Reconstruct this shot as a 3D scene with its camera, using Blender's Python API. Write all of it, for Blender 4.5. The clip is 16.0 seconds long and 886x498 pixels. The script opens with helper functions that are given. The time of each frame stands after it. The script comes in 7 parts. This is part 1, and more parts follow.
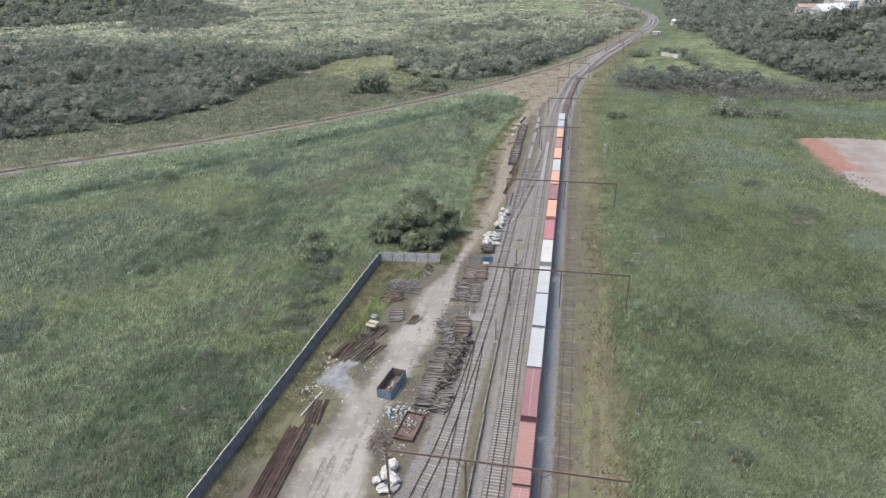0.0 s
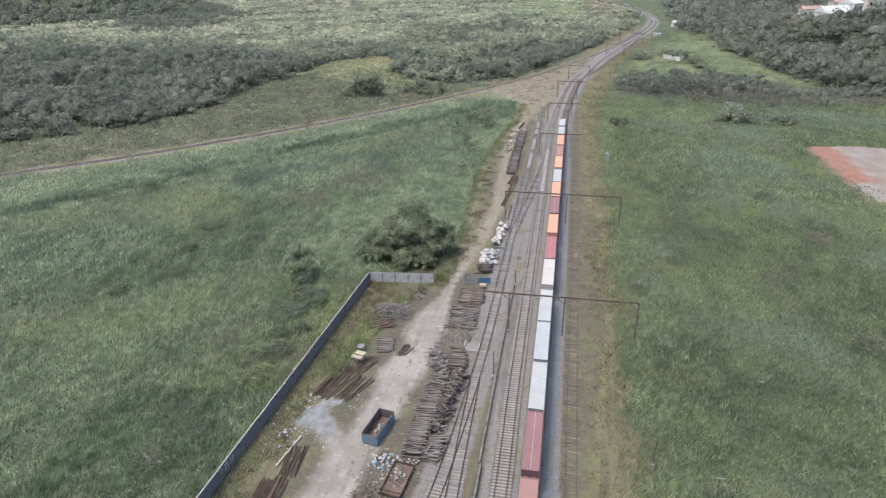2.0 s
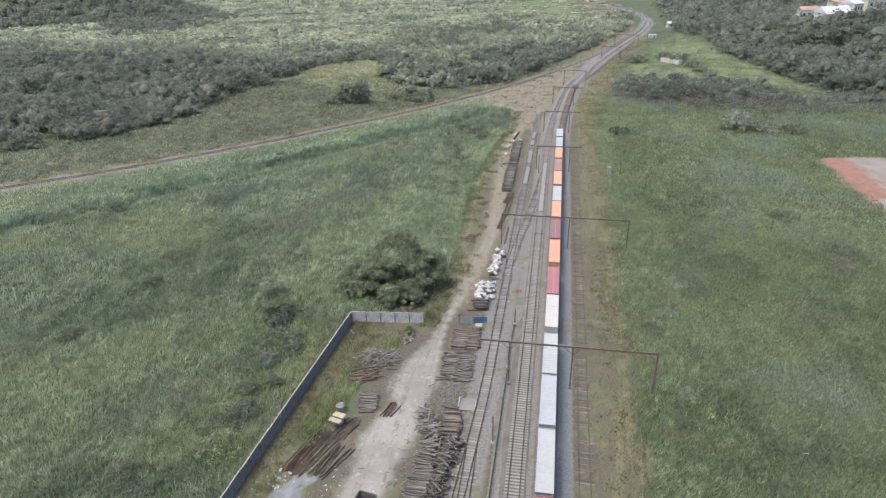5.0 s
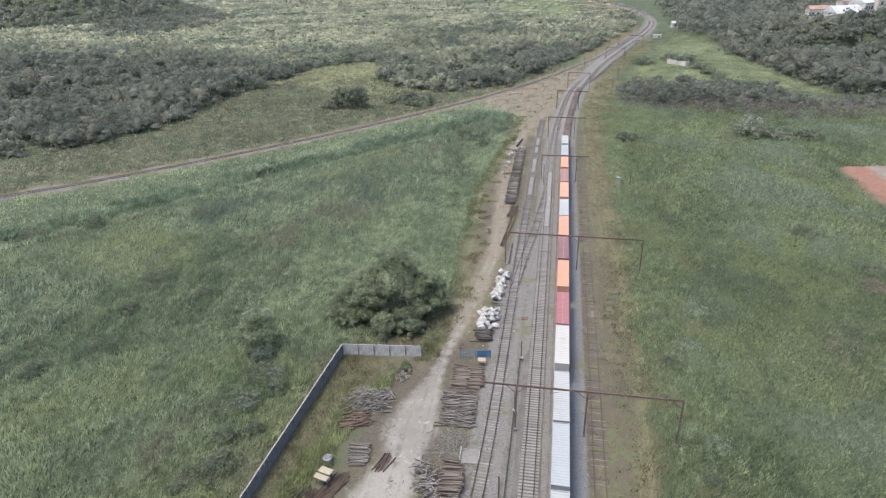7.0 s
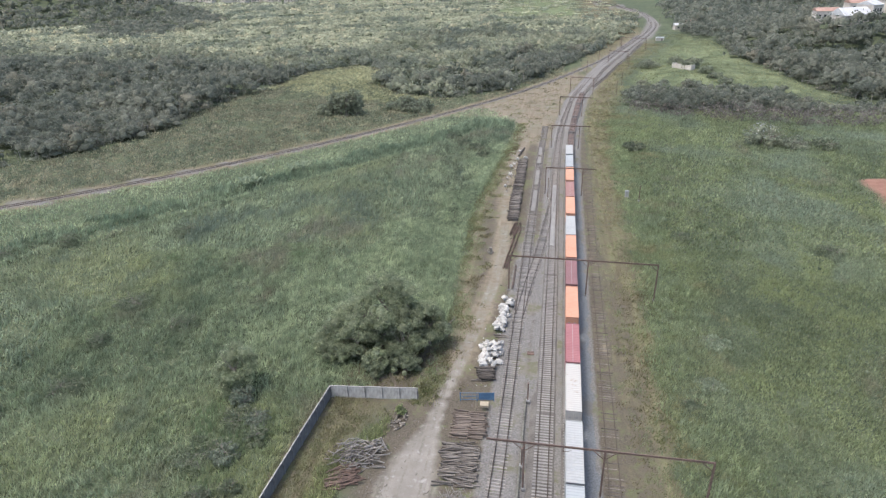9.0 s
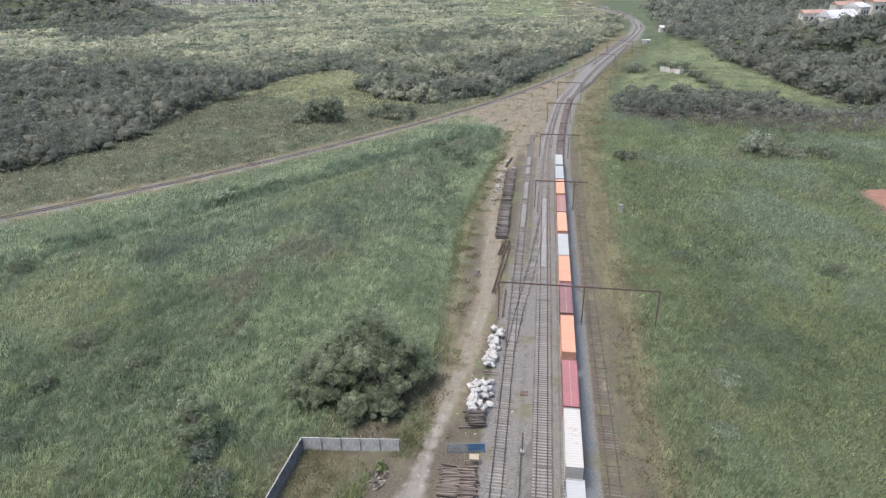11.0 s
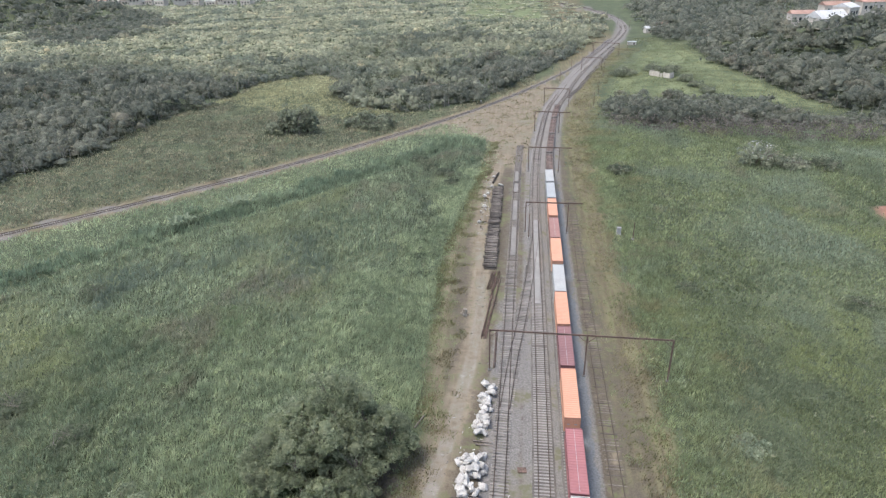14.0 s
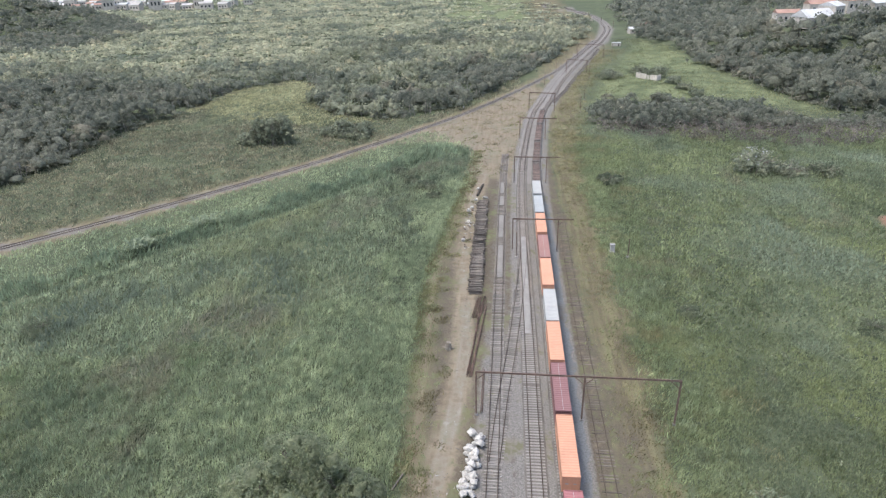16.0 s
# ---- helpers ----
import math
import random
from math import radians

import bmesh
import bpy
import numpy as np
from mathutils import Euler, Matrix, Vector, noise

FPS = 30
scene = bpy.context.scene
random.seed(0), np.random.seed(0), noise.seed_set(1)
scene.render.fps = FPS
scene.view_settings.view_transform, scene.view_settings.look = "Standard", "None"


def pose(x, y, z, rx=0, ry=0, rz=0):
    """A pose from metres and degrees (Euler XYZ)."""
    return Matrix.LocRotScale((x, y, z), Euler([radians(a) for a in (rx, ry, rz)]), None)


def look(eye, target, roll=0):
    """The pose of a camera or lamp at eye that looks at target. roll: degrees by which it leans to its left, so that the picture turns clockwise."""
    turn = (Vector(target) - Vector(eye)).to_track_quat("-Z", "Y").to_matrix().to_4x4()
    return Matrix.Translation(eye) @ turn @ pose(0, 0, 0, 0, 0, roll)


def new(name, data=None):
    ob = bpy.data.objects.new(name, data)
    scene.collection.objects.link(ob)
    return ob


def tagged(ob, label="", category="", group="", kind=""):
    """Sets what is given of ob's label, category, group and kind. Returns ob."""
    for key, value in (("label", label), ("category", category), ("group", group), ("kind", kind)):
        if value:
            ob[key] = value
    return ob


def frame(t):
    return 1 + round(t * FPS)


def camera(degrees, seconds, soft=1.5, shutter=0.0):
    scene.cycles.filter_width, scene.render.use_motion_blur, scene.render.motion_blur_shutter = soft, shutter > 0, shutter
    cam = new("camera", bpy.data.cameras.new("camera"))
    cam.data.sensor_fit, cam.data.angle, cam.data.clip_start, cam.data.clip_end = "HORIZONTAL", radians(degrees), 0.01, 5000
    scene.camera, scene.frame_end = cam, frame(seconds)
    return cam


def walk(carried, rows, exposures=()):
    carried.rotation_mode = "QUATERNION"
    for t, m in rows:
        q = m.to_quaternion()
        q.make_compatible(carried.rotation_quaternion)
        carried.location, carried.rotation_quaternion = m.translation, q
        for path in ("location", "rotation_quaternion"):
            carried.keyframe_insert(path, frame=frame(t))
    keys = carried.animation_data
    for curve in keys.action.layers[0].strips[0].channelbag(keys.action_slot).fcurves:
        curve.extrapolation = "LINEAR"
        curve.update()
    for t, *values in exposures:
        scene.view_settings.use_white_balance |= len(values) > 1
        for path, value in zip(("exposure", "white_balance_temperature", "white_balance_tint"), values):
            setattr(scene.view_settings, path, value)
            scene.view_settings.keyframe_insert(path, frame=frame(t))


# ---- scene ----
cam = camera(72.0, 16.0, soft=1.3)
PATH = [
    (0, (6.183, -84.073, 67.518), (5.804, -82.312, 66.648), -1.6),
    (1.5, (5.08, -75.697, 67.314), (4.706, -73.936, 66.443), -1.4),
    (3.5, (3.292, -65.241, 67.453), (2.943, -63.476, 66.58), -1.3),
    (4, (2.933, -62.474, 67.536), (2.587, -60.708, 66.664), -1.4),
    (6.5, (0.256, -48.375, 67.378), (-0.088, -46.609, 66.503), -1.5),
    (7, (-0.068, -45.275, 67.362), (-0.414, -43.51, 66.487), -1.6),
    (8, (-1.311, -39.476, 67.373), (-1.655, -37.71, 66.499), -1.5),
    (9, (-2.104, -33.664, 67.391), (-2.446, -31.898, 66.518), -1.6),
    (11.5, (-4.181, -19.332, 67.355), (-4.465, -17.554, 66.483), -1.5),
    (12.5, (-4.878, -13.558, 67.427), (-5.146, -11.779, 66.554), -1.6),
    (14, (-5.939, -4.917, 67.523), (-6.184, -3.135, 66.649), -1.6),
    (14.5, (-6.171, -1.669, 67.53), (-6.408, 0.113, 66.654), -1.7),
    (16, (-6.228, 7.568, 66.842), (-6.429, 9.358, 65.971), -2.0),
]
walk(cam, [(t, look(eye, target, roll)) for t, eye, target, roll in PATH])

# ---- light ----
SUN_EL, SUN_AZ = radians(69), radians(-116)   # height of the sun, and its way round from north (+y) clockwise
world = bpy.data.worlds.new("sky")
scene.world = world
world.use_nodes = True
wn, wl = world.node_tree.nodes, world.node_tree.links
sky = wn.new("ShaderNodeTexSky")
sky.sky_type, sky.sun_disc = "NISHITA", False
sky.sun_elevation, sky.sun_rotation = SUN_EL, SUN_AZ
sky.air_density, sky.dust_density = 1.0, 4.0
wl.new(sky.outputs[0], wn["Background"].inputs[0])
wn["Background"].inputs[1].default_value = 0.15
sun_data = bpy.data.lights.new("sun", "SUN")
sun_data.energy, sun_data.angle, sun_data.color = 1.1, radians(16.0), (1.0, 0.965, 0.92)
sun = new("sun", sun_data)
sun_way = Vector((math.sin(SUN_AZ) * math.cos(SUN_EL), math.cos(SUN_AZ) * math.cos(SUN_EL), math.sin(SUN_EL)))
sun.matrix_world = Matrix.Translation(sun_way * 200) @ sun_way.to_track_quat("Z", "Y").to_matrix().to_4x4()


scene.view_settings.exposure = 1.06

# ---- materials ----
def surf(name, dark, light, big=0.3, small=3.0, rough=0.85, metal=0.0, bump=0.2, rand=0.0, island=0.0, low=0.35, high=0.65, stretch=(1, 1, 1), deep=0.02):
    """A worn surface: two colours mixed by two sizes of noise, with fine relief."""
    m = bpy.data.materials.new(name)
    m.use_nodes = True
    n, l = m.node_tree.nodes, m.node_tree.links
    b = n["Principled BSDF"]
    b.inputs["Roughness"].default_value, b.inputs["Metallic"].default_value = rough, metal
    b.inputs["Specular IOR Level"].default_value = 0.25
    co = n.new("ShaderNodeTexCoord")
    mp = n.new("ShaderNodeMapping")
    mp.inputs["Scale"].default_value = stretch
    l.new(co.outputs["Object"], mp.inputs["Vector"])
    ns = []
    for s, d in ((big, 3), (small, 5)):
        t = n.new("ShaderNodeTexNoise")
        t.inputs["Scale"].default_value, t.inputs["Detail"].default_value = s, d
        l.new(mp.outputs[0], t.inputs["Vector"])
        ns.append(t)
    mix = n.new("ShaderNodeMath")
    mix.operation = "ADD"
    l.new(ns[0].outputs[0], mix.inputs[0])
    l.new(ns[1].outputs[0], mix.inputs[1])
    mr = n.new("ShaderNodeMapRange")
    mr.inputs[1].default_value, mr.inputs[2].default_value = 2 * low, 2 * high
    l.new(mix.outputs[0], mr.inputs[0])
    col = n.new("ShaderNodeMix")
    col.data_type = "RGBA"
    col.inputs[6].default_value, col.inputs[7].default_value = (*dark, 1), (*light, 1)
    l.new(mr.outputs[0], col.inputs[0])
    out = col.outputs[2]
    for amount, node, socket in ((rand, "ShaderNodeObjectInfo", "Random"), (island, "ShaderNodeNewGeometry", "Random Per Island")):
        if amount:
            src = n.new(node)
            r2 = n.new("ShaderNodeMapRange")
            r2.inputs[3].default_value, r2.inputs[4].default_value = 1 - amount, 1 + amount
            l.new(src.outputs[socket], r2.inputs[0])
            hs = n.new("ShaderNodeHueSaturation")
            l.new(r2.outputs[0], hs.inputs["Value"])
            l.new(out, hs.inputs["Color"])
            out = hs.outputs[0]
    l.new(out, b.inputs["Base Color"])
    if bump:
        bp = n.new("ShaderNodeBump")
        bp.inputs["Strength"].default_value, bp.inputs["Distance"].default_value = bump, deep
        l.new(ns[1].outputs[0], bp.inputs["Height"])
        l.new(bp.outputs[0], b.inputs["Normal"])
    return m


M_RAIL = surf("rail_steel", (0.05, 0.04, 0.035), (0.12, 0.095, 0.08), 0.5, 6, 0.55, 0.6)
M_SLEEPER = surf("sleeper_wood", (0.12, 0.11, 0.1), (0.24, 0.225, 0.205), 1.0, 7, 0.9, rand=0.3, stretch=(1, 6, 6))
M_OLD = surf("old_sleeper_wood", (0.06, 0.053, 0.047), (0.205, 0.186, 0.166), 1.0, 6, 0.95, rand=0.4, stretch=(1, 6, 6))
M_BROWN = surf("brown_sleeper_wood", (0.085, 0.071, 0.06), (0.2, 0.165, 0.14), 1.0, 6, 0.95, rand=0.3, stretch=(1, 6, 6))
M_DUSTY = surf("dusty_sleeper_wood", (0.152, 0.144, 0.134), (0.262, 0.252, 0.237), 1.0, 7, 0.95, rand=0.25, stretch=(1, 6, 6))
M_CONCRETE = surf("concrete", (0.2, 0.2, 0.19), (0.42, 0.41, 0.39), 0.4, 4, 0.9)
M_CONCRETE_DARK = surf("stained_concrete", (0.095, 0.096, 0.096), (0.29, 0.286, 0.278), 0.5, 2.5, 0.92, stretch=(1, 1, 0.4))
M_RUST = surf("rusty_steel", (0.055, 0.042, 0.037), (0.17, 0.118, 0.095), 0.6, 5, 0.85, 0.2, rand=0.25)
M_POST = surf("rust_painted_steel", (0.1, 0.072, 0.061), (0.195, 0.142, 0.12), 0.6, 5, 0.75, 0.1)
M_BLUE = surf("blue_painted_steel", (0.1, 0.145, 0.185), (0.21, 0.275, 0.33), 0.7, 5, 0.6, 0.15)
M_BAG = surf("white_woven_bag", (0.26, 0.255, 0.24), (0.56, 0.555, 0.53), 0.9, 5, 0.85, rand=0.15, bump=0.6, deep=0.05)
M_WAGON = surf("wagon_steel", (0.07, 0.065, 0.062), (0.16, 0.145, 0.135), 0.6, 5, 0.75, 0.2)

def leafy(name, dark, light, big, small, island=0.3, through_share=0.5, patch=None, patch_size=0.05, rare=0.56, tint=0.0, stretch=(1, 1, 1), tuft=0.0, swing=0.3, grain=0.8, depth=0.45, more=()):
    """Leaves and blades: they scatter light on both sides and let part of it through."""
    m = surf(name, dark, light, big, small, 0.8, bump=0, island=island, low=0.4, high=0.62, stretch=stretch)
    n, l = m.node_tree.nodes, m.node_tree.links
    b, out = n["Principled BSDF"], n["Material Output"]
    b.inputs["Specular IOR Level"].default_value = 0.1
    tr = n.new("ShaderNodeBsdfTranslucent")
    if patch:
        co = n.new("ShaderNodeTexCoord")
        t = n.new("ShaderNodeTexNoise")
        t.inputs["Scale"].default_value, t.inputs["Detail"].default_value = patch_size, 6
        l.new(co.outputs["Object"], t.inputs["Vector"])
        r = n.new("ShaderNodeMapRange")
        r.inputs[1].default_value, r.inputs[2].default_value = rare - 0.04, rare + 0.07
        l.new(t.outputs[0], r.inputs[0])
        x = n.new("ShaderNodeMix")
        x.data_type = "RGBA"
        x.inputs[7].default_value = (*patch, 1)
        l.new(r.outputs[0], x.inputs[0])
        l.new(b.inputs["Base Color"].links[0].from_socket, x.inputs[6])
        l.new(x.outputs[2], b.inputs["Base Color"])
    for i, (colour, wide, often) in enumerate(more):
        co = n.new("ShaderNodeTexCoord")
        away = n.new("ShaderNodeMapping")
        away.inputs["Location"].default_value = (37.0 * (i + 1), -61.0 * (i + 1), 11.0 * i)
        away.inputs["Scale"].default_value = (1.0, 0.6, 0.3)
        l.new(co.outputs["Object"], away.inputs["Vector"])
        t = n.new("ShaderNodeTexNoise")
        t.inputs["Scale"].default_value, t.inputs["Detail"].default_value, t.inputs["Roughness"].default_value = wide, 5, 0.6
        l.new(away.outputs[0], t.inputs["Vector"])
        r = n.new("ShaderNodeMapRange")
        r.inputs[1].default_value, r.inputs[2].default_value, r.inputs[4].default_value = often - 0.03, often + 0.06, 0.85
        l.new(t.outputs[0], r.inputs[0])
        x = n.new("ShaderNodeMix")
        x.data_type = "RGBA"
        x.inputs[7].default_value = (*colour, 1)
        l.new(r.outputs[0], x.inputs[0])
        l.new(b.inputs["Base Color"].links[0].from_socket, x.inputs[6])
        l.new(x.outputs[2], b.inputs["Base Color"])
    # Noise paints bright tops and shaded gaps of tufts into the blade colour.
    if tuft:
        co = n.new("ShaderNodeTexCoord")
        grow = n.new("ShaderNodeMapping")
        grow.inputs["Scale"].default_value = (1.0, 0.7, 0.5)
        l.new(co.outputs["Object"], grow.inputs["Vector"])
        t = n.new("ShaderNodeTexNoise")
        t.inputs["Scale"].default_value, t.inputs["Detail"].default_value, t.inputs["Roughness"].default_value = tuft, 3, 0.6
        l.new(grow.outputs[0], t.inputs["Vector"])
        r = n.new("ShaderNodeMapRange")
        r.inputs[1].default_value, r.inputs[2].default_value = 0.36, 0.64
        r.inputs[3].default_value, r.inputs[4].default_value = 1 - swing, 1 + swing
        l.new(t.outputs[0], r.inputs[0])
        hs = n.new("ShaderNodeHueSaturation")
        l.new(r.outputs[0], hs.inputs["Value"])
        l.new(b.inputs["Base Color"].links[0].from_socket, hs.inputs["Color"])
        l.new(hs.outputs[0], b.inputs["Base Color"])
    if tint:
        whose = n.new("ShaderNodeAttribute")
        whose.attribute_name = "tint"
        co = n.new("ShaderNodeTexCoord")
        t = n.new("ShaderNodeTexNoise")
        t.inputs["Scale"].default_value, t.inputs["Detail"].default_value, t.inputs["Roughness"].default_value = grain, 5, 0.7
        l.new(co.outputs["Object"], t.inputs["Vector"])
        # Shaded hollows between leaf clumps, put into the colour by this noise.
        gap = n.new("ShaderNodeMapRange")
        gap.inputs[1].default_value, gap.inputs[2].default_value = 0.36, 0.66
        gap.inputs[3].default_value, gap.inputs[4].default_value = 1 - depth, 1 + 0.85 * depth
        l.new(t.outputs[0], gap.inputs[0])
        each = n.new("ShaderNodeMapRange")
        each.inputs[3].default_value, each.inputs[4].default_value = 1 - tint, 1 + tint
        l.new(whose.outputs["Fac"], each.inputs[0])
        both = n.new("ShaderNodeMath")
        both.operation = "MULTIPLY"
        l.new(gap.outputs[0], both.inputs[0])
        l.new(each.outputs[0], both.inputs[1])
        dry = n.new("ShaderNodeMapRange")
        dry.inputs[1].default_value, dry.inputs[2].default_value = 0.9, 1.0
        dry.inputs[4].default_value = 0.75
        l.new(whose.outputs["Fac"], dry.inputs[0])
        x = n.new("ShaderNodeMix")
        x.data_type = "RGBA"
        x.inputs[7].default_value = (light[0] * 0.98, light[1] * 0.86, light[2] * 0.82, 1)
        l.new(dry.outputs[0], x.inputs[0])
        l.new(b.inputs["Base Color"].links[0].from_socket, x.inputs[6])
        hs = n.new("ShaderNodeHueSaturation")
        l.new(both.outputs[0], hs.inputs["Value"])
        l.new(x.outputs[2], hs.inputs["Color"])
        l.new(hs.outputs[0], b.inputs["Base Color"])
        bp = n.new("ShaderNodeBump")
        bp.inputs["Strength"].default_value, bp.inputs["Distance"].default_value = 0.8, 0.8
        l.new(t.outputs[0], bp.inputs["Height"])
        l.new(bp.outputs[0], b.inputs["Normal"])
    l.new(b.inputs["Base Color"].links[0].from_socket, tr.inputs[0])
    mx = n.new("ShaderNodeMixShader")
    mx.inputs[0].default_value = through_share
    l.new(b.outputs[0], mx.inputs[1])
    l.new(tr.outputs[0], mx.inputs[2])
    l.new(mx.outputs[0], out.inputs[0])
    return m


M_LEAF = leafy("leaves", (0.15, 0.186, 0.135), (0.285, 0.325, 0.235), 0.35, 2, 0.25)
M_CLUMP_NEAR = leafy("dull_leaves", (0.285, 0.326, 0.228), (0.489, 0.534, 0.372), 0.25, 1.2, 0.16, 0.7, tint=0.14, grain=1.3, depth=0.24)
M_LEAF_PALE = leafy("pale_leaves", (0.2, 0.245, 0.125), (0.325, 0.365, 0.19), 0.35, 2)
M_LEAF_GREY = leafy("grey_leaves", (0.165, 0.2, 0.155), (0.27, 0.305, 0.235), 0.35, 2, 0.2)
# Blue is lifted for distance haze; scrub and mixed wood are paled for sunlight.
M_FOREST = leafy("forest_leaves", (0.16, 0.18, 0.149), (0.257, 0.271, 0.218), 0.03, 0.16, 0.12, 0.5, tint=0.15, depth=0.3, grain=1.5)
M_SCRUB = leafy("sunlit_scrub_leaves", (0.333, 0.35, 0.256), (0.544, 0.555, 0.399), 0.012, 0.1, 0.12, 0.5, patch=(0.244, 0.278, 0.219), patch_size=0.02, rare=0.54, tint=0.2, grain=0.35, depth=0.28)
M_MIDWOOD = leafy("half_sunlit_scrub_leaves", (0.228, 0.25, 0.188), (0.4, 0.418, 0.305), 0.014, 0.1, 0.1, 0.5, patch=(0.195, 0.221, 0.181), patch_size=0.018, rare=0.54, tint=0.15, grain=0.5, depth=0.25)
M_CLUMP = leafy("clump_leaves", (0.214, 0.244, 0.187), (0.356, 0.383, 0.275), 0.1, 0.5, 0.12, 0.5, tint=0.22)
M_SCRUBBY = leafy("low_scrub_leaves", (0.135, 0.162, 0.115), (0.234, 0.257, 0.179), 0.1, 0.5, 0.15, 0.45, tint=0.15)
M_BUSH = leafy("field_bush_leaves", (0.142, 0.172, 0.117), (0.236, 0.268, 0.182), 0.35, 2, 0.12)
M_SILVER = leafy("silver_green_leaves", (0.21, 0.26, 0.186), (0.36, 0.412, 0.294), 0.35, 2, 0.15)
M_TUFT = leafy("silvery_tall_grass", (0.226, 0.274, 0.178), (0.416, 0.466, 0.303), 0.15, 0.8, 0.35, tuft=0.7, swing=0.35)
M_TWIGS = leafy("leafless_twigs", (0.15, 0.137, 0.122), (0.27, 0.25, 0.228), 0.05, 0.5, 0.3)
M_BLOSSOM = leafy("white_blossom", (0.38, 0.39, 0.4), (0.58, 0.59, 0.61), 0.35, 2)
M_BARK = surf("bark", (0.14, 0.125, 0.105), (0.3, 0.28, 0.24), 1, 6, 0.95)
M_GRASS = leafy("tall_grass", (0.183, 0.231, 0.153), (0.379, 0.432, 0.276), 0.03, 0.25, 0.35, patch=(0.351, 0.384, 0.219), patch_size=0.022, rare=0.57, stretch=(1.0, 0.5, 1.0), tuft=0.85, swing=0.27, more=(((0.178, 0.22, 0.168), 0.04, 0.57), ((0.278, 0.272, 0.198), 0.05, 0.62), ((0.194, 0.26, 0.15), 0.06, 0.61)))
M_WEED = leafy("field_weeds", (0.19, 0.226, 0.132), (0.345, 0.386, 0.217), 0.025, 0.22, 0.3, patch=(0.296, 0.345, 0.249), patch_size=0.022, rare=0.54, stretch=(1.0, 0.6, 1.0), tuft=1.9, swing=0.28, more=(((0.203, 0.24, 0.163), 0.04, 0.58), ((0.305, 0.294, 0.204), 0.06, 0.61), ((0.328, 0.367, 0.189), 0.045, 0.58)))
M_SLOPE = leafy("rough_slope_grass", (0.242, 0.229, 0.162), (0.45, 0.424, 0.302), 0.03, 0.3, patch=(0.282, 0.303, 0.202), patch_size=0.03, rare=0.575, tuft=0.4, swing=0.3)
M_MEADOW_EAST = leafy("olive_meadow_grass", (0.21, 0.228, 0.132), (0.35, 0.365, 0.215), 0.02, 0.15, 0.3, patch=(0.215, 0.245, 0.15), patch_size=0.03, rare=0.55, tuft=0.3, swing=0.22)
M_LIGHT = leafy("light_field_grass", (0.251, 0.307, 0.201), (0.467, 0.523, 0.339), 0.05, 0.4, 0.35, tuft=0.8, swing=0.2)
M_FAR_GRASS = leafy("far_tall_grass", (0.173, 0.218, 0.154), (0.368, 0.42, 0.28), 0.03, 0.25, 0.35, patch=(0.34, 0.37, 0.226), patch_size=0.022, rare=0.57, stretch=(1.0, 0.5, 1.0), tuft=0.6, swing=0.22, more=(((0.179, 0.221, 0.176), 0.04, 0.56), ((0.281, 0.271, 0.205), 0.05, 0.62)))
M_DARK_WEED = leafy("dense_dark_weeds", (0.163, 0.203, 0.124), (0.312, 0.36, 0.202), 0.025, 0.22, 0.3, patch=(0.31, 0.355, 0.259), patch_size=0.022, rare=0.54, stretch=(1.0, 0.6, 1.0), tuft=1.9, swing=0.27, more=(((0.338, 0.37, 0.19), 0.045, 0.6),))
M_EDGE = leafy("light_edge_grass", (0.239, 0.292, 0.166), (0.392, 0.445, 0.262), 0.06, 0.5, patch=(0.328, 0.312, 0.184), patch_size=0.08, rare=0.56, tuft=1.0, swing=0.25)
M_YARD = leafy("dull_yard_grass", (0.185, 0.175, 0.103), (0.301, 0.289, 0.165), 0.1, 0.6, patch=(0.219, 0.254, 0.129), patch_size=0.1, rare=0.53, tuft=0.9, swing=0.25)
M_RANK = leafy("rank_yellow_weeds", (0.24, 0.275, 0.14), (0.4, 0.43, 0.235), 0.2, 1.2, 0.4, tuft=1.2, swing=0.25)
# Bay meadow: the patch of sun on it is put into the grass colour.
M_MEADOW = leafy("sunlit_meadow_grass", (0.36, 0.355, 0.215), (0.54, 0.52, 0.33), 0.03, 0.3, tuft=0.4, swing=0.25)
M_REED = leafy("reeds", (0.17, 0.226, 0.157), (0.314, 0.376, 0.252), 0.05, 0.3, tuft=0.35, swing=0.3)
M_STRAW = leafy("dry_grass", (0.136, 0.122, 0.067), (0.212, 0.2, 0.107), 0.1, 0.7, patch=(0.185, 0.203, 0.097), patch_size=0.08, rare=0.51, stretch=(1.0, 0.25, 1.0), tuft=0.9, swing=0.38)
M_VERGE = leafy("yellowed_verge_grass", (0.226, 0.209, 0.123), (0.37, 0.348, 0.203), 0.06, 0.4, patch=(0.226, 0.254, 0.132), patch_size=0.05, rare=0.55, tuft=0.6, swing=0.25)


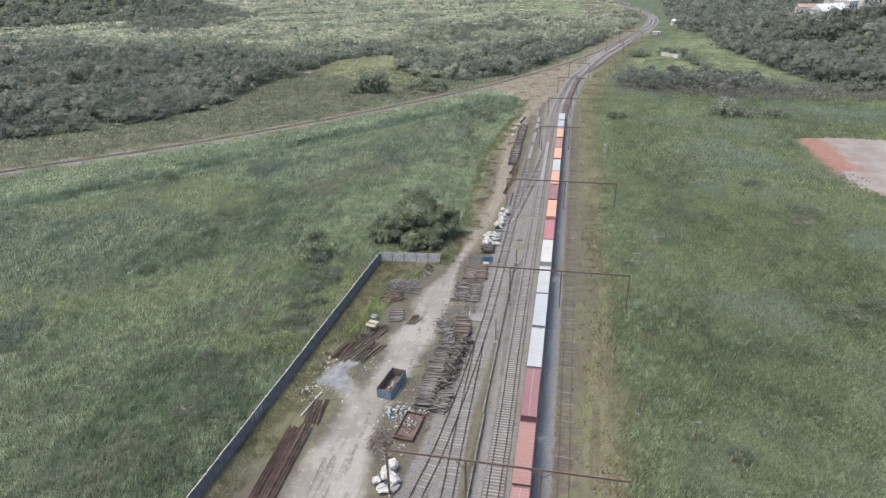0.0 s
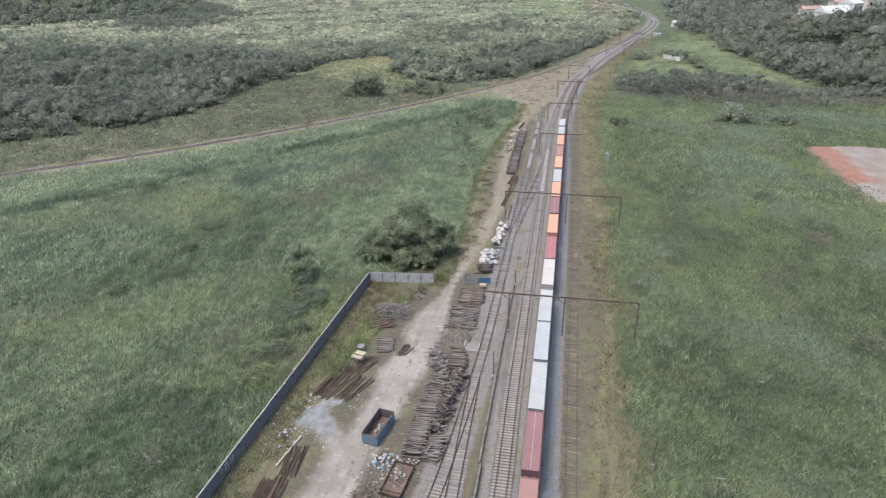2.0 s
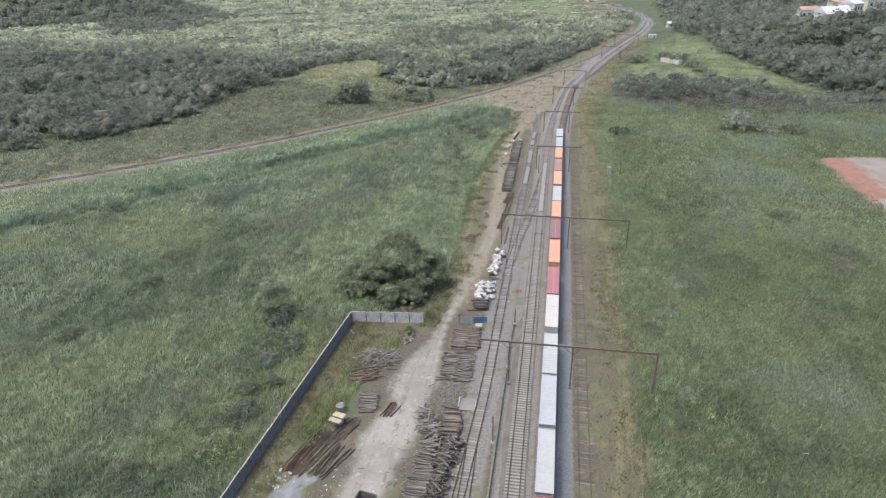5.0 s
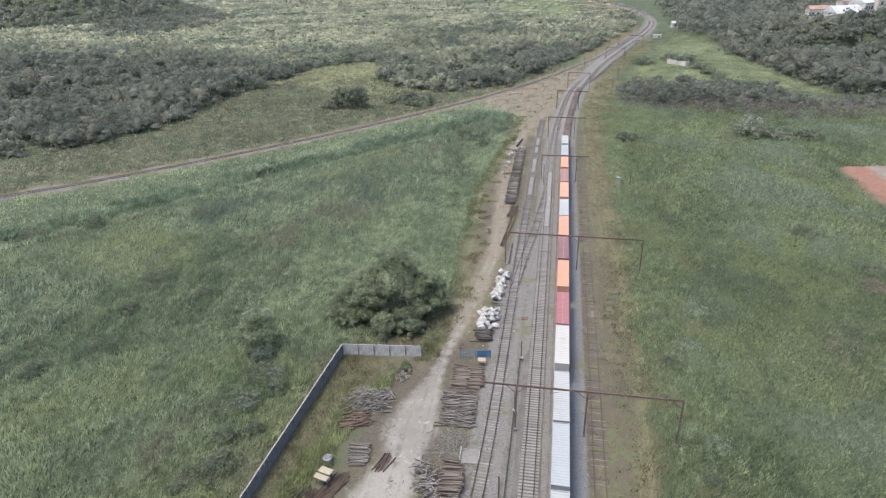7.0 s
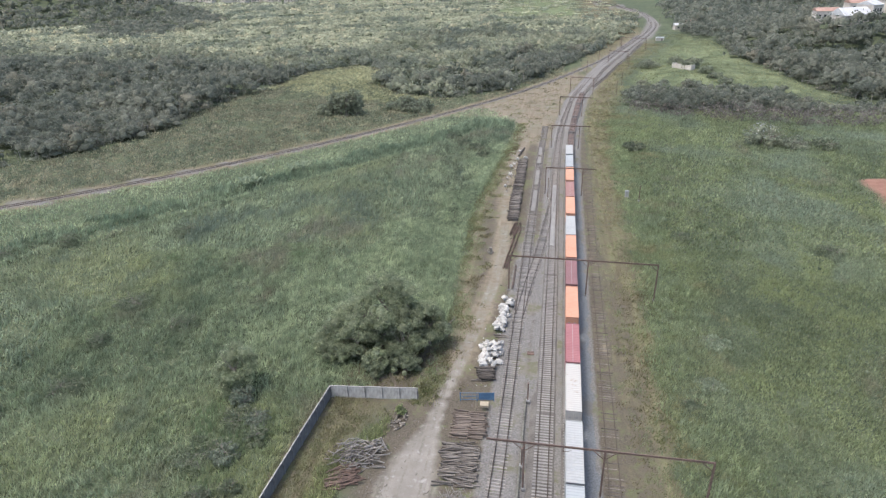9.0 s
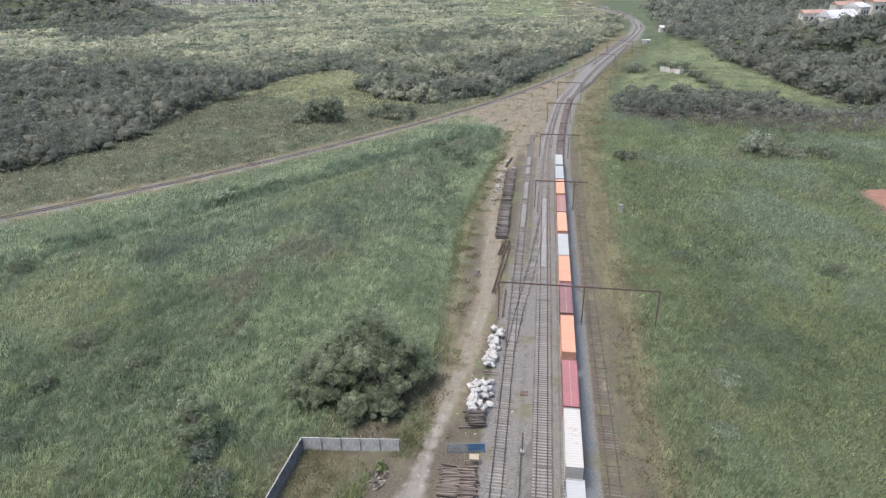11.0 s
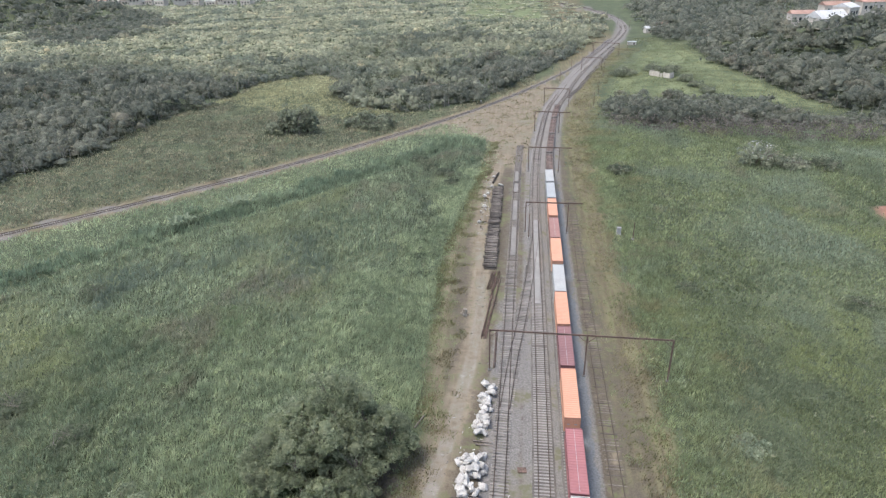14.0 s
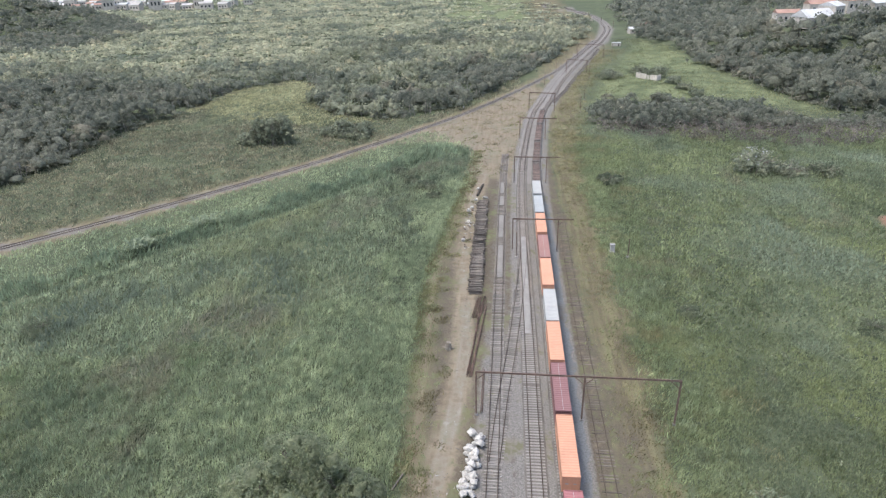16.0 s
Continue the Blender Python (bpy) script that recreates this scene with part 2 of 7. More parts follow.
# ---- mesh building ----
class Build:
    """Collects corners and faces of one mesh."""

    def __init__(self):
        self.v, self.f = [], []

    def box(self, cx, cy, cz, sx, sy, sz, m=None, c=0.0):
        """A box by centre and size; c cuts its upright and top edges."""
        k = len(self.v)
        x, y, z = sx / 2, sy / 2, sz / 2
        if c:
            ring = [(-x + c, -y), (x - c, -y), (x, -y + c), (x, y - c), (x - c, y), (-x + c, y), (-x, y - c), (-x, -y + c)]
            pts = [(a, b, -z) for a, b in ring] + [(a, b, z - c) for a, b in ring]
            pts += [(a * (x - c) / x, b * (y - c) / y, z) for a, b in ring]
            fs = [tuple(range(7, -1, -1)), tuple(range(16, 24))]
            for r in (0, 8):
                fs += [(r + i, r + (i + 1) % 8, r + 8 + (i + 1) % 8, r + 8 + i) for i in range(8)]
        else:
            pts = [(a, b, d) for d in (-z, z) for a, b in ((-x, -y), (x, -y), (x, y), (-x, y))]
            fs = [(3, 2, 1, 0), (4, 5, 6, 7), (0, 1, 5, 4), (1, 2, 6, 5), (2, 3, 7, 6), (3, 0, 4, 7)]
        at = Matrix.Translation((cx, cy, cz)) if m is None else m @ Matrix.Translation((cx, cy, cz))
        self.v += [tuple(at @ Vector(p)) for p in pts]
        self.f += [tuple(k + i for i in q) for q in fs]
        return self

    def rod(self, a, b, r1, r2=None, n=8):
        """A round bar from a to b."""
        r2 = r1 if r2 is None else r2
        a, b = Vector(a), Vector(b)
        q = (b - a).to_track_quat("Z", "Y")
        k = len(self.v)
        for p, r in ((a, r1), (b, r2)):
            self.v += [tuple(p + q @ Vector((r * math.cos(2 * math.pi * i / n), r * math.sin(2 * math.pi * i / n), 0))) for i in range(n)]
        self.f += [(k + i, k + (i + 1) % n, k + n + (i + 1) % n, k + n + i) for i in range(n)]
        self.f += [tuple(k + i for i in range(n - 1, -1, -1)), tuple(k + n + i for i in range(n))]
        return self

    def beam(self, a, b, w, h):
        """A squared bar from a to b."""
        a, b = Vector(a), Vector(b)
        m = Matrix.Translation((a + b) / 2) @ (b - a).to_track_quat("X", "Z").to_matrix().to_4x4()
        return self.box(0, 0, 0, (b - a).length, w, h, m)

    def sweep(self, line, profile):
        """An open or closed profile (sideways, up) drawn along a line of points, with closed ends."""
        k, n = len(self.v), len(profile)
        for i, p in enumerate(line):
            d = Vector(line[min(i + 1, len(line) - 1)]) - Vector(line[max(i - 1, 0)])
            s = Vector((d.y, -d.x, 0)).normalized()
            self.v += [(p[0] + s.x * a, p[1] + s.y * a, p[2] + h) for a, h in profile]
        for i in range(len(line) - 1):
            self.f += [(k + i * n + j, k + i * n + (j + 1) % n, k + (i + 1) * n + (j + 1) % n, k + (i + 1) * n + j) for j in range(n)]
        self.f += [tuple(k + j for j in range(n - 1, -1, -1)), tuple(k + (len(line) - 1) * n + j for j in range(n))]
        return self

    def mesh(self, name, material):
        me = bpy.data.meshes.new(name)
        me.from_pydata(self.v, [], self.f)
        me.materials.append(material)
        me.validate()
        return me


def part(name, built, material, parent=None, label="", at=None):
    """One mesh object under a thing or a part."""
    ob = new(name, built.mesh(name, material) if isinstance(built, Build) else built)
    if parent is not None:
        ob.parent = parent
    if at is not None:
        ob.matrix_basis = at
    if label:
        tagged(ob, label)
    return ob


def thing(name, label, category, group="", kind="", at=None):
    ob = new(name)
    ob.empty_display_size = 0.3
    if at is not None:
        ob.matrix_basis = at
    return tagged(ob, label, category, group, kind)


def soup(name, verts, per, material):
    """A mesh of loose triangles (per=3) or squares (per=4) out of an array of corners."""
    me = bpy.data.meshes.new(name)
    v = np.asarray(verts, dtype=np.float32).reshape(-1, 3)
    count = len(v) // per
    me.vertices.add(len(v))
    me.vertices.foreach_set("co", v.ravel())
    me.loops.add(len(v))
    me.loops.foreach_set("vertex_index", np.arange(len(v), dtype=np.int32))
    me.polygons.add(count)
    me.polygons.foreach_set("loop_start", np.arange(0, len(v), per, dtype=np.int32))
    me.update(calc_edges=True)
    me.materials.append(material)
    return me


def smooth_line(points, step=2.0):
    """A smooth line through plan points, in even steps."""
    p = np.array([points[0], *points, points[-1]], float)
    p[0], p[-1] = 2 * p[1] - p[2], 2 * p[-2] - p[-3]
    out = []
    for i in range(1, len(p) - 2):
        for u in np.linspace(0, 1, 24, endpoint=False):
            a, b, c, d = p[i - 1 : i + 3]
            out.append(0.5 * (2 * b + (c - a) * u + (2 * a - 5 * b + 4 * c - d) * u**2 + (3 * b - a - 3 * c + d) * u**3))
    out.append(p[-2])
    out = np.array(out)
    s = np.r_[0, np.cumsum(np.hypot(*np.diff(out, axis=0).T))]
    t = np.arange(0, s[-1], step)
    return np.c_[np.interp(t, s, out[:, 0]), np.interp(t, s, out[:, 1])]


def distance_to(line, x, y):
    """The distance of many places to a line of plan points."""
    best = np.full(np.shape(x), 1e9)
    for (ax, ay), (bx, by) in zip(line[:-1], line[1:]):
        dx, dy = bx - ax, by - ay
        u = np.clip(((x - ax) * dx + (y - ay) * dy) / (dx * dx + dy * dy + 1e-9), 0, 1)
        best = np.minimum(best, np.hypot(x - ax - u * dx, y - ay - u * dy))
    return best


def inside(poly, x, y):
    """Which of many places lie inside a plan polygon."""
    hit = np.zeros(np.shape(x), bool)
    for (ax, ay), (bx, by) in zip(poly, poly[1:] + poly[:1]):
        cross = (ay > y) != (by > y)
        hit ^= cross & (x < (bx - ax) * (y - ay) / (by - ay if by != ay else 1e-9) + ax)
    return hit


def soft_inside(poly, x, y, width=4.0):
    """1 inside a plan polygon, 0 outside, with a soft rim."""
    sign = np.where(inside(poly, x, y), 1.0, -1.0)
    return np.clip(0.5 + sign * distance_to(list(poly) + [poly[0]], x, y) / (2 * width), 0, 1)


def ramp(a, b, x):
    t = np.clip((x - a) / (b - a), 0, 1)
    return t * t * (3 - 2 * t)


def ripple(x, y, size, seed=0.0):
    """Soft unevenness between about -1 and 1, without the noise library, for many places at once."""
    out = 0.0
    for i in range(1, 6):
        a = 2.399 * i + seed
        out = out + np.sin((x * math.cos(a) + y * math.sin(a)) * (0.7 + 0.23 * i) * 6.283 / size + 1.7 * i + seed * 3.1)
    return out / 3.0


# ---- plan of the place ----
TRACKS = {
    "siding": [(-18.5, -72), (-14.6, -48), (-12.6, -36), (-11.3, -25.5), (-10, -16.5), (-8.9, -3), (-8.0, 16), (-7.6, 32), (-7.5, 66), (-7.4, 100), (-7.2, 146), (-7, 191), (-6.4, 226)],
    "spur": [(-7.1, -90), (-7.1, -40), (-7.1, -25), (-7.4, -16), (-7.7, -3), (-8.0, 12)],
    "middle": [(-0.9, -110), (-0.9, -45), (-0.9, -10), (-1.2, 16), (-1.3, 70), (-1.4, 128), (-1.5, 160), (-1.1, 191), (0.2, 223), (5.2, 281), (11.2, 313), (21.5, 363), (34.4, 419), (49.4, 474), (68, 541), (81, 602), (86.5, 662), (85.5, 715), (79.5, 765), (70, 818), (57, 866), (36, 915), (8, 960)],
    "train": [(3.0, -90), (3.0, 0), (3.0, 60), (3.0, 120), (3.05, 157), (3.6, 191), (4.8, 223), (9.3, 280), (15.2, 311), (25.6, 361), (38.5, 417), (53.5, 472), (72, 539), (85.2, 601), (90.7, 662), (89.7, 716), (83.5, 767), (74, 820), (60.6, 869), (39, 919), (11, 964)],
    "loop": [(16.2, 308), (20.3, 321), (24.9, 335), (33.3, 370), (48.5, 436), (61, 488)],
    "crossover": [(-7.3, 74), (-6.2, 88), (-4.8, 101), (-3.2, 119), (-1.7, 140), (-1.5, 150)],
    "disused": [(8.6, -100), (8.6, -45), (8.65, 0), (8.75, 30), (8.85, 60), (8.8, 85), (8.8, 115), (8.9, 134), (9.4, 170)],
    "branch": [(-330, -30), (-240, 48), (-190, 97), (-160, 122), (-137, 144), (-115, 167), (-95, 190), (-75, 215), (-54, 244), (-30.5, 280), (-12, 314), (5, 349), (20, 384), (31, 419), (46, 472), (64, 538)],
}
LINES = {k: smooth_line(v, 2.0) for k, v in TRACKS.items()}
ROAD = [(-21.5, -105, 3.6), (-22.5, -60, 3.6), (-24.2, -28, 3.9), (-24.2, -14, 2.5), (-22.8, -4, 2.2), (-21.9, 4, 2.1), (-21.1, 13, 2.7), (-19.6, 20, 1.8), (-20.2, 26, 2.9), (-19.7, 32, 2.2), (-19.0, 38, 1.1), (-18.1, 47, 0.8), (-16.4, 61, 0.75), (-14.4, 81, 0.9), (-13.6, 98, 1.1), (-14.2, 118, 1.0), (-16.2, 143, 0.9), (-16, 175, 0.9), (-13, 205, 1.1)]
FOREST_LEFT = [(-600, 40), (-300, 98), (-207, 146), (-181, 175), (-174, 208), (-175, 245), (-172, 268), (-167, 301), (-161, 352), (-134, 378), (-111, 360), (-110, 318), (-84, 288), (-61, 277), (-42, 287), (-25, 309), (-13, 338), (5, 390), (28, 454), (60, 560), (73, 640), (76, 700), (30, 690), (-23, 698), (-76, 710), (-92, 1000), (-60, 1100), (-300, 1600), (-1500, 1600), (-1500, 60)]
FOREST_RIGHT = [(98, 545), (111, 486), (114, 422), (119, 364), (128, 313), (138, 282), (152, 276), (200, 266), (320, 250), (700, 240), (1400, 900), (1300, 1500), (300, 1150), (120, 830), (112, 640)]
THICKET = [(29.6, 292), (30, 270), (46, 257), (71, 252), (89, 244), (112, 252), (136, 251), (160, 246), (210, 250), (200, 262), (152, 274), (114, 276), (103, 294), (68, 297), (52, 301), (40, 306)]
DIRT_EDGE = [(-22.5, 45), (-20.5, 66.8), (-21.3, 80), (-22.4, 98), (-24.0, 127), (-22.2, 159), (-18.5, 202), (-17, 228), (-33, 256), (-40, 262), (-28, 272)]
FIELD_EDGE = [(17.5, -60), (18.2, 69), (19.2, 83), (19.5, 107), (18.5, 134), (18.8, 168), (20.0, 208), (23.5, 259), (34, 325), (52, 400), (77, 480)]


ASH = [(-35.4, -3.0), (-34.6, 0.0), (-32.6, 2.4), (-29.4, 3.4), (-28.4, 2.4), (-31.0, 1.0), (-30.2, -0.6), (-28.8, -2.4), (-27.4, -4.8), (-29.5, -6.0), (-31.6, -4.0), (-34.4, -5.0)]
BANK = [(-189, 26), (-149, 65), (-129, 89), (-114, 109.3), (-100, 128.2), (-81.2, 151.2), (-69.8, 164.6), (-57.2, 181), (-42.6, 199.6), (-27.0, 224)]
DITCH = [(a - 2.9, b + 2.4) for a, b in BANK]


def hill(x, y):
    """The lie of the land, far out."""
    h = 76 * np.exp(-(((x + 740) / 135) ** 2 + ((y - 745) / 110) ** 2))
    h = h + 26 * ramp(180, 520, x) * ramp(240, 700, y) + 30 * ramp(900, 2200, y)
    h = h + 4.5 * np.exp(-(((x - 66) / 40) ** 2 + ((y - 345) / 45) ** 2))
    h = h + 23 * np.exp(-(((x - 222) / 70) ** 2 + ((y - 460) / 80) ** 2))
    return h + 0.6 * np.exp(-((distance_to(BANK, x, y) / 2.0) ** 2)) - 1.1 * np.exp(-((distance_to(DITCH, x, y) / 2.0) ** 2))


# ---- ground ----
def spaced(fine0, fine1, step, low, high, grow=1.12):
    out, s = list(np.arange(fine0, fine1, step)), step
    while out[-1] < high:
        s *= grow
        out.append(out[-1] + s)
    s = step
    while out[0] > low:
        s *= grow
        out.insert(0, out[0] - s)
    return np.array(out)


def ground_material():
    m = bpy.data.materials.new("ground")
    m.use_nodes = True
    n, l = m.node_tree.nodes, m.node_tree.links
    b = n["Principled BSDF"]
    b.inputs["Roughness"].default_value, b.inputs["Specular IOR Level"].default_value = 0.95, 0.15
    geo = n.new("ShaderNodeNewGeometry")

    def tex(scale, detail=5, rough=0.6):
        t = n.new("ShaderNodeTexNoise")
        t.inputs["Scale"].default_value, t.inputs["Detail"].default_value, t.inputs["Roughness"].default_value = scale, detail, rough
        l.new(geo.outputs["Position"], t.inputs["Vector"])
        return t.outputs[0]

    def blend(f, a, c):
        x = n.new("ShaderNodeMix")
        x.data_type = "RGBA"
        l.new(f, x.inputs[0]) if not isinstance(f, float) else None
        for i, v in ((6, a), (7, c)):
            if isinstance(v, tuple):
                x.inputs[i].default_value = (*v, 1)
            else:
                l.new(v, x.inputs[i])
        return x.outputs[2]

    def span(f, lo, hi):
        r = n.new("ShaderNodeMapRange")
        r.interpolation_type = "SMOOTHSTEP"
        r.inputs[1].default_value, r.inputs[2].default_value = lo, hi
        l.new(f, r.inputs[0])
        return r.outputs[0]

    def maths(op, a, c):
        x = n.new("ShaderNodeMath")
        x.operation = op
        for i, v in ((0, a), (1, c)):
            if isinstance(v, float):
                x.inputs[i].default_value = v
            else:
                l.new(v, x.inputs[i])
        return x.outputs[0]

    def mask(name, ragged, sharp=0.22):
        a = n.new("ShaderNodeAttribute")
        a.attribute_name = name
        f = maths("ADD", a.outputs["Fac"], maths("MULTIPLY", maths("SUBTRACT", ragged, 0.5), 0.9))
        return span(f, 0.5 - sharp, 0.5 + sharp)

    n1, n2, n3, n4 = tex(0.02, 4), tex(0.12), tex(0.7, 6), tex(4.0, 6, 0.7)
    fine = span(n4, 0.3, 0.7)
    mid = span(n3, 0.3, 0.7)
    grass = blend(span(maths("ADD", n1, n2), 0.8, 1.2), (0.056, 0.076, 0.046), (0.1, 0.124, 0.072))
    grass = blend(span(n4, 0.35, 0.75), grass, (0.074, 0.082, 0.052))
    meadow = blend(span(maths("ADD", n2, n3), 0.85, 1.15), (0.095, 0.122, 0.063), (0.17, 0.195, 0.108))
    long = n.new("ShaderNodeVectorMath")
    long.operation = "MULTIPLY"
    long.inputs[1].default_value = (1.0, 0.07, 1.0)
    l.new(geo.outputs["Position"], long.inputs[0])
    streak = n.new("ShaderNodeTexNoise")
    streak.inputs["Scale"].default_value, streak.inputs["Detail"].default_value = 0.9, 5
    l.new(long.outputs[0], streak.inputs["Vector"])
    n5 = streak.outputs[0]
    dry = blend(span(n5, 0.4, 0.62), (0.102, 0.091, 0.061), (0.158, 0.148, 0.089))
    dry = blend(span(maths("ADD", n2, n5), 1.06, 1.26), dry, (0.125, 0.135, 0.07))
    dry = blend(span(n3, 0.5, 0.7), dry, (0.112, 0.098, 0.066))
    dry = blend(span(n4, 0.5, 0.78), dry, (0.175, 0.152, 0.098))
    soil = blend(fine, (0.062, 0.054, 0.042), (0.132, 0.116, 0.092))
    soil = blend(span(n2, 0.45, 0.62), soil, (0.108, 0.094, 0.072))
    soil = blend(span(n3, 0.54, 0.7), soil, (0.062, 0.053, 0.042))
    soil = blend(span(maths("ADD", n2, n3), 1.0, 1.2), soil, (0.115, 0.125, 0.068))
    dust = blend(span(maths("ADD", n2, n1), 0.85, 1.15), (0.19, 0.176, 0.154), (0.27, 0.255, 0.227))
    dust = blend(span(n4, 0.42, 0.8), dust, (0.185, 0.172, 0.152))
    dust = blend(span(maths("ADD", n3, n5), 1.0, 1.25), dust, (0.138, 0.125, 0.105))
    dust = blend(span(n3, 0.52, 0.72), dust, (0.29, 0.28, 0.262))
    stone = blend(fine, (0.106, 0.102, 0.096), (0.212, 0.206, 0.196))
    stone = blend(span(n2, 0.46, 0.7), stone, (0.165, 0.152, 0.128))
    stone = blend(span(maths("ADD", n2, n3), 1.06, 1.22), stone, (0.12, 0.122, 0.078))
    path = blend(span(maths("ADD", n5, n3), 0.75, 1.25), (0.146, 0.123, 0.089), (0.225, 0.195, 0.148))
    path = blend(span(maths("ADD", n2, n3), 0.98, 1.2), path, (0.125, 0.122, 0.072))
    # Gravel coloured dark blue-grey to carry the shadow of the train.
    gravel = blend(fine, (0.1, 0.109, 0.116), (0.168, 0.18, 0.19))
    gravel = blend(span(n2, 0.5, 0.7), gravel, (0.135, 0.125, 0.11))
    ash = blend(span(n3, 0.35, 0.7), (0.15, 0.156, 0.161), (0.215, 0.223, 0.228))
    ash = blend(span(n2, 0.52, 0.66), ash, (0.15, 0.142, 0.13))
    ash = blend(span(n4, 0.5, 0.8), ash, (0.19, 0.19, 0.185))
    red = blend(mid, (0.2, 0.11, 0.082), (0.25, 0.145, 0.11))
    pale = blend(span(n2, 0.35, 0.65), (0.2, 0.168, 0.142), (0.235, 0.215, 0.2))
    rough = maths("ADD", maths("MULTIPLY", n2, 1.1), maths("MULTIPLY", n3, 0.7))
    rough = maths("SUBTRACT", rough, 0.4)
    col = grass
    for name, colour, ragged in (("meadow", meadow, n2), ("dry", dry, rough), ("soil", soil, rough), ("path", path, n3), ("stone", stone, n3), ("dust", dust, rough), ("gravel", gravel, n3), ("ash", ash, rough), ("red", red, n2), ("pale", pale, rough)):
        col = blend(mask(name, ragged, 0.42 if name in ("dust", "path") else 0.25), col, colour)
    l.new(col, b.inputs["Base Color"])
    bp = n.new("ShaderNodeBump")
    bp.inputs["Strength"].default_value, bp.inputs["Distance"].default_value = 0.6, 0.12
    l.new(maths("ADD", n4, n3), bp.inputs["Height"])
    l.new(bp.outputs[0], b.inputs["Normal"])
    return m


def road_weight(x, y):
    best = np.zeros(np.shape(x))
    line = smooth_line([(a, b) for a, b, _ in ROAD], 3.0)
    half = np.interp(line[:, 1], [b for _, b, _ in ROAD], [c for *_, c in ROAD])
    for (px, py), h in zip(line, half):
        best = np.maximum(best, 1 - np.hypot(x - px, (y - py) * 0.8) / (2 * h))
    centre = np.interp(y, line[:, 1], line[:, 0])
    ruts = np.exp(-(((np.abs(x - centre) - 0.85) / 0.5) ** 2)) * ramp(38, 60, y) * (y < 215)
    worn = np.clip(best * 1.7, 0, 1) * (1 - 0.6 * ramp(42, 75, y))
    return np.clip(np.maximum(worn, ruts * 0.5 * (1 - 0.5 * ramp(90, 130, y)) + 0.1 * worn), 0, 1)


def edge_x(line, y):
    ys, xs = [p[1] for p in line], [p[0] for p in line]
    return np.interp(y, ys, xs)


def masks(x, y):
    """How far each place is soil, dust, dry grass, ballast, gravel in the train's painted shade, red earth or open
    meadow.
    """
    out = {}
    wall_x = np.interp(y, [-31, 43.7], [-41.1, -37.2])
    left = np.where(y < 44.5, wall_x - 3.0, edge_x(DIRT_EDGE[:8], y))
    right = edge_x(FIELD_EDGE, y) + 2.0 * ripple(x, y, 16, 3.0) + 0.8 * ripple(x, y, 5, 1.0)
    yard = ramp(-0.5, 1.5, x - left) * (1 - ramp(8.5, 10.5, x)) * (y < 300)
    fork = soft_inside([(-19, 205), (-18, 229), (-30, 244), (-50, 240), (-47, 252), (-31, 277), (-12, 311), (4, 345), (13, 338), (3, 285), (-3, 225), (-5, 195)], x, y, 3.0)
    bare = np.maximum(yard * (1 - ramp(215, 250, y)), np.clip(1.3 * fork, 0, 1))
    bare = np.maximum(bare, np.exp(-(((x + 29) / 12) ** 2 + ((y - 57) / 5.5) ** 2)) * 0.95)
    weeds = np.exp(-(((x - wall_x - 5.5) / 6.5) ** 2)) * (y < 44) * ramp(-34, -16, y)
    strip = (y > 62) * (1 - ramp(1.0, 7.0, x - left))
    bare = bare * (1 - 0.72 * strip)
    out["soil"] = np.clip(bare - 0.75 * weeds - 0.5 * np.exp(-(((x + 5.6) / 1.1) ** 2)) * (y < 10), 0, 1)
    dry = np.clip(1 - np.abs(x - (right + 9.0) / 2) / ((right - 9.0) / 2 + 1.5), 0, 1) ** 0.5
    out["dry"] = np.clip(np.maximum(dry * (x > 8) * 0.92, weeds * 0.66 + 0.7 * np.exp(-(((x - edge_x(DIRT_EDGE[:8], y) - 2.5) / 4.0) ** 2)) * (y > 58) * (y < 215)), 0, 1)
    out["dry"] = np.maximum(out["dry"], 0.85 * np.exp(-(((x + 5.5) / 0.8) ** 2)) * (1 - ramp(15, 40, y)))
    out["soil"] = np.maximum(out["soil"], soft_inside([(-37, 45.6), (-20, 45.6), (-17, 62), (-20, 64), (-26, 57), (-37, 52)], x, y, 1.5))
    out["soil"] = np.maximum(out["soil"], (0.62 + 0.14 * ripple(x, y, 5, 2.0)) * np.exp(-(((x - np.interp(y, [5, 35, 80, 115], [9.2, 11.6, 11.2, 8.6])) / (np.interp(y, [5, 35, 80, 115], [3.0, 5.2, 4.8, 2.6]) + 0.7 * ripple(x, y, 9, 1.0))) ** 4)) * (1 - ramp(160, 215, y)))
    d = distance_to(LINES["branch"][::3], x, y)
    out["dry"] = np.maximum(out["dry"], 0.85 * np.exp(-((d / 7.5) ** 2)))
    out["soil"] = np.maximum(out["soil"], 0.25 * np.exp(-((d / 3.2) ** 2)))
    stone = np.zeros(np.shape(x))
    for name, w in (("siding", 2.6), ("middle", 3.0), ("train", 3.4), ("crossover", 2.4), ("spur", 1.25), ("branch", 1.5)):
        less = 1 - 0.6 * ramp(80, 120, y) if name in ("siding", "crossover") else 1.0
        stone = np.maximum(stone, less * np.clip(1.25 - 0.6 * (distance_to(LINES[name][::2], x, y) / w) ** 2, 0, 1))
    out["stone"] = np.maximum(stone, 0.8 * ((x > 3) & (x < 6.8) & (y < 175)))
    # Strip east of the train whose cast shadow is painted on the gravel.
    out["gravel"] = 0.95 * ramp(3.6, 4.2, x) * (1 - ramp(6.0, 6.9, x + 0.4 * ripple(x, y, 6))) * (1 - ramp(165, 190, y))
    out["dust"] = road_weight(x, y)
    out["dust"] = np.maximum(out["dust"], 0.85 * np.exp(-((distance_to([(84, 690), (70, 790), (50, 860)], x, y) / 4) ** 2)))
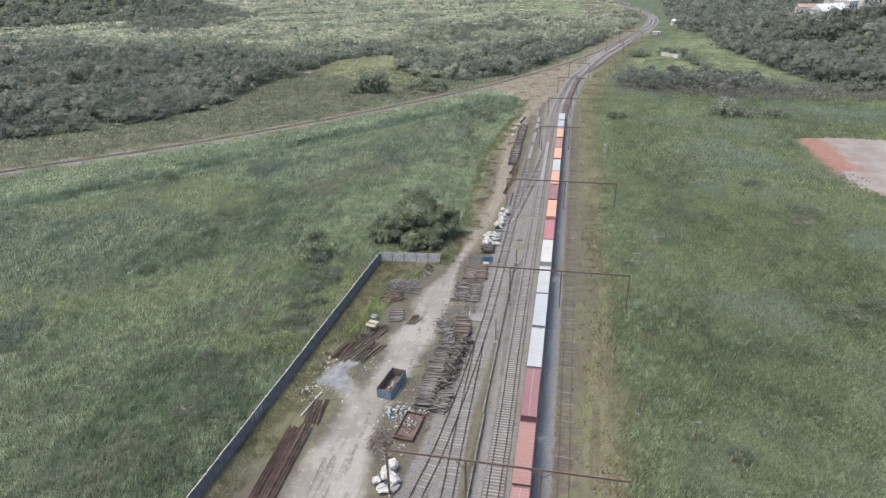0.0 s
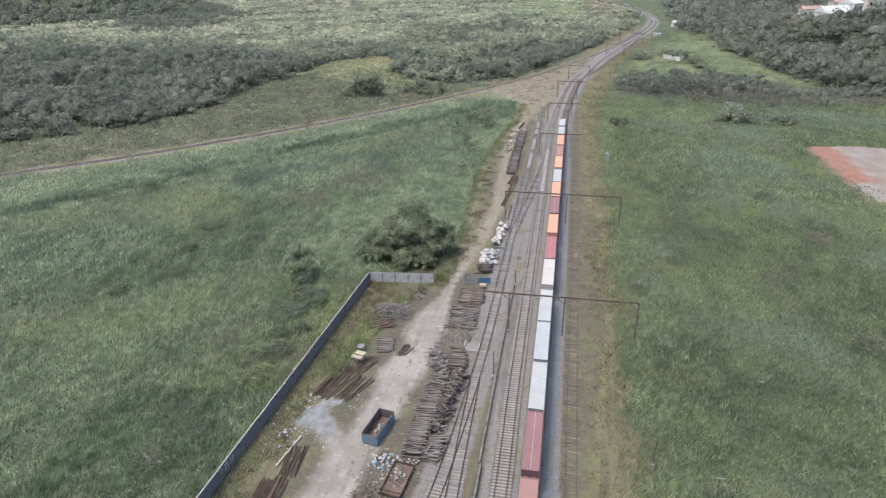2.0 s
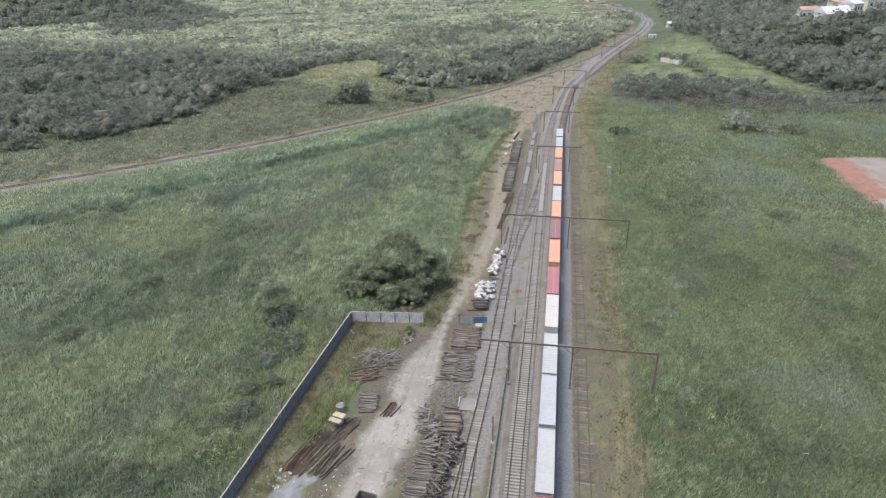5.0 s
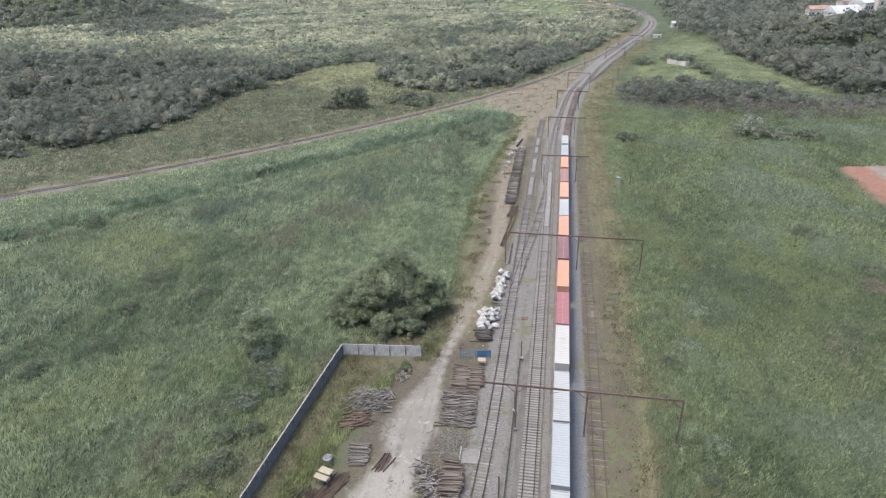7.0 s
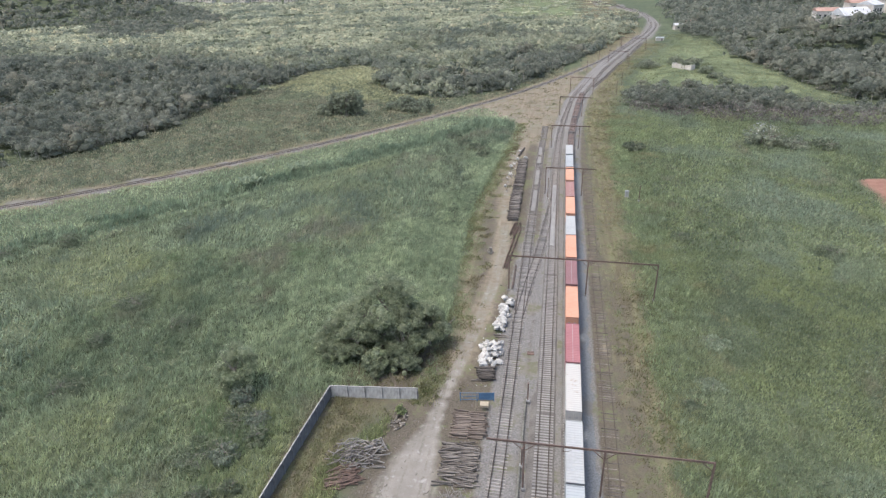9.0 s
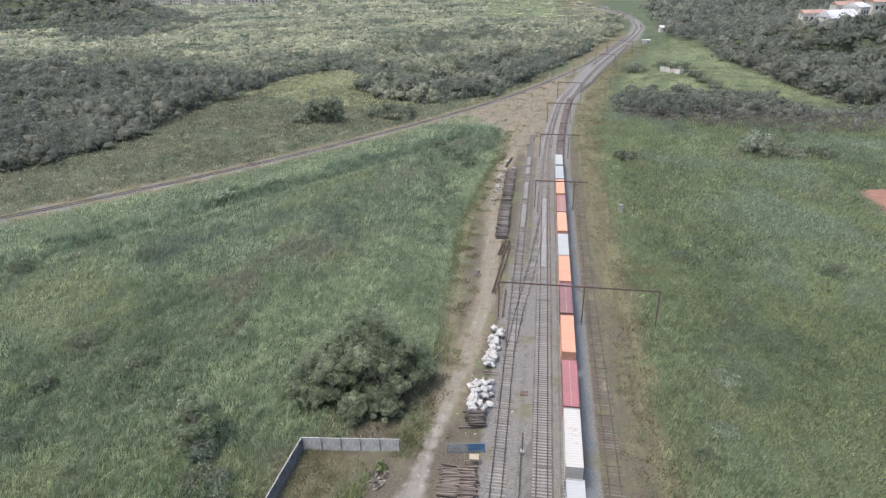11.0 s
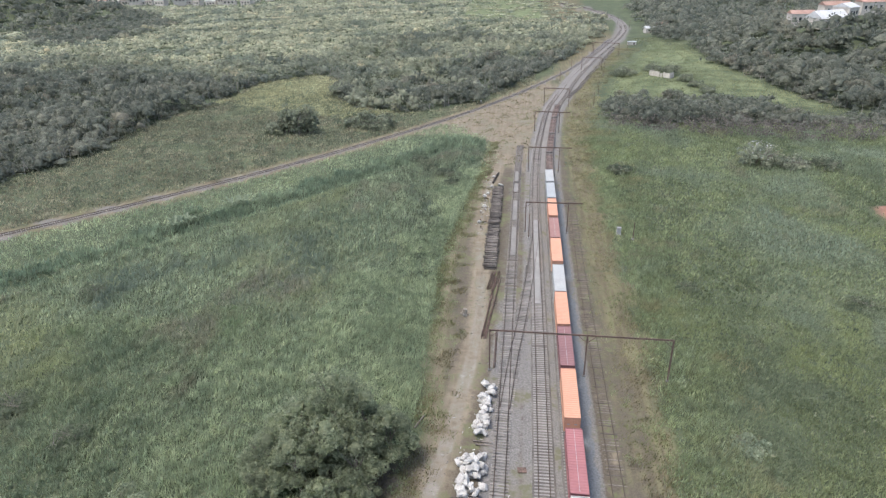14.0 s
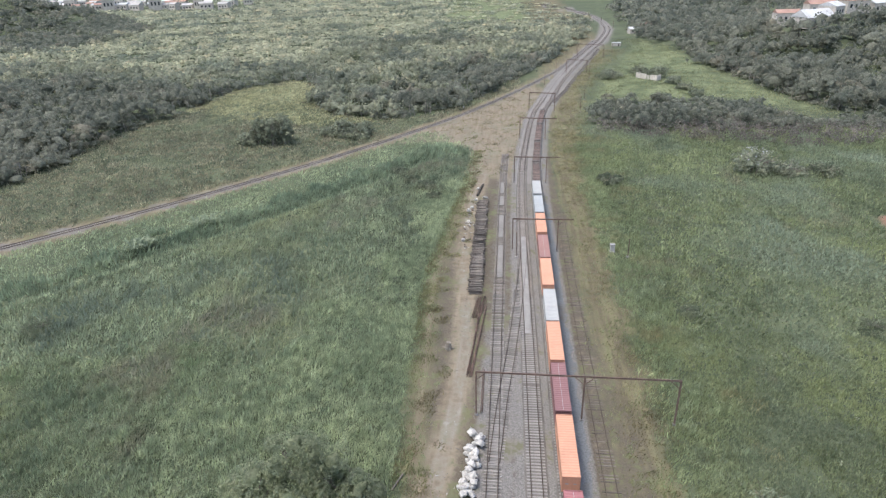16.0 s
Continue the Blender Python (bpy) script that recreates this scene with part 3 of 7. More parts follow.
    centre = np.interp(y, [b for _, b, _ in ROAD], [a for a, *_ in ROAD])
    out["path"] = np.clip(1.2 * np.exp(-(((x - centre) / 2.5) ** 2)), 0, 0.95) * ramp(44, 60, y) * (1 - ramp(205, 232, y))
    out["path"] = np.maximum(out["path"], 0.62 * np.exp(-(((x - left - 1.8) / 0.8) ** 2)) * (y > 62) * (y < 200))
    out["path"] = np.maximum(out["path"], np.clip(0.45 * ripple(x, y, 2.6, 4.0) + 0.35 * ripple(x, y, 9, 1.0), 0, 0.75) * np.exp(-(((x - 8.8) / 1.9) ** 4)) * (1 - ramp(150, 200, y)))
    out["path"] = np.maximum(out["path"], 0.75 * np.exp(-((d / 4.2) ** 4)))
    out["path"] = np.maximum(out["path"], np.clip(1.3 * fork, 0, 0.95))
    out["dust"] = np.maximum(out["dust"], 0.25 * fork)
    out["ash"] = soft_inside(ASH, x + 0.5 * ripple(x, y, 5) + 0.5 * ripple(x, y, 1.9, 3.0), y + 0.5 * ripple(x, y, 4, 2.0) + 0.5 * ripple(x, y, 1.6, 1.0), 0.6) * np.clip(1.05 - 0.5 * np.maximum(0, ripple(x, y, 2.7, 5.0) + ripple(x, y, 1.5, 2.0)), 0, 1)
    out["dust"] = np.maximum(out["dust"], 0.75 * np.exp(-((distance_to([(-31.5, -2.0), (-27.5, -5.0), (-25.5, -8.0)], x, y) / 2.3) ** 2)))
    out["red"] = soft_inside([(93, 168), (106, 172), (130, 170), (170, 150), (170, 96), (100, 98), (93, 124)], x, y, 3.0)
    berm = np.exp(-((distance_to([(97, 168), (97.5, 150), (97, 133)], x, y) / 4.0) ** 2))
    out["pale"] = np.clip(out["red"] - 1.25 * berm, 0, 1)
    # The first patch lightens the ground of the sunlit bay.
    out["meadow"] = np.clip(soft_inside([(-165, 300), (-160, 350), (-134, 376), (-112, 358), (-108, 316), (-85, 286), (-60, 274), (-100, 262), (-150, 285)], x, y, 14) * 0.55
                            + soft_inside([(30, 296), (48, 306), (70, 304), (104, 300), (136, 282), (118, 364), (113, 422), (110, 486), (97, 540), (84, 500), (56, 400)], x, y, 6) * 0.6
                            + soft_inside([(-76, 708), (-23, 696), (30, 690), (75, 720), (66, 850), (28, 1015), (-91, 1001)], x, y) * 0.9, 0, 1)
    return out


gx, gy = spaced(-46, 24, 0.62, -2600, 2600), spaced(-50, 250, 0.85, -400, 4200)
GX, GY = np.meshgrid(gx, gy)
weights = masks(GX, GY)
open_land = 1 - np.clip(sum(weights[k] for k in ("soil", "stone", "dust")), 0, 1)
GZ = hill(GX, GY) + open_land * (0.04 * ripple(GX, GY, 9) + 0.07 * ripple(GX, GY, 37, 2.0)) + 0.03 * ripple(GX, GY, 5, 1.0) - 0.06
GZ += 1.3 * np.exp(-((distance_to([(97, 166), (97.5, 150), (97, 134)], GX, GY) / 2.6) ** 2))
GZ += 0.3 * weights["ash"] * ramp(-36.0, -32.0, GX)
GZ -= 0.55 * np.exp(-(((GX + 3.7) / 0.55) ** 2)) * (GY < 50)
ground_mesh = bpy.data.meshes.new("ground")
ny, nx = GX.shape
index = np.arange(ny * nx).reshape(ny, nx)
quads = np.stack([index[:-1, :-1], index[:-1, 1:], index[1:, 1:], index[1:, :-1]], -1).reshape(-1, 4)
ground_mesh.vertices.add(ny * nx)
ground_mesh.vertices.foreach_set("co", np.stack([GX, GY, GZ], -1).astype(np.float32).ravel())
ground_mesh.loops.add(quads.size)
ground_mesh.loops.foreach_set("vertex_index", quads.astype(np.int32).ravel())
ground_mesh.polygons.add(len(quads))
ground_mesh.polygons.foreach_set("loop_start", np.arange(0, quads.size, 4, dtype=np.int32))
ground_mesh.update(calc_edges=True)
for key, w in weights.items():
    at = ground_mesh.attributes.new(key, "FLOAT", "POINT")
    at.data.foreach_set("value", w.astype(np.float32).ravel())
ground_mesh.materials.append(ground_material())
ground_mesh.polygons.foreach_set("use_smooth", np.ones(len(quads), bool))
tagged(new("ground", ground_mesh), "green field with bare earth yard and gravel railway bed", "ground", kind="structure")

# ---- railway tracks ----
GAUGE, PITCH = 1.6, 0.6
M_BROWN_RAIL = surf("earth_covered_rail", (0.055, 0.046, 0.04), (0.11, 0.092, 0.076), 0.3, 4, 0.9)
M_STAIN = surf("rust_stained_ballast", (0.05, 0.043, 0.04), (0.1, 0.088, 0.08), 0.4, 4, 0.95)
M_PALE_SLEEPER = surf("pale_concrete_sleeper", (0.175, 0.17, 0.162), (0.275, 0.268, 0.256), 0.6, 5, 0.9, rand=0.12)
SLEEPER_MESH = Build().box(0, 0, 0, 2.75, 0.27, 0.2, c=0.02).mesh("sleeper", M_PALE_SLEEPER)
DISUSED_MESH = Build().box(0, 0, 0, 2.6, 0.23, 0.2, c=0.02).mesh("sleeper", M_OLD)
DUSTY_MESH = Build().box(0, 0, 0, 2.6, 0.23, 0.2, c=0.02).mesh("sleeper", M_DUSTY)
RAIL_PROFILE = [(-0.07, 0.0), (0.07, 0.0), (0.07, 0.03), (0.03, 0.05), (0.036, 0.15), (-0.036, 0.15), (-0.03, 0.05), (-0.07, 0.03)]


def railway_track(name, label, z=0.1, sleepers=True, y_from=-60, y_to=200, skip=0.0):
    """Two swept rails on sleepers; those near by are single pieces."""
    rng = random.Random(name)
    root = thing("railway_track", label, "railway track", "tracks through the yard")
    line = smooth_line(TRACKS[name], 1.5)
    d = np.gradient(line, axis=0)
    side = np.c_[d[:, 1], -d[:, 0]] / np.hypot(d[:, 0], d[:, 1])[:, None]
    for s in (-1, 1):
        p = line + side * s * GAUGE / 2
        part("rail", Build().sweep([(a, b, z + 0.0 + hill(a, b)) for a, b in p], RAIL_PROFILE), M_BROWN_RAIL if name == "disused" else M_RAIL, root)
        if name in ("branch", "middle", "train", "loop"):
            far = [(a, b, z - 0.09 + float(hill(a, b))) for a, b in p if name == "branch" or b > 205]
            part("stained_ballast", Build().sweep(far, [(-0.24, 0.0), (0.24, 0.0), (0.2, 0.055), (-0.2, 0.055)]), M_STAIN, root)
    fine = smooth_line(TRACKS[name], PITCH)
    d = np.gradient(fine, axis=0)
    rest, count = Build(), 0
    for (x, y), (dx, dy) in zip(fine, d):
        if rng.random() < skip:
            continue
        m = Matrix.Translation((x, y, hill(x, y) + z - (0.13 if name == "siding" and y > 47 else 0.17 if name in ("siding", "spur") else 0.1) + rng.uniform(-0.02, 0.01))) @ Matrix.Rotation(math.atan2(dy, dx) - math.pi / 2 + rng.uniform(-0.02, 0.02), 4, "Z")
        if sleepers and count < 300 and y_from < y < y_to:
            ob = new("sleeper", DISUSED_MESH if name == "disused" else DUSTY_MESH if name in ("siding", "spur", "crossover") or y > 150 else SLEEPER_MESH)
            ob.parent, ob.matrix_basis = root, m
            count += 1
        elif y < 640:
            rest.box(0, 0, -0.03, 2.6, 0.24, 0.2, m)
    if rest.v:
        tagged(part("sleeper_row", rest, M_DUSTY if name == "branch" else M_SLEEPER, root), kind="stuff")
    return root


def road_bed(name, line, y_from, half, high, material, label):
    """A raised bed of gravel below a track."""
    pts = [(a, b, float(hill(a, b))) for a, b in smooth_line(line, 3.0) if b > y_from]
    prof = [(-half - 0.9, -0.5), (-half, high), (half, high), (half + 0.9, -0.5)]
    tagged(part(name, Build().sweep(pts, prof), material), label, "railway bed", kind="structure")


M_BED = surf("gravel_bed", (0.145, 0.139, 0.13), (0.225, 0.217, 0.204), 0.15, 3, 0.95)
M_DARK_BALLAST = surf("stained_ballast", (0.075, 0.07, 0.064), (0.165, 0.155, 0.142), 0.3, 5, 0.95)
M_BRANCH = surf("brown_ballast", (0.12, 0.11, 0.098), (0.205, 0.19, 0.17), 0.15, 3, 0.95)
M_TAN = surf("tan_earth_bed", (0.14, 0.128, 0.096), (0.215, 0.197, 0.15), 0.12, 1.5, 0.95)
road_bed("branch_bed", TRACKS["branch"], -60, 1.7, -0.03, M_BRANCH, "pale earth bed of the branch line")
road_bed("branch_shoulder", [(a - 1.6, b + 1.2) for a, b in TRACKS["branch"][:10]], -60, 1.7, -0.12, M_TAN, "bare earth shoulder beside the branch line")
road_bed("main_bed", [((a + c) / 2, (b + d) / 2) for (a, b), (c, d) in zip(TRACKS["middle"][-18:], TRACKS["train"][-18:])], 190, 4.2, -0.02, M_BED, "grey gravel bed of the main tracks")
road_bed("middle_ballast", [p for p in TRACKS["middle"] if p[1] < 230], -120, 1.5, 0.035, M_DARK_BALLAST, "dark stained ballast below the main track")
road_bed("train_ballast", [p for p in TRACKS["train"] if p[1] < 230], -120, 1.5, 0.035, M_DARK_BALLAST, "dark stained ballast below the train")
road_bed("loop_bed", TRACKS["loop"], 190, 1.5, -0.05, M_BED, "gravel bed of the loop track")

# ---- overhead line portals ----
def portal(y, posts, left, right, height=8.4, turn=0.0, arms=(), brackets=True, z=0.0):
    """A steel portal across the tracks: posts on footings, a cross beam and corner braces."""
    cx = posts[0]
    root = thing("overhead_line_portal", "rusty steel portal over the tracks, carrying no wires", "portal", "portals along the railway", at=pose(cx, y, z, 0, 0, turn))
    for x in posts:
        p = Build().box(x - cx, 0, height / 2, 0.17, 0.2, height)
        for s in (-1, 1):
            p.box(x - cx, s * 0.11, height / 2, 0.24, 0.03, height)
        part("post", p, M_POST, root)
        part("footing", Build().box(x - cx, 0, 0.05, 0.5, 0.5, 0.4, c=0.05), M_CONCRETE_DARK, root)
    b = Build()
    for s in (-0.14, 0.14):
        b.box((left + right) / 2 - cx, 0, height + s, right - left, 0.12, 0.04)
    b.box((left + right) / 2 - cx, 0, height, right - left, 0.06, 0.26)
    part("cross_beam", b, M_POST, root)
    for x in posts:
        for s in (-1, 1):
            if left - 0.1 < x + s * 1.5 < right + 0.1:
                part("brace", Build().beam((x - cx, 0, height - 1.5), (x - cx + s * 1.5, 0, height - 0.1), 0.09, 0.09), M_POST, root)
    for x in arms:
        part("hanger", Build().box(x - cx, 0, height - 0.45, 0.1, 0.1, 0.9).beam((x - cx, 0, height - 0.9), (x - cx + 1.1, 0, height - 0.55), 0.06, 0.06), M_POST, root)
    return root


# ---- the goods train ----
PAINT = {}


def paint(key):
    if key not in PAINT:
        c = {"white": (0.335, 0.345, 0.34), "pale": (0.315, 0.338, 0.345), "orange": (0.5, 0.272, 0.185), "red": (0.285, 0.125, 0.13), "brown": (0.275, 0.158, 0.14), "maroon": (0.205, 0.112, 0.114), "salmon": (0.255, 0.148, 0.128), "dirty": (0.4, 0.39, 0.365)}[key]
        if key == "dirty":
            PAINT[key] = surf("rust_stained_container_paint", (0.29, 0.245, 0.2), c, 0.6, 1.8, 0.6, bump=0.1, low=0.33, high=0.45)
            return PAINT[key]
        PAINT[key] = surf(key + "_container_paint", tuple(v * (0.62 if key == "dirty" else 0.84) for v in c), c, 0.3, 2.2, 0.5, rand=0.04, bump=0.1, low=0.3, high=0.55)
    return PAINT[key]


def container(y0, y1, key, label, at=None, double_seam=False):
    """A ribbed steel box with roof, corner posts, castings, end wall and two barred doors. Runs along y."""
    length, w, h = y1 - y0, 2.44, 2.75
    root = thing("shipping_container", label, "container", "containers on the train", at=at)
    mat = paint(key)
    body = Build()
    n = int(length / 0.56)
    for s in (-1, 1):
        pts = []
        for i in range(n):
            a = -length / 2 + 0.15 + (length - 0.3) * i / n
            g = (length - 0.3) / n
            pts += [(a, 0.0), (a + 0.4 * g, 0.0), (a + 0.5 * g, 0.05), (a + 0.9 * g, 0.05)]
        pts.append((length / 2 - 0.15, 0.0))
        k = len(body.v)
        for a, d in pts:
            body.v += [(s * (w / 2 - 0.03 - d), a, 0.12), (s * (w / 2 - 0.03 - d), a, h - 0.1)]
        for i in range(len(pts) - 1):
            q = (k + 2 * i, k + 2 * i + 2, k + 2 * i + 3, k + 2 * i + 1)
            body.f.append(q if s > 0 else q[::-1])
    body.box(0, length / 2 - 0.08, h / 2, w - 0.2, 0.06, h - 0.2)
    body.box(0, 0, 0.1, w - 0.06, length - 0.1, 0.12)
    part("body", body, mat, root)
    top = Build()
    k = int(length / 0.5)
    for i in range(k):
        for u, z in ((0.0, 0.0), (0.35, 0.0), (0.5, -0.03), (0.85, -0.03)):
            a = -length / 2 + 0.1 + (length - 0.2) * (i + u) / k
            top.v += [(-w / 2 + 0.06, a, h - 0.03 + z), (w / 2 - 0.06, a, h - 0.03 + z)]
    top.f = [(2 * i, 2 * i + 1, 2 * i + 3, 2 * i + 2) for i in range(4 * k - 1)]
    part("roof", top, mat, root)
    part("roof_seam", Build().box(0, 0, h - 0.015, 0.05, length - 0.5, 0.025), paint("white") if double_seam else mat, root)
    rails = [Build().box(s * (w / 2 - 0.04), 0, z, 0.08, length - 0.3, 0.12) for s in (-1, 1) for z in (0.07, h - 0.06)]
    rails += [Build().box(0, e * (length / 2 - 0.05), z, w - 0.3, 0.1, 0.12) for e in (-1, 1) for z in (0.07, h - 0.06)]
    for r in rails:
        part("frame_rail", r, mat, root)
    for sx in (-1, 1):
        for sy in (-1, 1):
            part("corner_post", Build().box(sx * (w / 2 - 0.08), sy * (length / 2 - 0.08), h / 2, 0.16, 0.16, h - 0.24), mat, root)
            for z in (0.06, h - 0.06):
                part("corner_casting", Build().box(sx * (w / 2 - 0.09), sy * (length / 2 - 0.09), z, 0.18, 0.18, 0.122, c=0.015), mat, root)
    for sx in (-1, 1):
        door = part("door", Build().box(sx * 0.53, -length / 2 + 0.09, h / 2, 1.03, 0.06, h - 0.3).box(sx * 0.53, -length / 2 + 0.055, h * 0.32, 0.8, 0.03, 0.7).box(sx * 0.53, -length / 2 + 0.055, h * 0.68, 0.8, 0.03, 0.7), mat, root)
        part("placard", Build().box(sx * 0.53, -length / 2 + 0.052, h * 0.52, 0.42, 0.016, 0.3), paint("white"), door, "small white plate")
        for a in (0.28, 0.78):
            part("locking_bar", Build().rod((sx * a, -length / 2 + 0.035, 0.15), (sx * a, -length / 2 + 0.035, h - 0.15), 0.028, n=6), mat, door)
    return root


def bogie(parent, y):
    frame_part = part("bogie", Build().box(-0.95, y, 0.55, 0.14, 2.4, 0.25).box(0.95, y, 0.55, 0.14, 2.4, 0.25).box(0, y, 0.6, 2.0, 0.4, 0.3), M_WAGON, parent)
    for a in (-0.9, 0.9):
        part("axle", Build().rod((-0.9, y + a, 0.45), (0.9, y + a, 0.45), 0.08), M_WAGON, frame_part)
        for s in (-1, 1):
            part("wheel", Build().rod((s * 0.74, y + a, 0.45), (s * 0.88, y + a, 0.45), 0.45, n=18), M_RAIL, frame_part)


M_DECK = surf("rust_brown_deck", (0.085, 0.062, 0.055), (0.19, 0.145, 0.125), 0.7, 4, 0.9, rand=0.3)


def flat_wagon(length, label, at, bare=False):
    """A container flat: centre sill, side sills, cross bearers, end platforms, buffers' couplers and two bogies."""
    root = thing("flat_wagon", label, "railway wagon", "wagons of the train", at=at)
    sill = Build().box(0, 0, 1.0, 0.5, length - 0.4, 0.35)
    part("centre_sill", sill, M_WAGON, root)
    for s in (-1, 1):
        part("side_sill", Build().box(s * 1.18, 0, 1.06, 0.14, length - 0.6, 0.28), M_WAGON, root)
    for i in range(9):
        a = (i / 8 - 0.5) * (length - 1.0)
        part("cross_bearer", Build().box(0, a, 1.1, 2.4, 0.3 if i % 4 else 0.9, 0.14), M_WAGON, root)
    for i in range(22 if bare else 0):
        a = ((i + 0.5) / 22 - 0.5) * (length - 3.2)
        part("deck_board", Build().box(0, a, 1.18, 2.2 if i % 6 else 2.5, 0.62, 0.07), M_DECK, root)
    for s in (-1, 1):
        part("end_platform", Build().box(0, s * (length / 2 - 0.65), 1.13, 2.3, 1.1, 0.1), M_WAGON, root)
        part("coupler", Build().box(0, s * (length / 2 + 0.1), 0.95, 0.25, 0.8, 0.25), M_RAIL, root)
        bogie(root, s * (length / 2 - 2.4))
    return root


def along(line, s):
    """Place and turn at s metres along a plan line that runs with y."""
    d = np.r_[0, np.cumsum(np.hypot(*np.diff(line, axis=0).T))]
    x, y = np.interp(s, d, line[:, 0]), np.interp(s, d, line[:, 1])
    x2, y2 = np.interp(s + 1, d, line[:, 0]), np.interp(s + 1, d, line[:, 1])
    return x, y, math.degrees(math.atan2(y2 - y, x2 - x)) - 90


for name, label, near in (("siding", "siding with rusty rails on old wooden sleepers beside the sleeper stacks", True), ("middle", "main track with dark sleepers in pale gravel", True),
                          ("train", "track on which the container train stands", True), ("spur", "short overgrown spur beside the siding", True), ("crossover", "crossover between the siding and the main track", True),
                          ("disused", "disused track half buried in dry grass and earth", True), ("branch", "single branch line curving across the fields", False), ("loop", "rusty loop track beside the far main line", False)):
    railway_track(name, label, z=0.1 if name not in ("disused", "crossover", "spur") else (-0.015 if name == "disused" else 0.092), sleepers=near, skip=0.5 if name == "disused" else 0.02)

for y, posts, left, right, turn, arms in ((-25.7, (-14.9, -4.2, 5.6), -15.0, 16.5, 0, ()), (28.9, (-3.9, 6.6, 20.1), -9.0, 20.2, 0, (1.2,)), (84.3, (-10.4, 6.2, 20.3), -10.5, 20.4, -1, ()),
                                          (145, (-4.3, 6.6), -4.4, 10.2, -1, ()), (195, (-3.5, 6.6), -3.6, 10.6, -3, ()), (245.6, (-0.9, 9.0), -1.0, 13.2, -8, ()), (293, (4.1, 15.8), 4.0, 16.0, -12, ()), (386, (28.8, 41.0), 28.7, 41.2, -20, ()), (452, (42, 60), 41.9, 60.2, -24, ())):
    portal(y, posts, left, right, turn=turn, arms=arms)
# lone catenary masts beside the yard and further up the line
def mast(x, y, h, label):
    root = thing("steel_mast", label, "mast", "masts along the railway", at=pose(x, y, float(hill(x, y))))
    part("pole", Build().box(0, 0, h / 2, 0.2, 0.2, h).box(0, 0, h + 0.05, 0.3, 0.3, 0.1), M_POST, root)
    part("footing", Build().box(0, 0, 0.1, 0.6, 0.6, 0.4, c=0.05), M_CONCRETE, root)


for x, y, h in ((-5.0, 13.8, 5.2), (-3.4, 141, 6.5), (-4.3, 33, 3.4), (-4.2, 47.5, 3.6)):
    mast(x, y, h, "rust red steel mast standing by the tracks")

for x, y in ((41.9, 458.9), (23.3, 393.2), (14.1, 347.1), (38.7, 356.5), (67.0, 463.7), (83.6, 644.8), (89.7, 609.9), (31.2, 310.2), (27.0, 288.3)):
    mast(x, y, 7.0, "dark steel mast beside the far tracks")

STOCK = [(185.0, 174.0, "white"), (172.6, 160.2, "pale"), (159.4, 147.0, "orange"), (145.6, 133.2, "brown"), (132.7, 120.3, "orange"), (118.6, 106.6, "white"), (106.3, 94.1, "orange"), (93.4, 81.2, "maroon"), (80.4, 68.2, "orange"), (66.0, 53.8, "red"),
         (53.4, 41.3, "dirty"), (39.2, 27.1, "white"), (26.7, 14.6, "pale"), (13.8, 1.7, "white"), (1.2, -10.9, "maroon"), (-12.2, -24.3, "salmon"), (-24.7, -36.8, "brown"), (-38.6, -50.7, "red"), (-51.1, -63.2, "white")]
LABELS = {"white": "white steel container on the goods train", "pale": "pale blue-grey steel container on the goods train", "orange": "orange steel container with barred end doors on the train", "brown": "brown-red steel container on the goods train", "maroon": "dark maroon steel container on the goods train",
          "red": "crimson red steel container on the goods train", "dirty": "white steel container with a rust-stained roof on the train", "salmon": "faded salmon red steel container on the train"}
for a, b, key in STOCK:
    container(b, a, key, LABELS[key], at=pose(3.0, (a + b) / 2, 1.33), double_seam=key in ("red", "maroon", "brown"))
for y in (172.6, 146.3, 119.7, 93.8, 67.1, 40.3, 14.2, -11.5, -37.7, -63.9):
    flat_wagon(25.2, "dark steel flat wagon carrying two containers", pose(3.0, y, 0.15))
rear = smooth_line([p for p in TRACKS["train"]], 1.0)
for i in range(4):
    x, y, turn = along(rear, 90 + 199.0 + i * 26.2)
    flat_wagon(25.2, "empty dark flat wagon at the rear of the train", pose(x, y, 0.15, 0, 0, turn), True)


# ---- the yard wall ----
# North run: the brightness of its sunlit south face is put into the colour.
M_CONCRETE_LIT = surf("pale_concrete", (0.27, 0.262, 0.245), (0.57, 0.555, 0.525), 0.5, 2.5, 0.92, stretch=(1, 1, 0.4))


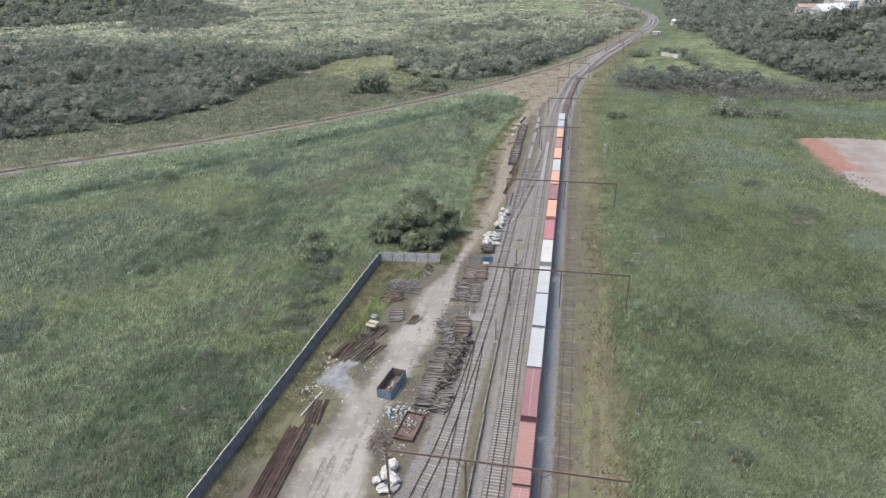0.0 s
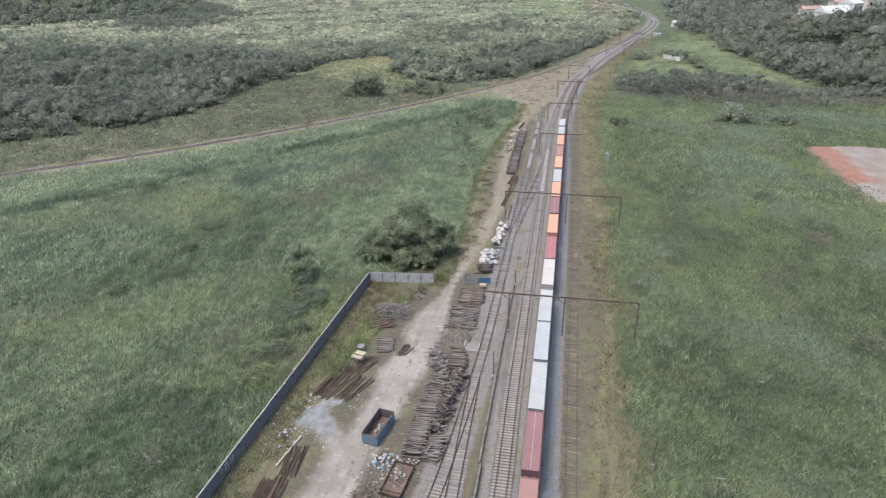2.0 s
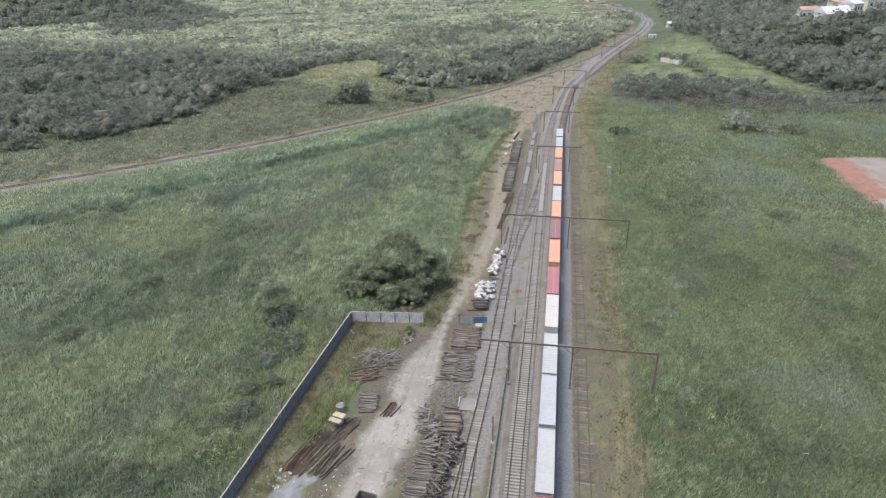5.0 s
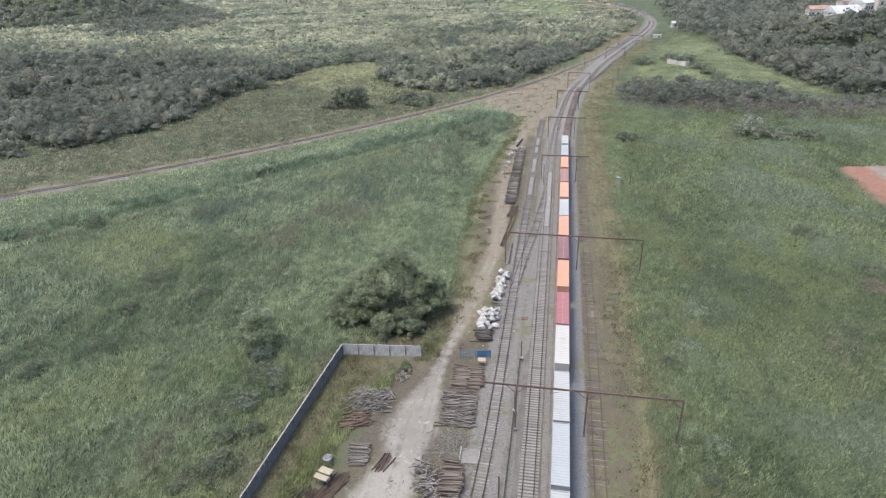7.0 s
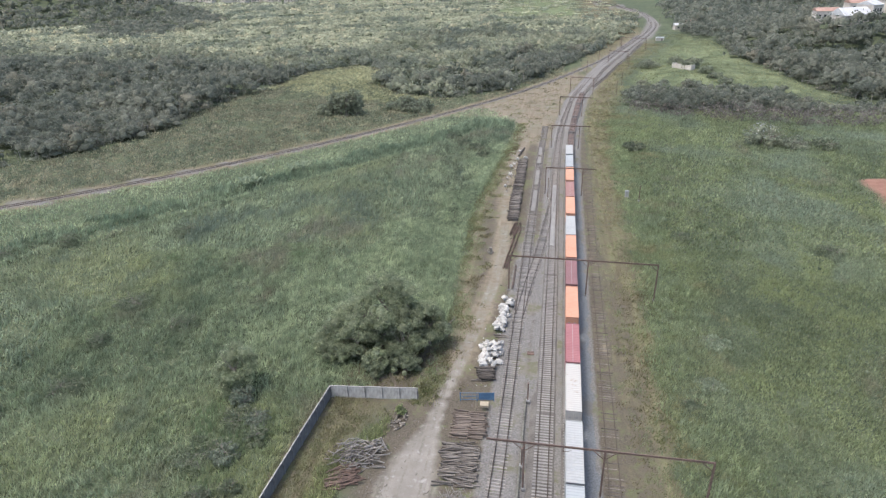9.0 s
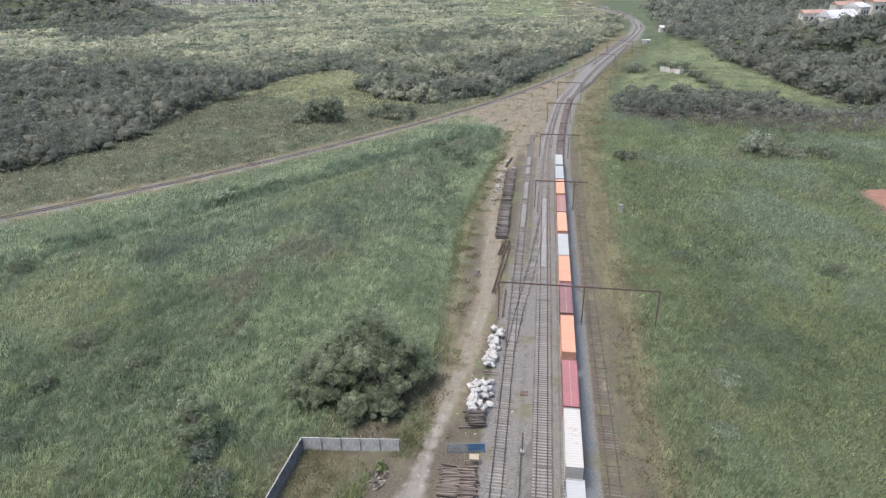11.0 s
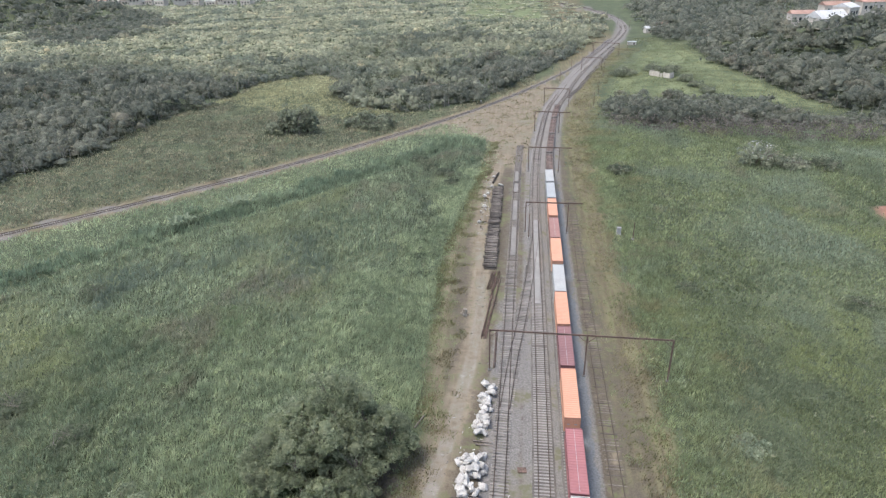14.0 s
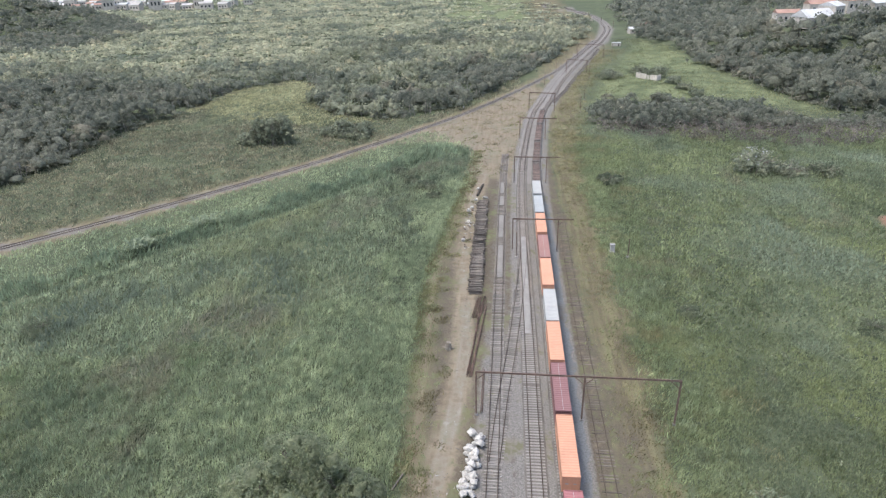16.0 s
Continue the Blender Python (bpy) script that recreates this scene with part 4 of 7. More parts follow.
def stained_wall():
    """Weathered concrete, darkened in colour for its shaded face, with pale lime drips running down from the top."""
    m = surf("shaded_wall_concrete", (0.085, 0.088, 0.094), (0.2, 0.202, 0.206), 0.25, 2.2, 0.92, stretch=(1, 1, 0.35))
    n, l = m.node_tree.nodes, m.node_tree.links
    b = n["Principled BSDF"]
    geo = n.new("ShaderNodeNewGeometry")
    squeeze = n.new("ShaderNodeVectorMath")
    squeeze.operation = "MULTIPLY"
    squeeze.inputs[1].default_value = (1.0, 1.0, 0.12)
    l.new(geo.outputs["Position"], squeeze.inputs[0])
    drips = n.new("ShaderNodeTexNoise")
    drips.inputs["Scale"].default_value, drips.inputs["Detail"].default_value = 1.7, 4
    l.new(squeeze.outputs[0], drips.inputs["Vector"])
    split = n.new("ShaderNodeSeparateXYZ")
    l.new(geo.outputs["Position"], split.inputs[0])
    high = n.new("ShaderNodeMapRange")
    high.inputs[1].default_value, high.inputs[2].default_value, high.inputs[3].default_value, high.inputs[4].default_value = 0.8, 2.3, -0.2, 0.06
    l.new(split.outputs[2], high.inputs[0])
    total = n.new("ShaderNodeMath")
    l.new(drips.outputs[0], total.inputs[0])
    l.new(high.outputs[0], total.inputs[1])
    cut = n.new("ShaderNodeMapRange")
    cut.inputs[1].default_value, cut.inputs[2].default_value, cut.inputs[4].default_value = 0.6, 0.72, 0.8
    l.new(total.outputs[0], cut.inputs[0])
    x = n.new("ShaderNodeMix")
    x.data_type = "RGBA"
    x.inputs[7].default_value = (0.38, 0.38, 0.36, 1)
    l.new(cut.outputs[0], x.inputs[0])
    l.new(b.inputs["Base Color"].links[0].from_socket, x.inputs[6])
    l.new(x.outputs[2], b.inputs["Base Color"])
    return m


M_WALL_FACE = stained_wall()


def wall_run(name, ax, ay, bx, by, height, label, face=M_CONCRETE_DARK):
    """A wall of cast concrete panels between posts, with a coping."""
    root = thing(name, label, "wall", kind="structure")
    d = Vector((bx - ax, by - ay, 0))
    n = max(2, round(d.length / 2.9))
    turn = Matrix.Translation((ax, ay, 0)) @ Matrix.Rotation(math.atan2(d.y, d.x), 4, "Z")
    step = d.length / n
    rng = random.Random(name)
    post = Build().box(0, 0, height / 2 - 0.15, 0.22, 0.24, height + 0.36, c=0.02).mesh("wall_post", M_CONCRETE_DARK)
    panel = Build().box(0, 0, height / 2 - 0.15, step - 0.2, 0.1, height + 0.2).mesh("wall_panel", face)
    cope = Build().box(0, 0, height + 0.01, step - 0.24, 0.16, 0.1).mesh("coping", M_CONCRETE)
    for i in range(n + 1):
        part("wall_post", post, None, root, at=turn @ Matrix.Translation((i * step, 0, 0)) @ Matrix.Rotation(rng.uniform(-0.02, 0.02), 4, "X"))
    for i in range(n):
        lean = Matrix.Rotation(rng.uniform(-0.015, 0.015), 4, "X")
        part("wall_panel", panel, None, root, at=turn @ Matrix.Translation(((i + 0.5) * step, 0, 0)) @ lean)
        part("coping", cope, None, root, at=turn @ Matrix.Translation(((i + 0.5) * step, 0, 0)) @ lean)
    return root


wall_run("wall_west", -43.7, -80, -37.2, 43.6, 2.3, "long grey stained concrete panel wall beside the yard, darkened for its shaded face", M_WALL_FACE)
wall_run("wall_north", -37.1, 43.7, -22.4, 45.2, 2.3, "short concrete panel wall closing the yard, coloured pale for its sunlit face", M_CONCRETE_LIT)
M_MARK = surf("faded_white_paint", (0.34, 0.34, 0.33), (0.5, 0.5, 0.49), 0.8, 5, 0.8)
writing = thing("painted_wall_marks", "faded white painted marks on the dark yard wall", "painted marks", at=pose(-40.26, -15.3, 1.25, 0, 0, 87))
for x, z, w, h in ((0.0, 0.1, 0.16, 1.2), (0.55, 0.1, 0.16, 1.2), (0.28, 0.62, 0.9, 0.16), (1.3, 0.1, 0.16, 1.2), (1.9, 0.15, 0.16, 1.1), (-0.9, 0.3, 0.14, 0.9), (-1.4, 0.45, 0.14, 0.6)):
    part("mark", Build().box(x, -0.058, z, w, 0.012, h), M_MARK, writing)
M_KERB = surf("mossy_concrete", (0.075, 0.075, 0.06), (0.19, 0.185, 0.165), 0.6, 3, 0.95)
kerb = thing("kerb_wall", "low concrete retaining wall beside the main track", "wall", kind="structure")
for i in range(30):
    part("kerb_block", Build().box(-4.55 + (0.25 if i < 12 else 0), -42 + i * 3.05, -0.25, 0.3, 3.0, 1.0, c=0.03), M_KERB, kerb)


# ---- stacks of old sleepers ----
def old_sleepers(material, thick=0.16, wide=0.21):
    return [Build().box(0, 0, 0, 2.7 * k, wide, thick, c=0.02).mesh("sleeper", material) for k in (1.0, 0.92, 1.06, 0.8)]


M_DARK_OLD = surf("dark_broken_wood", (0.04, 0.035, 0.031), (0.135, 0.12, 0.107), 1.0, 6, 0.95, rand=0.45, stretch=(1, 6, 6))
DARK_MESH = old_sleepers(M_DARK_OLD, 0.17, 0.24)
SPLIT_MESH = [Build().box(0, 0, 0, l, w, 0.1, c=0.012).mesh("split_timber", k) for l, w, k in ((1.2, 0.14, M_DUSTY), (1.8, 0.11, M_OLD), (2.3, 0.13, M_DUSTY), (0.8, 0.16, M_OLD))]
OLD_MESH, BROWN_MESH, RUSTY_MESH = old_sleepers(M_OLD), old_sleepers(M_BROWN), old_sleepers(M_RUST, 0.1, 0.25)


def sleeper_stack(label, x0, x1, y0, y1, layers, count, tidy=0.05, seed=1, turn=0.0, meshes=OLD_MESH, name="sleeper", skew=0.0, gap=0.235):
    """Sleepers laid side by side in layers, the heap growing rougher as tidy grows. They lie across, along x."""
    rng = random.Random(seed)
    cx, cy = (x0 + x1) / 2, (y0 + y1) / 2
    root = thing("sleeper_stack", label, "stack of sleepers", "stacks of old sleepers", at=pose(cx, cy, 0, 0, 0, turn))
    rows, cols = max(2, int((y1 - y0) / gap)), max(1, round((x1 - x0) / 2.8))
    made, rest = 0, Build()
    for layer in range(layers - 1, -1, -1):
        for r in range(rows):
            block = math.sin(r * 0.55 + seed) * 0.05 + math.sin(r * 0.21 + seed * 2) * 0.06
            for c in range(cols):
                if rng.random() < (0.35 if layer == layers - 1 else 0.12 if layer == layers - 2 else 0.04):
                    continue
                u = (r + 0.5) / rows - 0.5
                if abs(u) * 2 > 1 - 0.09 * layer and rng.random() < 0.7:
                    continue
                y = u * (y1 - y0 - 0.1 * layer) + rng.gauss(0, tidy)
                x = ((c + 0.5) / cols - 0.5) * (x1 - x0) + rng.gauss(0, 0.16 + tidy) + block * 2
                z = 0.09 + layer * 0.17 + rng.uniform(0, 0.03 + tidy * 0.4)
                m = Matrix.Translation((x, y, z)) @ Matrix.Rotation(skew + block + rng.gauss(0, 0.025 + tidy * 0.9), 4, "Z") @ Matrix.Rotation(rng.gauss(0, 0.015 + tidy * 0.3), 4, "Y") @ Matrix.Rotation(rng.gauss(0, 0.1), 4, "X")
                if made < count:
                    part(name, rng.choice(meshes), None, root, at=m)
                    made += 1
                else:
                    rest.box(0, 0, 0, 2.6, 0.2, 0.15, m)
    if rest.v:
        tagged(part("packed_sleeper_layer", rest, meshes[0].materials[0], root), kind="stuff")
    return root


sleeper_stack("long high stack of grey weathered wooden sleepers beside the siding", -15.7, -13.0, -8.2, 9.4, 7, 260, 0.04, 1, -2, skew=0.05)
def broken_heap(label, ax, ay, bx, by, wide, high, count, seed, mats):
    """A ridge of short broken sleepers tipped along a line, their ends pointing every way."""
    r = random.Random(seed)
    turn = math.atan2(by - ay, bx - ax)
    root = thing("broken_sleeper_heap", label, "heap of sleepers", at=Matrix.Translation((ax, ay, 0)) @ Matrix.Rotation(turn, 4, "Z"))
    long = math.hypot(bx - ax, by - ay)
    meshes = [Build().box(0, 0, 0, l, 0.2, 0.16, c=0.015).mesh("broken_sleeper", m) for l in (0.7, 1.0, 1.4, 1.8) for m in mats]
    for i in range(count):
        v = max(-1.0, min(1.0, r.gauss(0, 0.5)))
        z = 0.1 + (high * (1 - abs(v)) ** 0.8 - 0.1) * math.sqrt(r.random())
        m = Matrix.Translation((long * r.random(), v * wide / 2, z)) @ Matrix.Rotation(math.pi / 2 + r.gauss(0, 0.45), 4, "Z") @ Matrix.Rotation(r.gauss(0, 0.3), 4, "Y") @ Matrix.Rotation(r.uniform(0, 3), 4, "X")
        part("broken_sleeper", r.choice(meshes), None, root, at=m)


broken_heap("dark ridge of broken sleeper ends tipped beside the siding", -12.4, -2.0, -10.7, 13.2, 2.6, 1.9, 300, 2, (M_DARK_OLD, M_OLD))
sleeper_stack("lower stack of dark sleepers at the skip end", -12.9, -10.4, -8.0, -2.8, 5, 90, 0.1, 17, -4, skew=0.1)
sleeper_stack("square stack of brownish sleepers with a flat top", -13.6, -10.2, 13.0, 19.8, 11, 130, 0.015, 3, 3, BROWN_MESH)
sleeper_stack("loose jumble of broken sleepers leaning on the stack", -16.2, -13.8, 10.0, 19.5, 5, 150, 0.6, 4, 20, SPLIT_MESH, "split_timber")
sleeper_stack("spread pile of grey sleepers on the yard earth", -15.8, -10.8, 27.6, 36.0, 3, 150, 0.2, 5, 4)
sleeper_stack("low pile of brown sleepers beside the gate", -15.4, -10.6, 37.2, 43.2, 4, 130, 0.05, 6, 3, BROWN_MESH)
sleeper_stack("long far stack of dark wooden sleepers along the earth road", -14.3, -11.0, 122.6, 150.0, 8, 290, 0.05, 7, 0.5)
sleeper_stack("long far stack of dark sleepers continuing along the road", -14.4, -11.1, 150.3, 177.5, 7, 280, 0.06, 8, 0.5)
log = thing("dark_log", "dark charred log lying beyond the far stack", "log", at=pose(-14.0, 187.0, 0.3, 0, 0, 82))
part("log_wood", Build().rod((-5.0, 0, 0), (0, 0.15, 0.05), 0.36, 0.33, 12).rod((0, 0.15, 0.05), (5.0, 0.0, 0.1), 0.33, 0.26, 12), M_DARK_OLD, log)
sleeper_stack("tangled heap of split grey timber in the grass", -31.4, -25.2, 29.0, 34.0, 6, 290, 0.75, 11, 10, SPLIT_MESH, "split_timber", gap=0.2)
sleeper_stack("low rust brown heap of steel sleepers", -31.6, -27.4, 25.0, 28.8, 3, 60, 0.25, 12, 25, RUSTY_MESH, "steel_sleeper")
sleeper_stack("small stack of grey sleepers beside the dusty road", -28.4, -24.6, 17.4, 22.0, 4, 60, 0.06, 13, 5)
sleeper_stack("dark grey sleepers stacked below the bag heap", -13.0, -10.6, 51.4, 55.8, 7, 90, 0.07, 14, 6, DARK_MESH, gap=0.3)
sleeper_stack("pair of sleepers crossing the siding edge", -11.6, -8.8, 65.3, 66.2, 1, 3, 0.03, 16, 4)


# ---- bundles of rails ----
def rail_bundle(label, ax, ay, bx, by, width, count, seed, spread=0.0):
    """Old rails lying side by side on the ground."""
    rng = random.Random(seed)
    d = Vector((bx - ax, by - ay, 0))
    root = thing("rail_bundle", label, "stack of rails", "stacks of old rails", at=Matrix.Translation((ax, ay, 0)) @ Matrix.Rotation(math.atan2(d.y, d.x), 4, "Z"))
    for i in range(count):
        y = (i / max(1, count - 1) - 0.5) * width + rng.gauss(0, 0.03)
        a, b = rng.uniform(-0.5, 0.4), d.length + rng.uniform(-0.8, 0.4)
        z = 0.03 + (0.16 if i % 3 == 1 else 0.0)
        y2 = y + rng.gauss(0, 0.05 + spread)
        part("rail", Build().sweep([(a, y, z), ((a + b) / 2, (y + y2) / 2, z), (b, y2, z + rng.uniform(0, 0.1))], RAIL_PROFILE), M_RUST, root)


rail_bundle("long dark bundle of rusty rails along the dusty road", -32.2, -35.0, -32.8, -14.8, 3.8, 24, 21, 0.06)
rail_bundle("shorter bundle of rusty rails lying askew", -31.5, -13.9, -32.0, -8.4, 2.5, 13, 22, 0.15)
rail_bundle("fan of rusty rails lying in the grass", -33.2, 3.2, -30.6, 12.2, 3.6, 20, 23, 0.35)
rail_bundle("rusty rails lying beside the larger fan", -29.4, 3.4, -27.4, 9.4, 2.4, 10, 24, 0.35)
rail_bundle("dark rails stacked behind the small shelter", -29.2, 11.0, -27.2, 15.6, 2.4, 12, 25, 0.2)
rail_bundle("short rusty rails lying at the edge of the dusty road", -22.9, 17.0, -21.6, 20.6, 1.6, 9, 29, 0.3)
rail_bundle("long rusty rails beside the siding", -12.1, 94.2, -10.7, 117.6, 1.0, 8, 26, 0.25)
rail_bundle("dark rails laid in front of the far stack", -11.9, 113.0, -11.0, 121.5, 1.6, 9, 27, 0.3)
rail_bundle("single long rail beside the siding", -9.6, 84.8, -9.6, 96.5, 0.3, 2, 28, 0.02)
for x, y, l, turn, c in ((-33.2, -9.5, 6.6, 80, M_CONCRETE), (-20.8, 69.5, 3.2, 70, M_OLD), (-13.0, 51.6, 2.6, 12, M_OLD)):
    beam = thing("loose_beam", "loose pale beam lying on the ground", "beam", at=pose(x, y, 0.12, 0, 0, turn))
    part("beam", Build().box(0, 0, 0, l, 0.25, 0.2, c=0.02), c, beam)


# ---- skip, scrap and shelter ----
M_LINING = surf("scraped_dark_steel", (0.075, 0.066, 0.06), (0.185, 0.17, 0.155), 0.7, 4, 0.85, 0.2)


def skip(at):
    """An open-topped blue roll-off skip with side ribs, full of scrap at the bottom."""
    root = thing("skip", "open blue steel skip with a rusty inside, holding some scrap", "skip", at=at)
    L, W, H = 6.1, 2.6, 1.75
    floor_part = part("skip_floor", Build().box(0, 0, 0.2, W, L, 0.12), M_RUST, root)
    for s in (-1, 1):
        part("side_wall", Build().box(s * W / 2, 0, H / 2 + 0.1, 0.07, L, H - 0.1), M_BLUE, root)
        part("lining", Build().box(s * (W / 2 - 0.045), 0, H / 2 + 0.15, 0.015, L - 0.1, H - 0.3), M_LINING, root)
        part("end_wall", Build().box(0, s * L / 2, H / 2 + 0.1, W, 0.07, H - 0.1), M_BLUE, root)
        part("end_lining", Build().box(0, s * (L / 2 - 0.045), H / 2 + 0.15, W - 0.2, 0.015, H - 0.3), M_LINING, root)
        part("top_rim", Build().box(s * W / 2, 0, H + 0.08, 0.11, L + 0.1, 0.08), M_LINING, root)
        part("top_rim", Build().box(0, s * L / 2, H + 0.075, W - 0.12, 0.11, 0.08), M_LINING, root)
        for i in range(8):
            part("rib", Build().box(s * (W / 2 + 0.07), (i / 7 - 0.5) * (L - 0.4), H / 2 + 0.1, 0.09, 0.1, H - 0.2), M_BLUE, root)
        for i in (-0.8, 0, 0.8):
            part("rib", Build().box(i, s * (L / 2 + 0.07), H / 2 + 0.1, 0.1, 0.09, H - 0.2), M_BLUE, root)
        part("skid", Build().box(s * 0.55, 0, 0.07, 0.12, L, 0.14), M_RUST, root)
    return root


skip(pose(-21.0, -3.0, 0, 0, 0, -10))


def lumpy(r, rng, squash=0.75):
    """A lumpy soft shape, flat below."""
    bm = bmesh.new()
    bmesh.ops.create_icosphere(bm, subdivisions=2, radius=r)
    o = Vector((rng.uniform(-50, 50), rng.uniform(-50, 50), rng.uniform(-50, 50)))
    for v in bm.verts:
        v.co *= 1 + 0.35 * noise.noise(v.co * (1.3 / r) + o) + 0.18 * noise.noise(v.co * (3.5 / r) + o)
        v.co.z = max(v.co.z * squash, -0.45 * r)
    me = bpy.data.meshes.new("lump")
    bm.to_mesh(me)
    bm.free()
    return me


def sack(rng):
    """A filled cloth sack: boxy, slumped and creased."""
    bm = bmesh.new()
    bmesh.ops.create_icosphere(bm, subdivisions=3, radius=1.0)
    o = Vector((rng.uniform(-50, 50), rng.uniform(-50, 50), rng.uniform(-50, 50)))
    for v in bm.verts:
        p = Vector([math.copysign(abs(c) ** 0.62, c) for c in v.co])
        crease = 1.04 - 0.7 * abs(noise.noise(v.co * 2.6 + o)) - 0.4 * abs(noise.noise(v.co * 5.5 - o)) + 0.3 * noise.noise(v.co * 1.1 + o)
        v.co = p * 0.6 * crease
        v.co.z = max(v.co.z * 0.8, -0.36)
        if v.co.z > 0.3:
            v.co.x, v.co.y = v.co.x * 0.8, v.co.y * 0.8
    me = bpy.data.meshes.new("sack")
    bm.to_mesh(me)
    bm.free()
    me.polygons.foreach_set("use_smooth", np.ones(len(me.polygons), bool))
    return me


rng = random.Random(5)
BAGS = []
for i in range(6):
    me = sack(rng)
    me.materials.append(M_BAG)
    BAGS.append(me)


def big_bag(x, y, z, size):
    size *= 1.25 if y > 50 else 1.0
    bag = thing("bulk_bag", "white woven bulk bag, slumped in the heap", "bag", "white bulk bags", at=pose(x, y, z, rng.uniform(-40, 40), rng.uniform(-40, 40), rng.uniform(0, 360)))
    ob = part("sack", rng.choice(BAGS), None, bag)
    ob.scale = (size * rng.uniform(0.9, 1.45), size * rng.uniform(0.6, 1.05), size * rng.uniform(0.5, 0.9))
    for a in (0.8, 3.9):
        part("lifting_loop", Build().beam((0.3 * size * math.cos(a), 0.3 * size * math.sin(a), 0.25 * size), (0.42 * size * math.cos(a), 0.42 * size * math.sin(a), 0.55 * size), 0.07, 0.03), M_BAG, bag)


for i in range(34):
    u = i / 33
    big_bag(-11.0 + 0.9 * u + rng.uniform(-0.85, 0.85), 67.4 + 11.8 * u, 0.3 + (0.55 if i % 3 == 0 else 0), rng.uniform(0.8, 1.15))
for i in range(34):
    layer = 0 if i < 20 else 1 if i < 29 else 2
    w, l = (1.9, 3.2) if layer == 0 else (1.4, 2.2) if layer == 1 else (0.7, 1.2)
    big_bag(-11.6 + rng.uniform(-w, w), 59.6 + rng.uniform(-l, l), 0.32 + 0.6 * layer, rng.uniform(0.8, 1.2))
for i in range(9):
    big_bag(-11.9 + rng.uniform(-1.5, 1.4), 55.0 + rng.uniform(-1.3, 1.6), 1.3, rng.uniform(0.7, 1.0))
for i in range(16):
    big_bag(-15.9 + rng.uniform(-1.4, 1.4), -23.0 + rng.uniform(-2.5, 2.3), 0.36 + (0.65 if i > 11 else 0), rng.uniform(1.05, 1.4))
for x, y in ((-14.9, 178.5), (-12.2, 180.2), (-16.6, 170), (-16.3, 162), (-16.9, 150), (-15.8, 172.5), (-14.6, 188)):
    big_bag(x, y, 0.3, rng.uniform(0.7, 1.05))


def scrap_heap(label, x, y, rx, ry, high, count, mats, seed):
    """A heap of plates, bars and crumpled pieces on a low mound."""
    rng = random.Random(seed)
    root = thing("scrap_heap", label, "scrap heap", "heaps of scrap", at=pose(x, y, 0))
    for i in range(count):
        a, q = rng.uniform(0, 6.283), math.sqrt(rng.random())
        px, py = rx * q * math.cos(a), ry * q * math.sin(a)
        z = 0.08 + high * (1 - q) * rng.uniform(0.3, 1)
        b = Build().box(0, 0, 0, rng.uniform(0.2, 0.6), rng.uniform(0.12, 0.42), rng.uniform(0.05, 0.22), c=0.02)
        part("scrap_piece", b, rng.choice(mats), root, at=pose(px, py, z, rng.uniform(-40, 40), rng.uniform(-40, 40), rng.uniform(0, 360)))


M_PALE = surf("pale_plastic", (0.26, 0.265, 0.26), (0.46, 0.465, 0.455), 0.8, 5, 0.6, rand=0.25)
M_CYAN = surf("blue_plastic", (0.13, 0.21, 0.26), (0.22, 0.33, 0.39), 0.8, 5, 0.6, rand=0.2)
scrap_heap("heap of white and blue rubbish beside the skip", -18.0, -9.0, 2.2, 1.8, 0.5, 70, [M_PALE, M_PALE, M_CYAN, M_RUST, M_OLD], 31)
scrap_heap("broken brown rubble filling the steel tray", -15.5, -11.6, 1.3, 2.3, 0.55, 150, [M_BROWN, M_RUST, M_OLD, M_BROWN, M_RUST, M_PALE], 40)
scrap_heap("rubbish and rusty scrap beside the sleeper stack", -14.6, -8.2, 1.2, 1.0, 0.5, 40, [M_PALE, M_RUST, M_RUST, M_OLD], 32)
scrap_heap("heap of rusty scrap and broken timber", -19.0, -15.8, 1.7, 2.6, 0.7, 70, [M_RUST, M_RUST, M_OLD], 33)
scrap_heap("scrap lying inside the open skip", -20.9, -3.0, 0.95, 2.4, 0.7, 80, [M_PALE, M_DUSTY, M_OLD, M_BROWN, M_RUST], 34)
scrap_heap("scattered white rubbish by the yard wall", -34.6, -6.8, 1.9, 2.4, 0.15, 26, [M_PALE, M_PALE, M_RUST], 35)
scrap_heap("few white scraps on the yard grass", -34.0, 1.5, 2.0, 2.2, 0.1, 12, [M_PALE], 36)
scrap_heap("dark brush and timber beside the wall corner", -24.3, 40.0, 1.2, 2.6, 0.6, 50, [M_OLD, M_BARK], 38)
scrap_heap("debris along the far earth road", -16.0, 160, 1.3, 14, 0.3, 60, [M_PALE, M_OLD, M_RUST, M_OLD], 39)

def brush_heap(label, x, y, rx, ry, high, count, seed, material=M_BARK):
    """A tangle of cut branches and thin sticks."""
    r = random.Random(seed)
    root = thing("brush_heap", label, "brush heap", "heaps of cut branches", at=pose(x, y, 0))
    for i in range(count):
        a, q = r.uniform(0, 6.283), math.sqrt(r.random())
        px, py, l, t = rx * q * math.cos(a), ry * q * math.sin(a), r.uniform(0.7, 2.2), r.uniform(0, 6.283)
        z = 0.06 + high * (1 - q) * r.uniform(0.4, 1)
        part("branch", Build().rod((px - l / 2 * math.cos(t), py - l / 2 * math.sin(t), max(0.04, z + r.uniform(-0.3, 0.15))), (px + l / 2 * math.cos(t), py + l / 2 * math.sin(t), max(0.05, z + r.uniform(-0.15, 0.35))), r.uniform(0.025, 0.06), 0.015, 5), material, root)


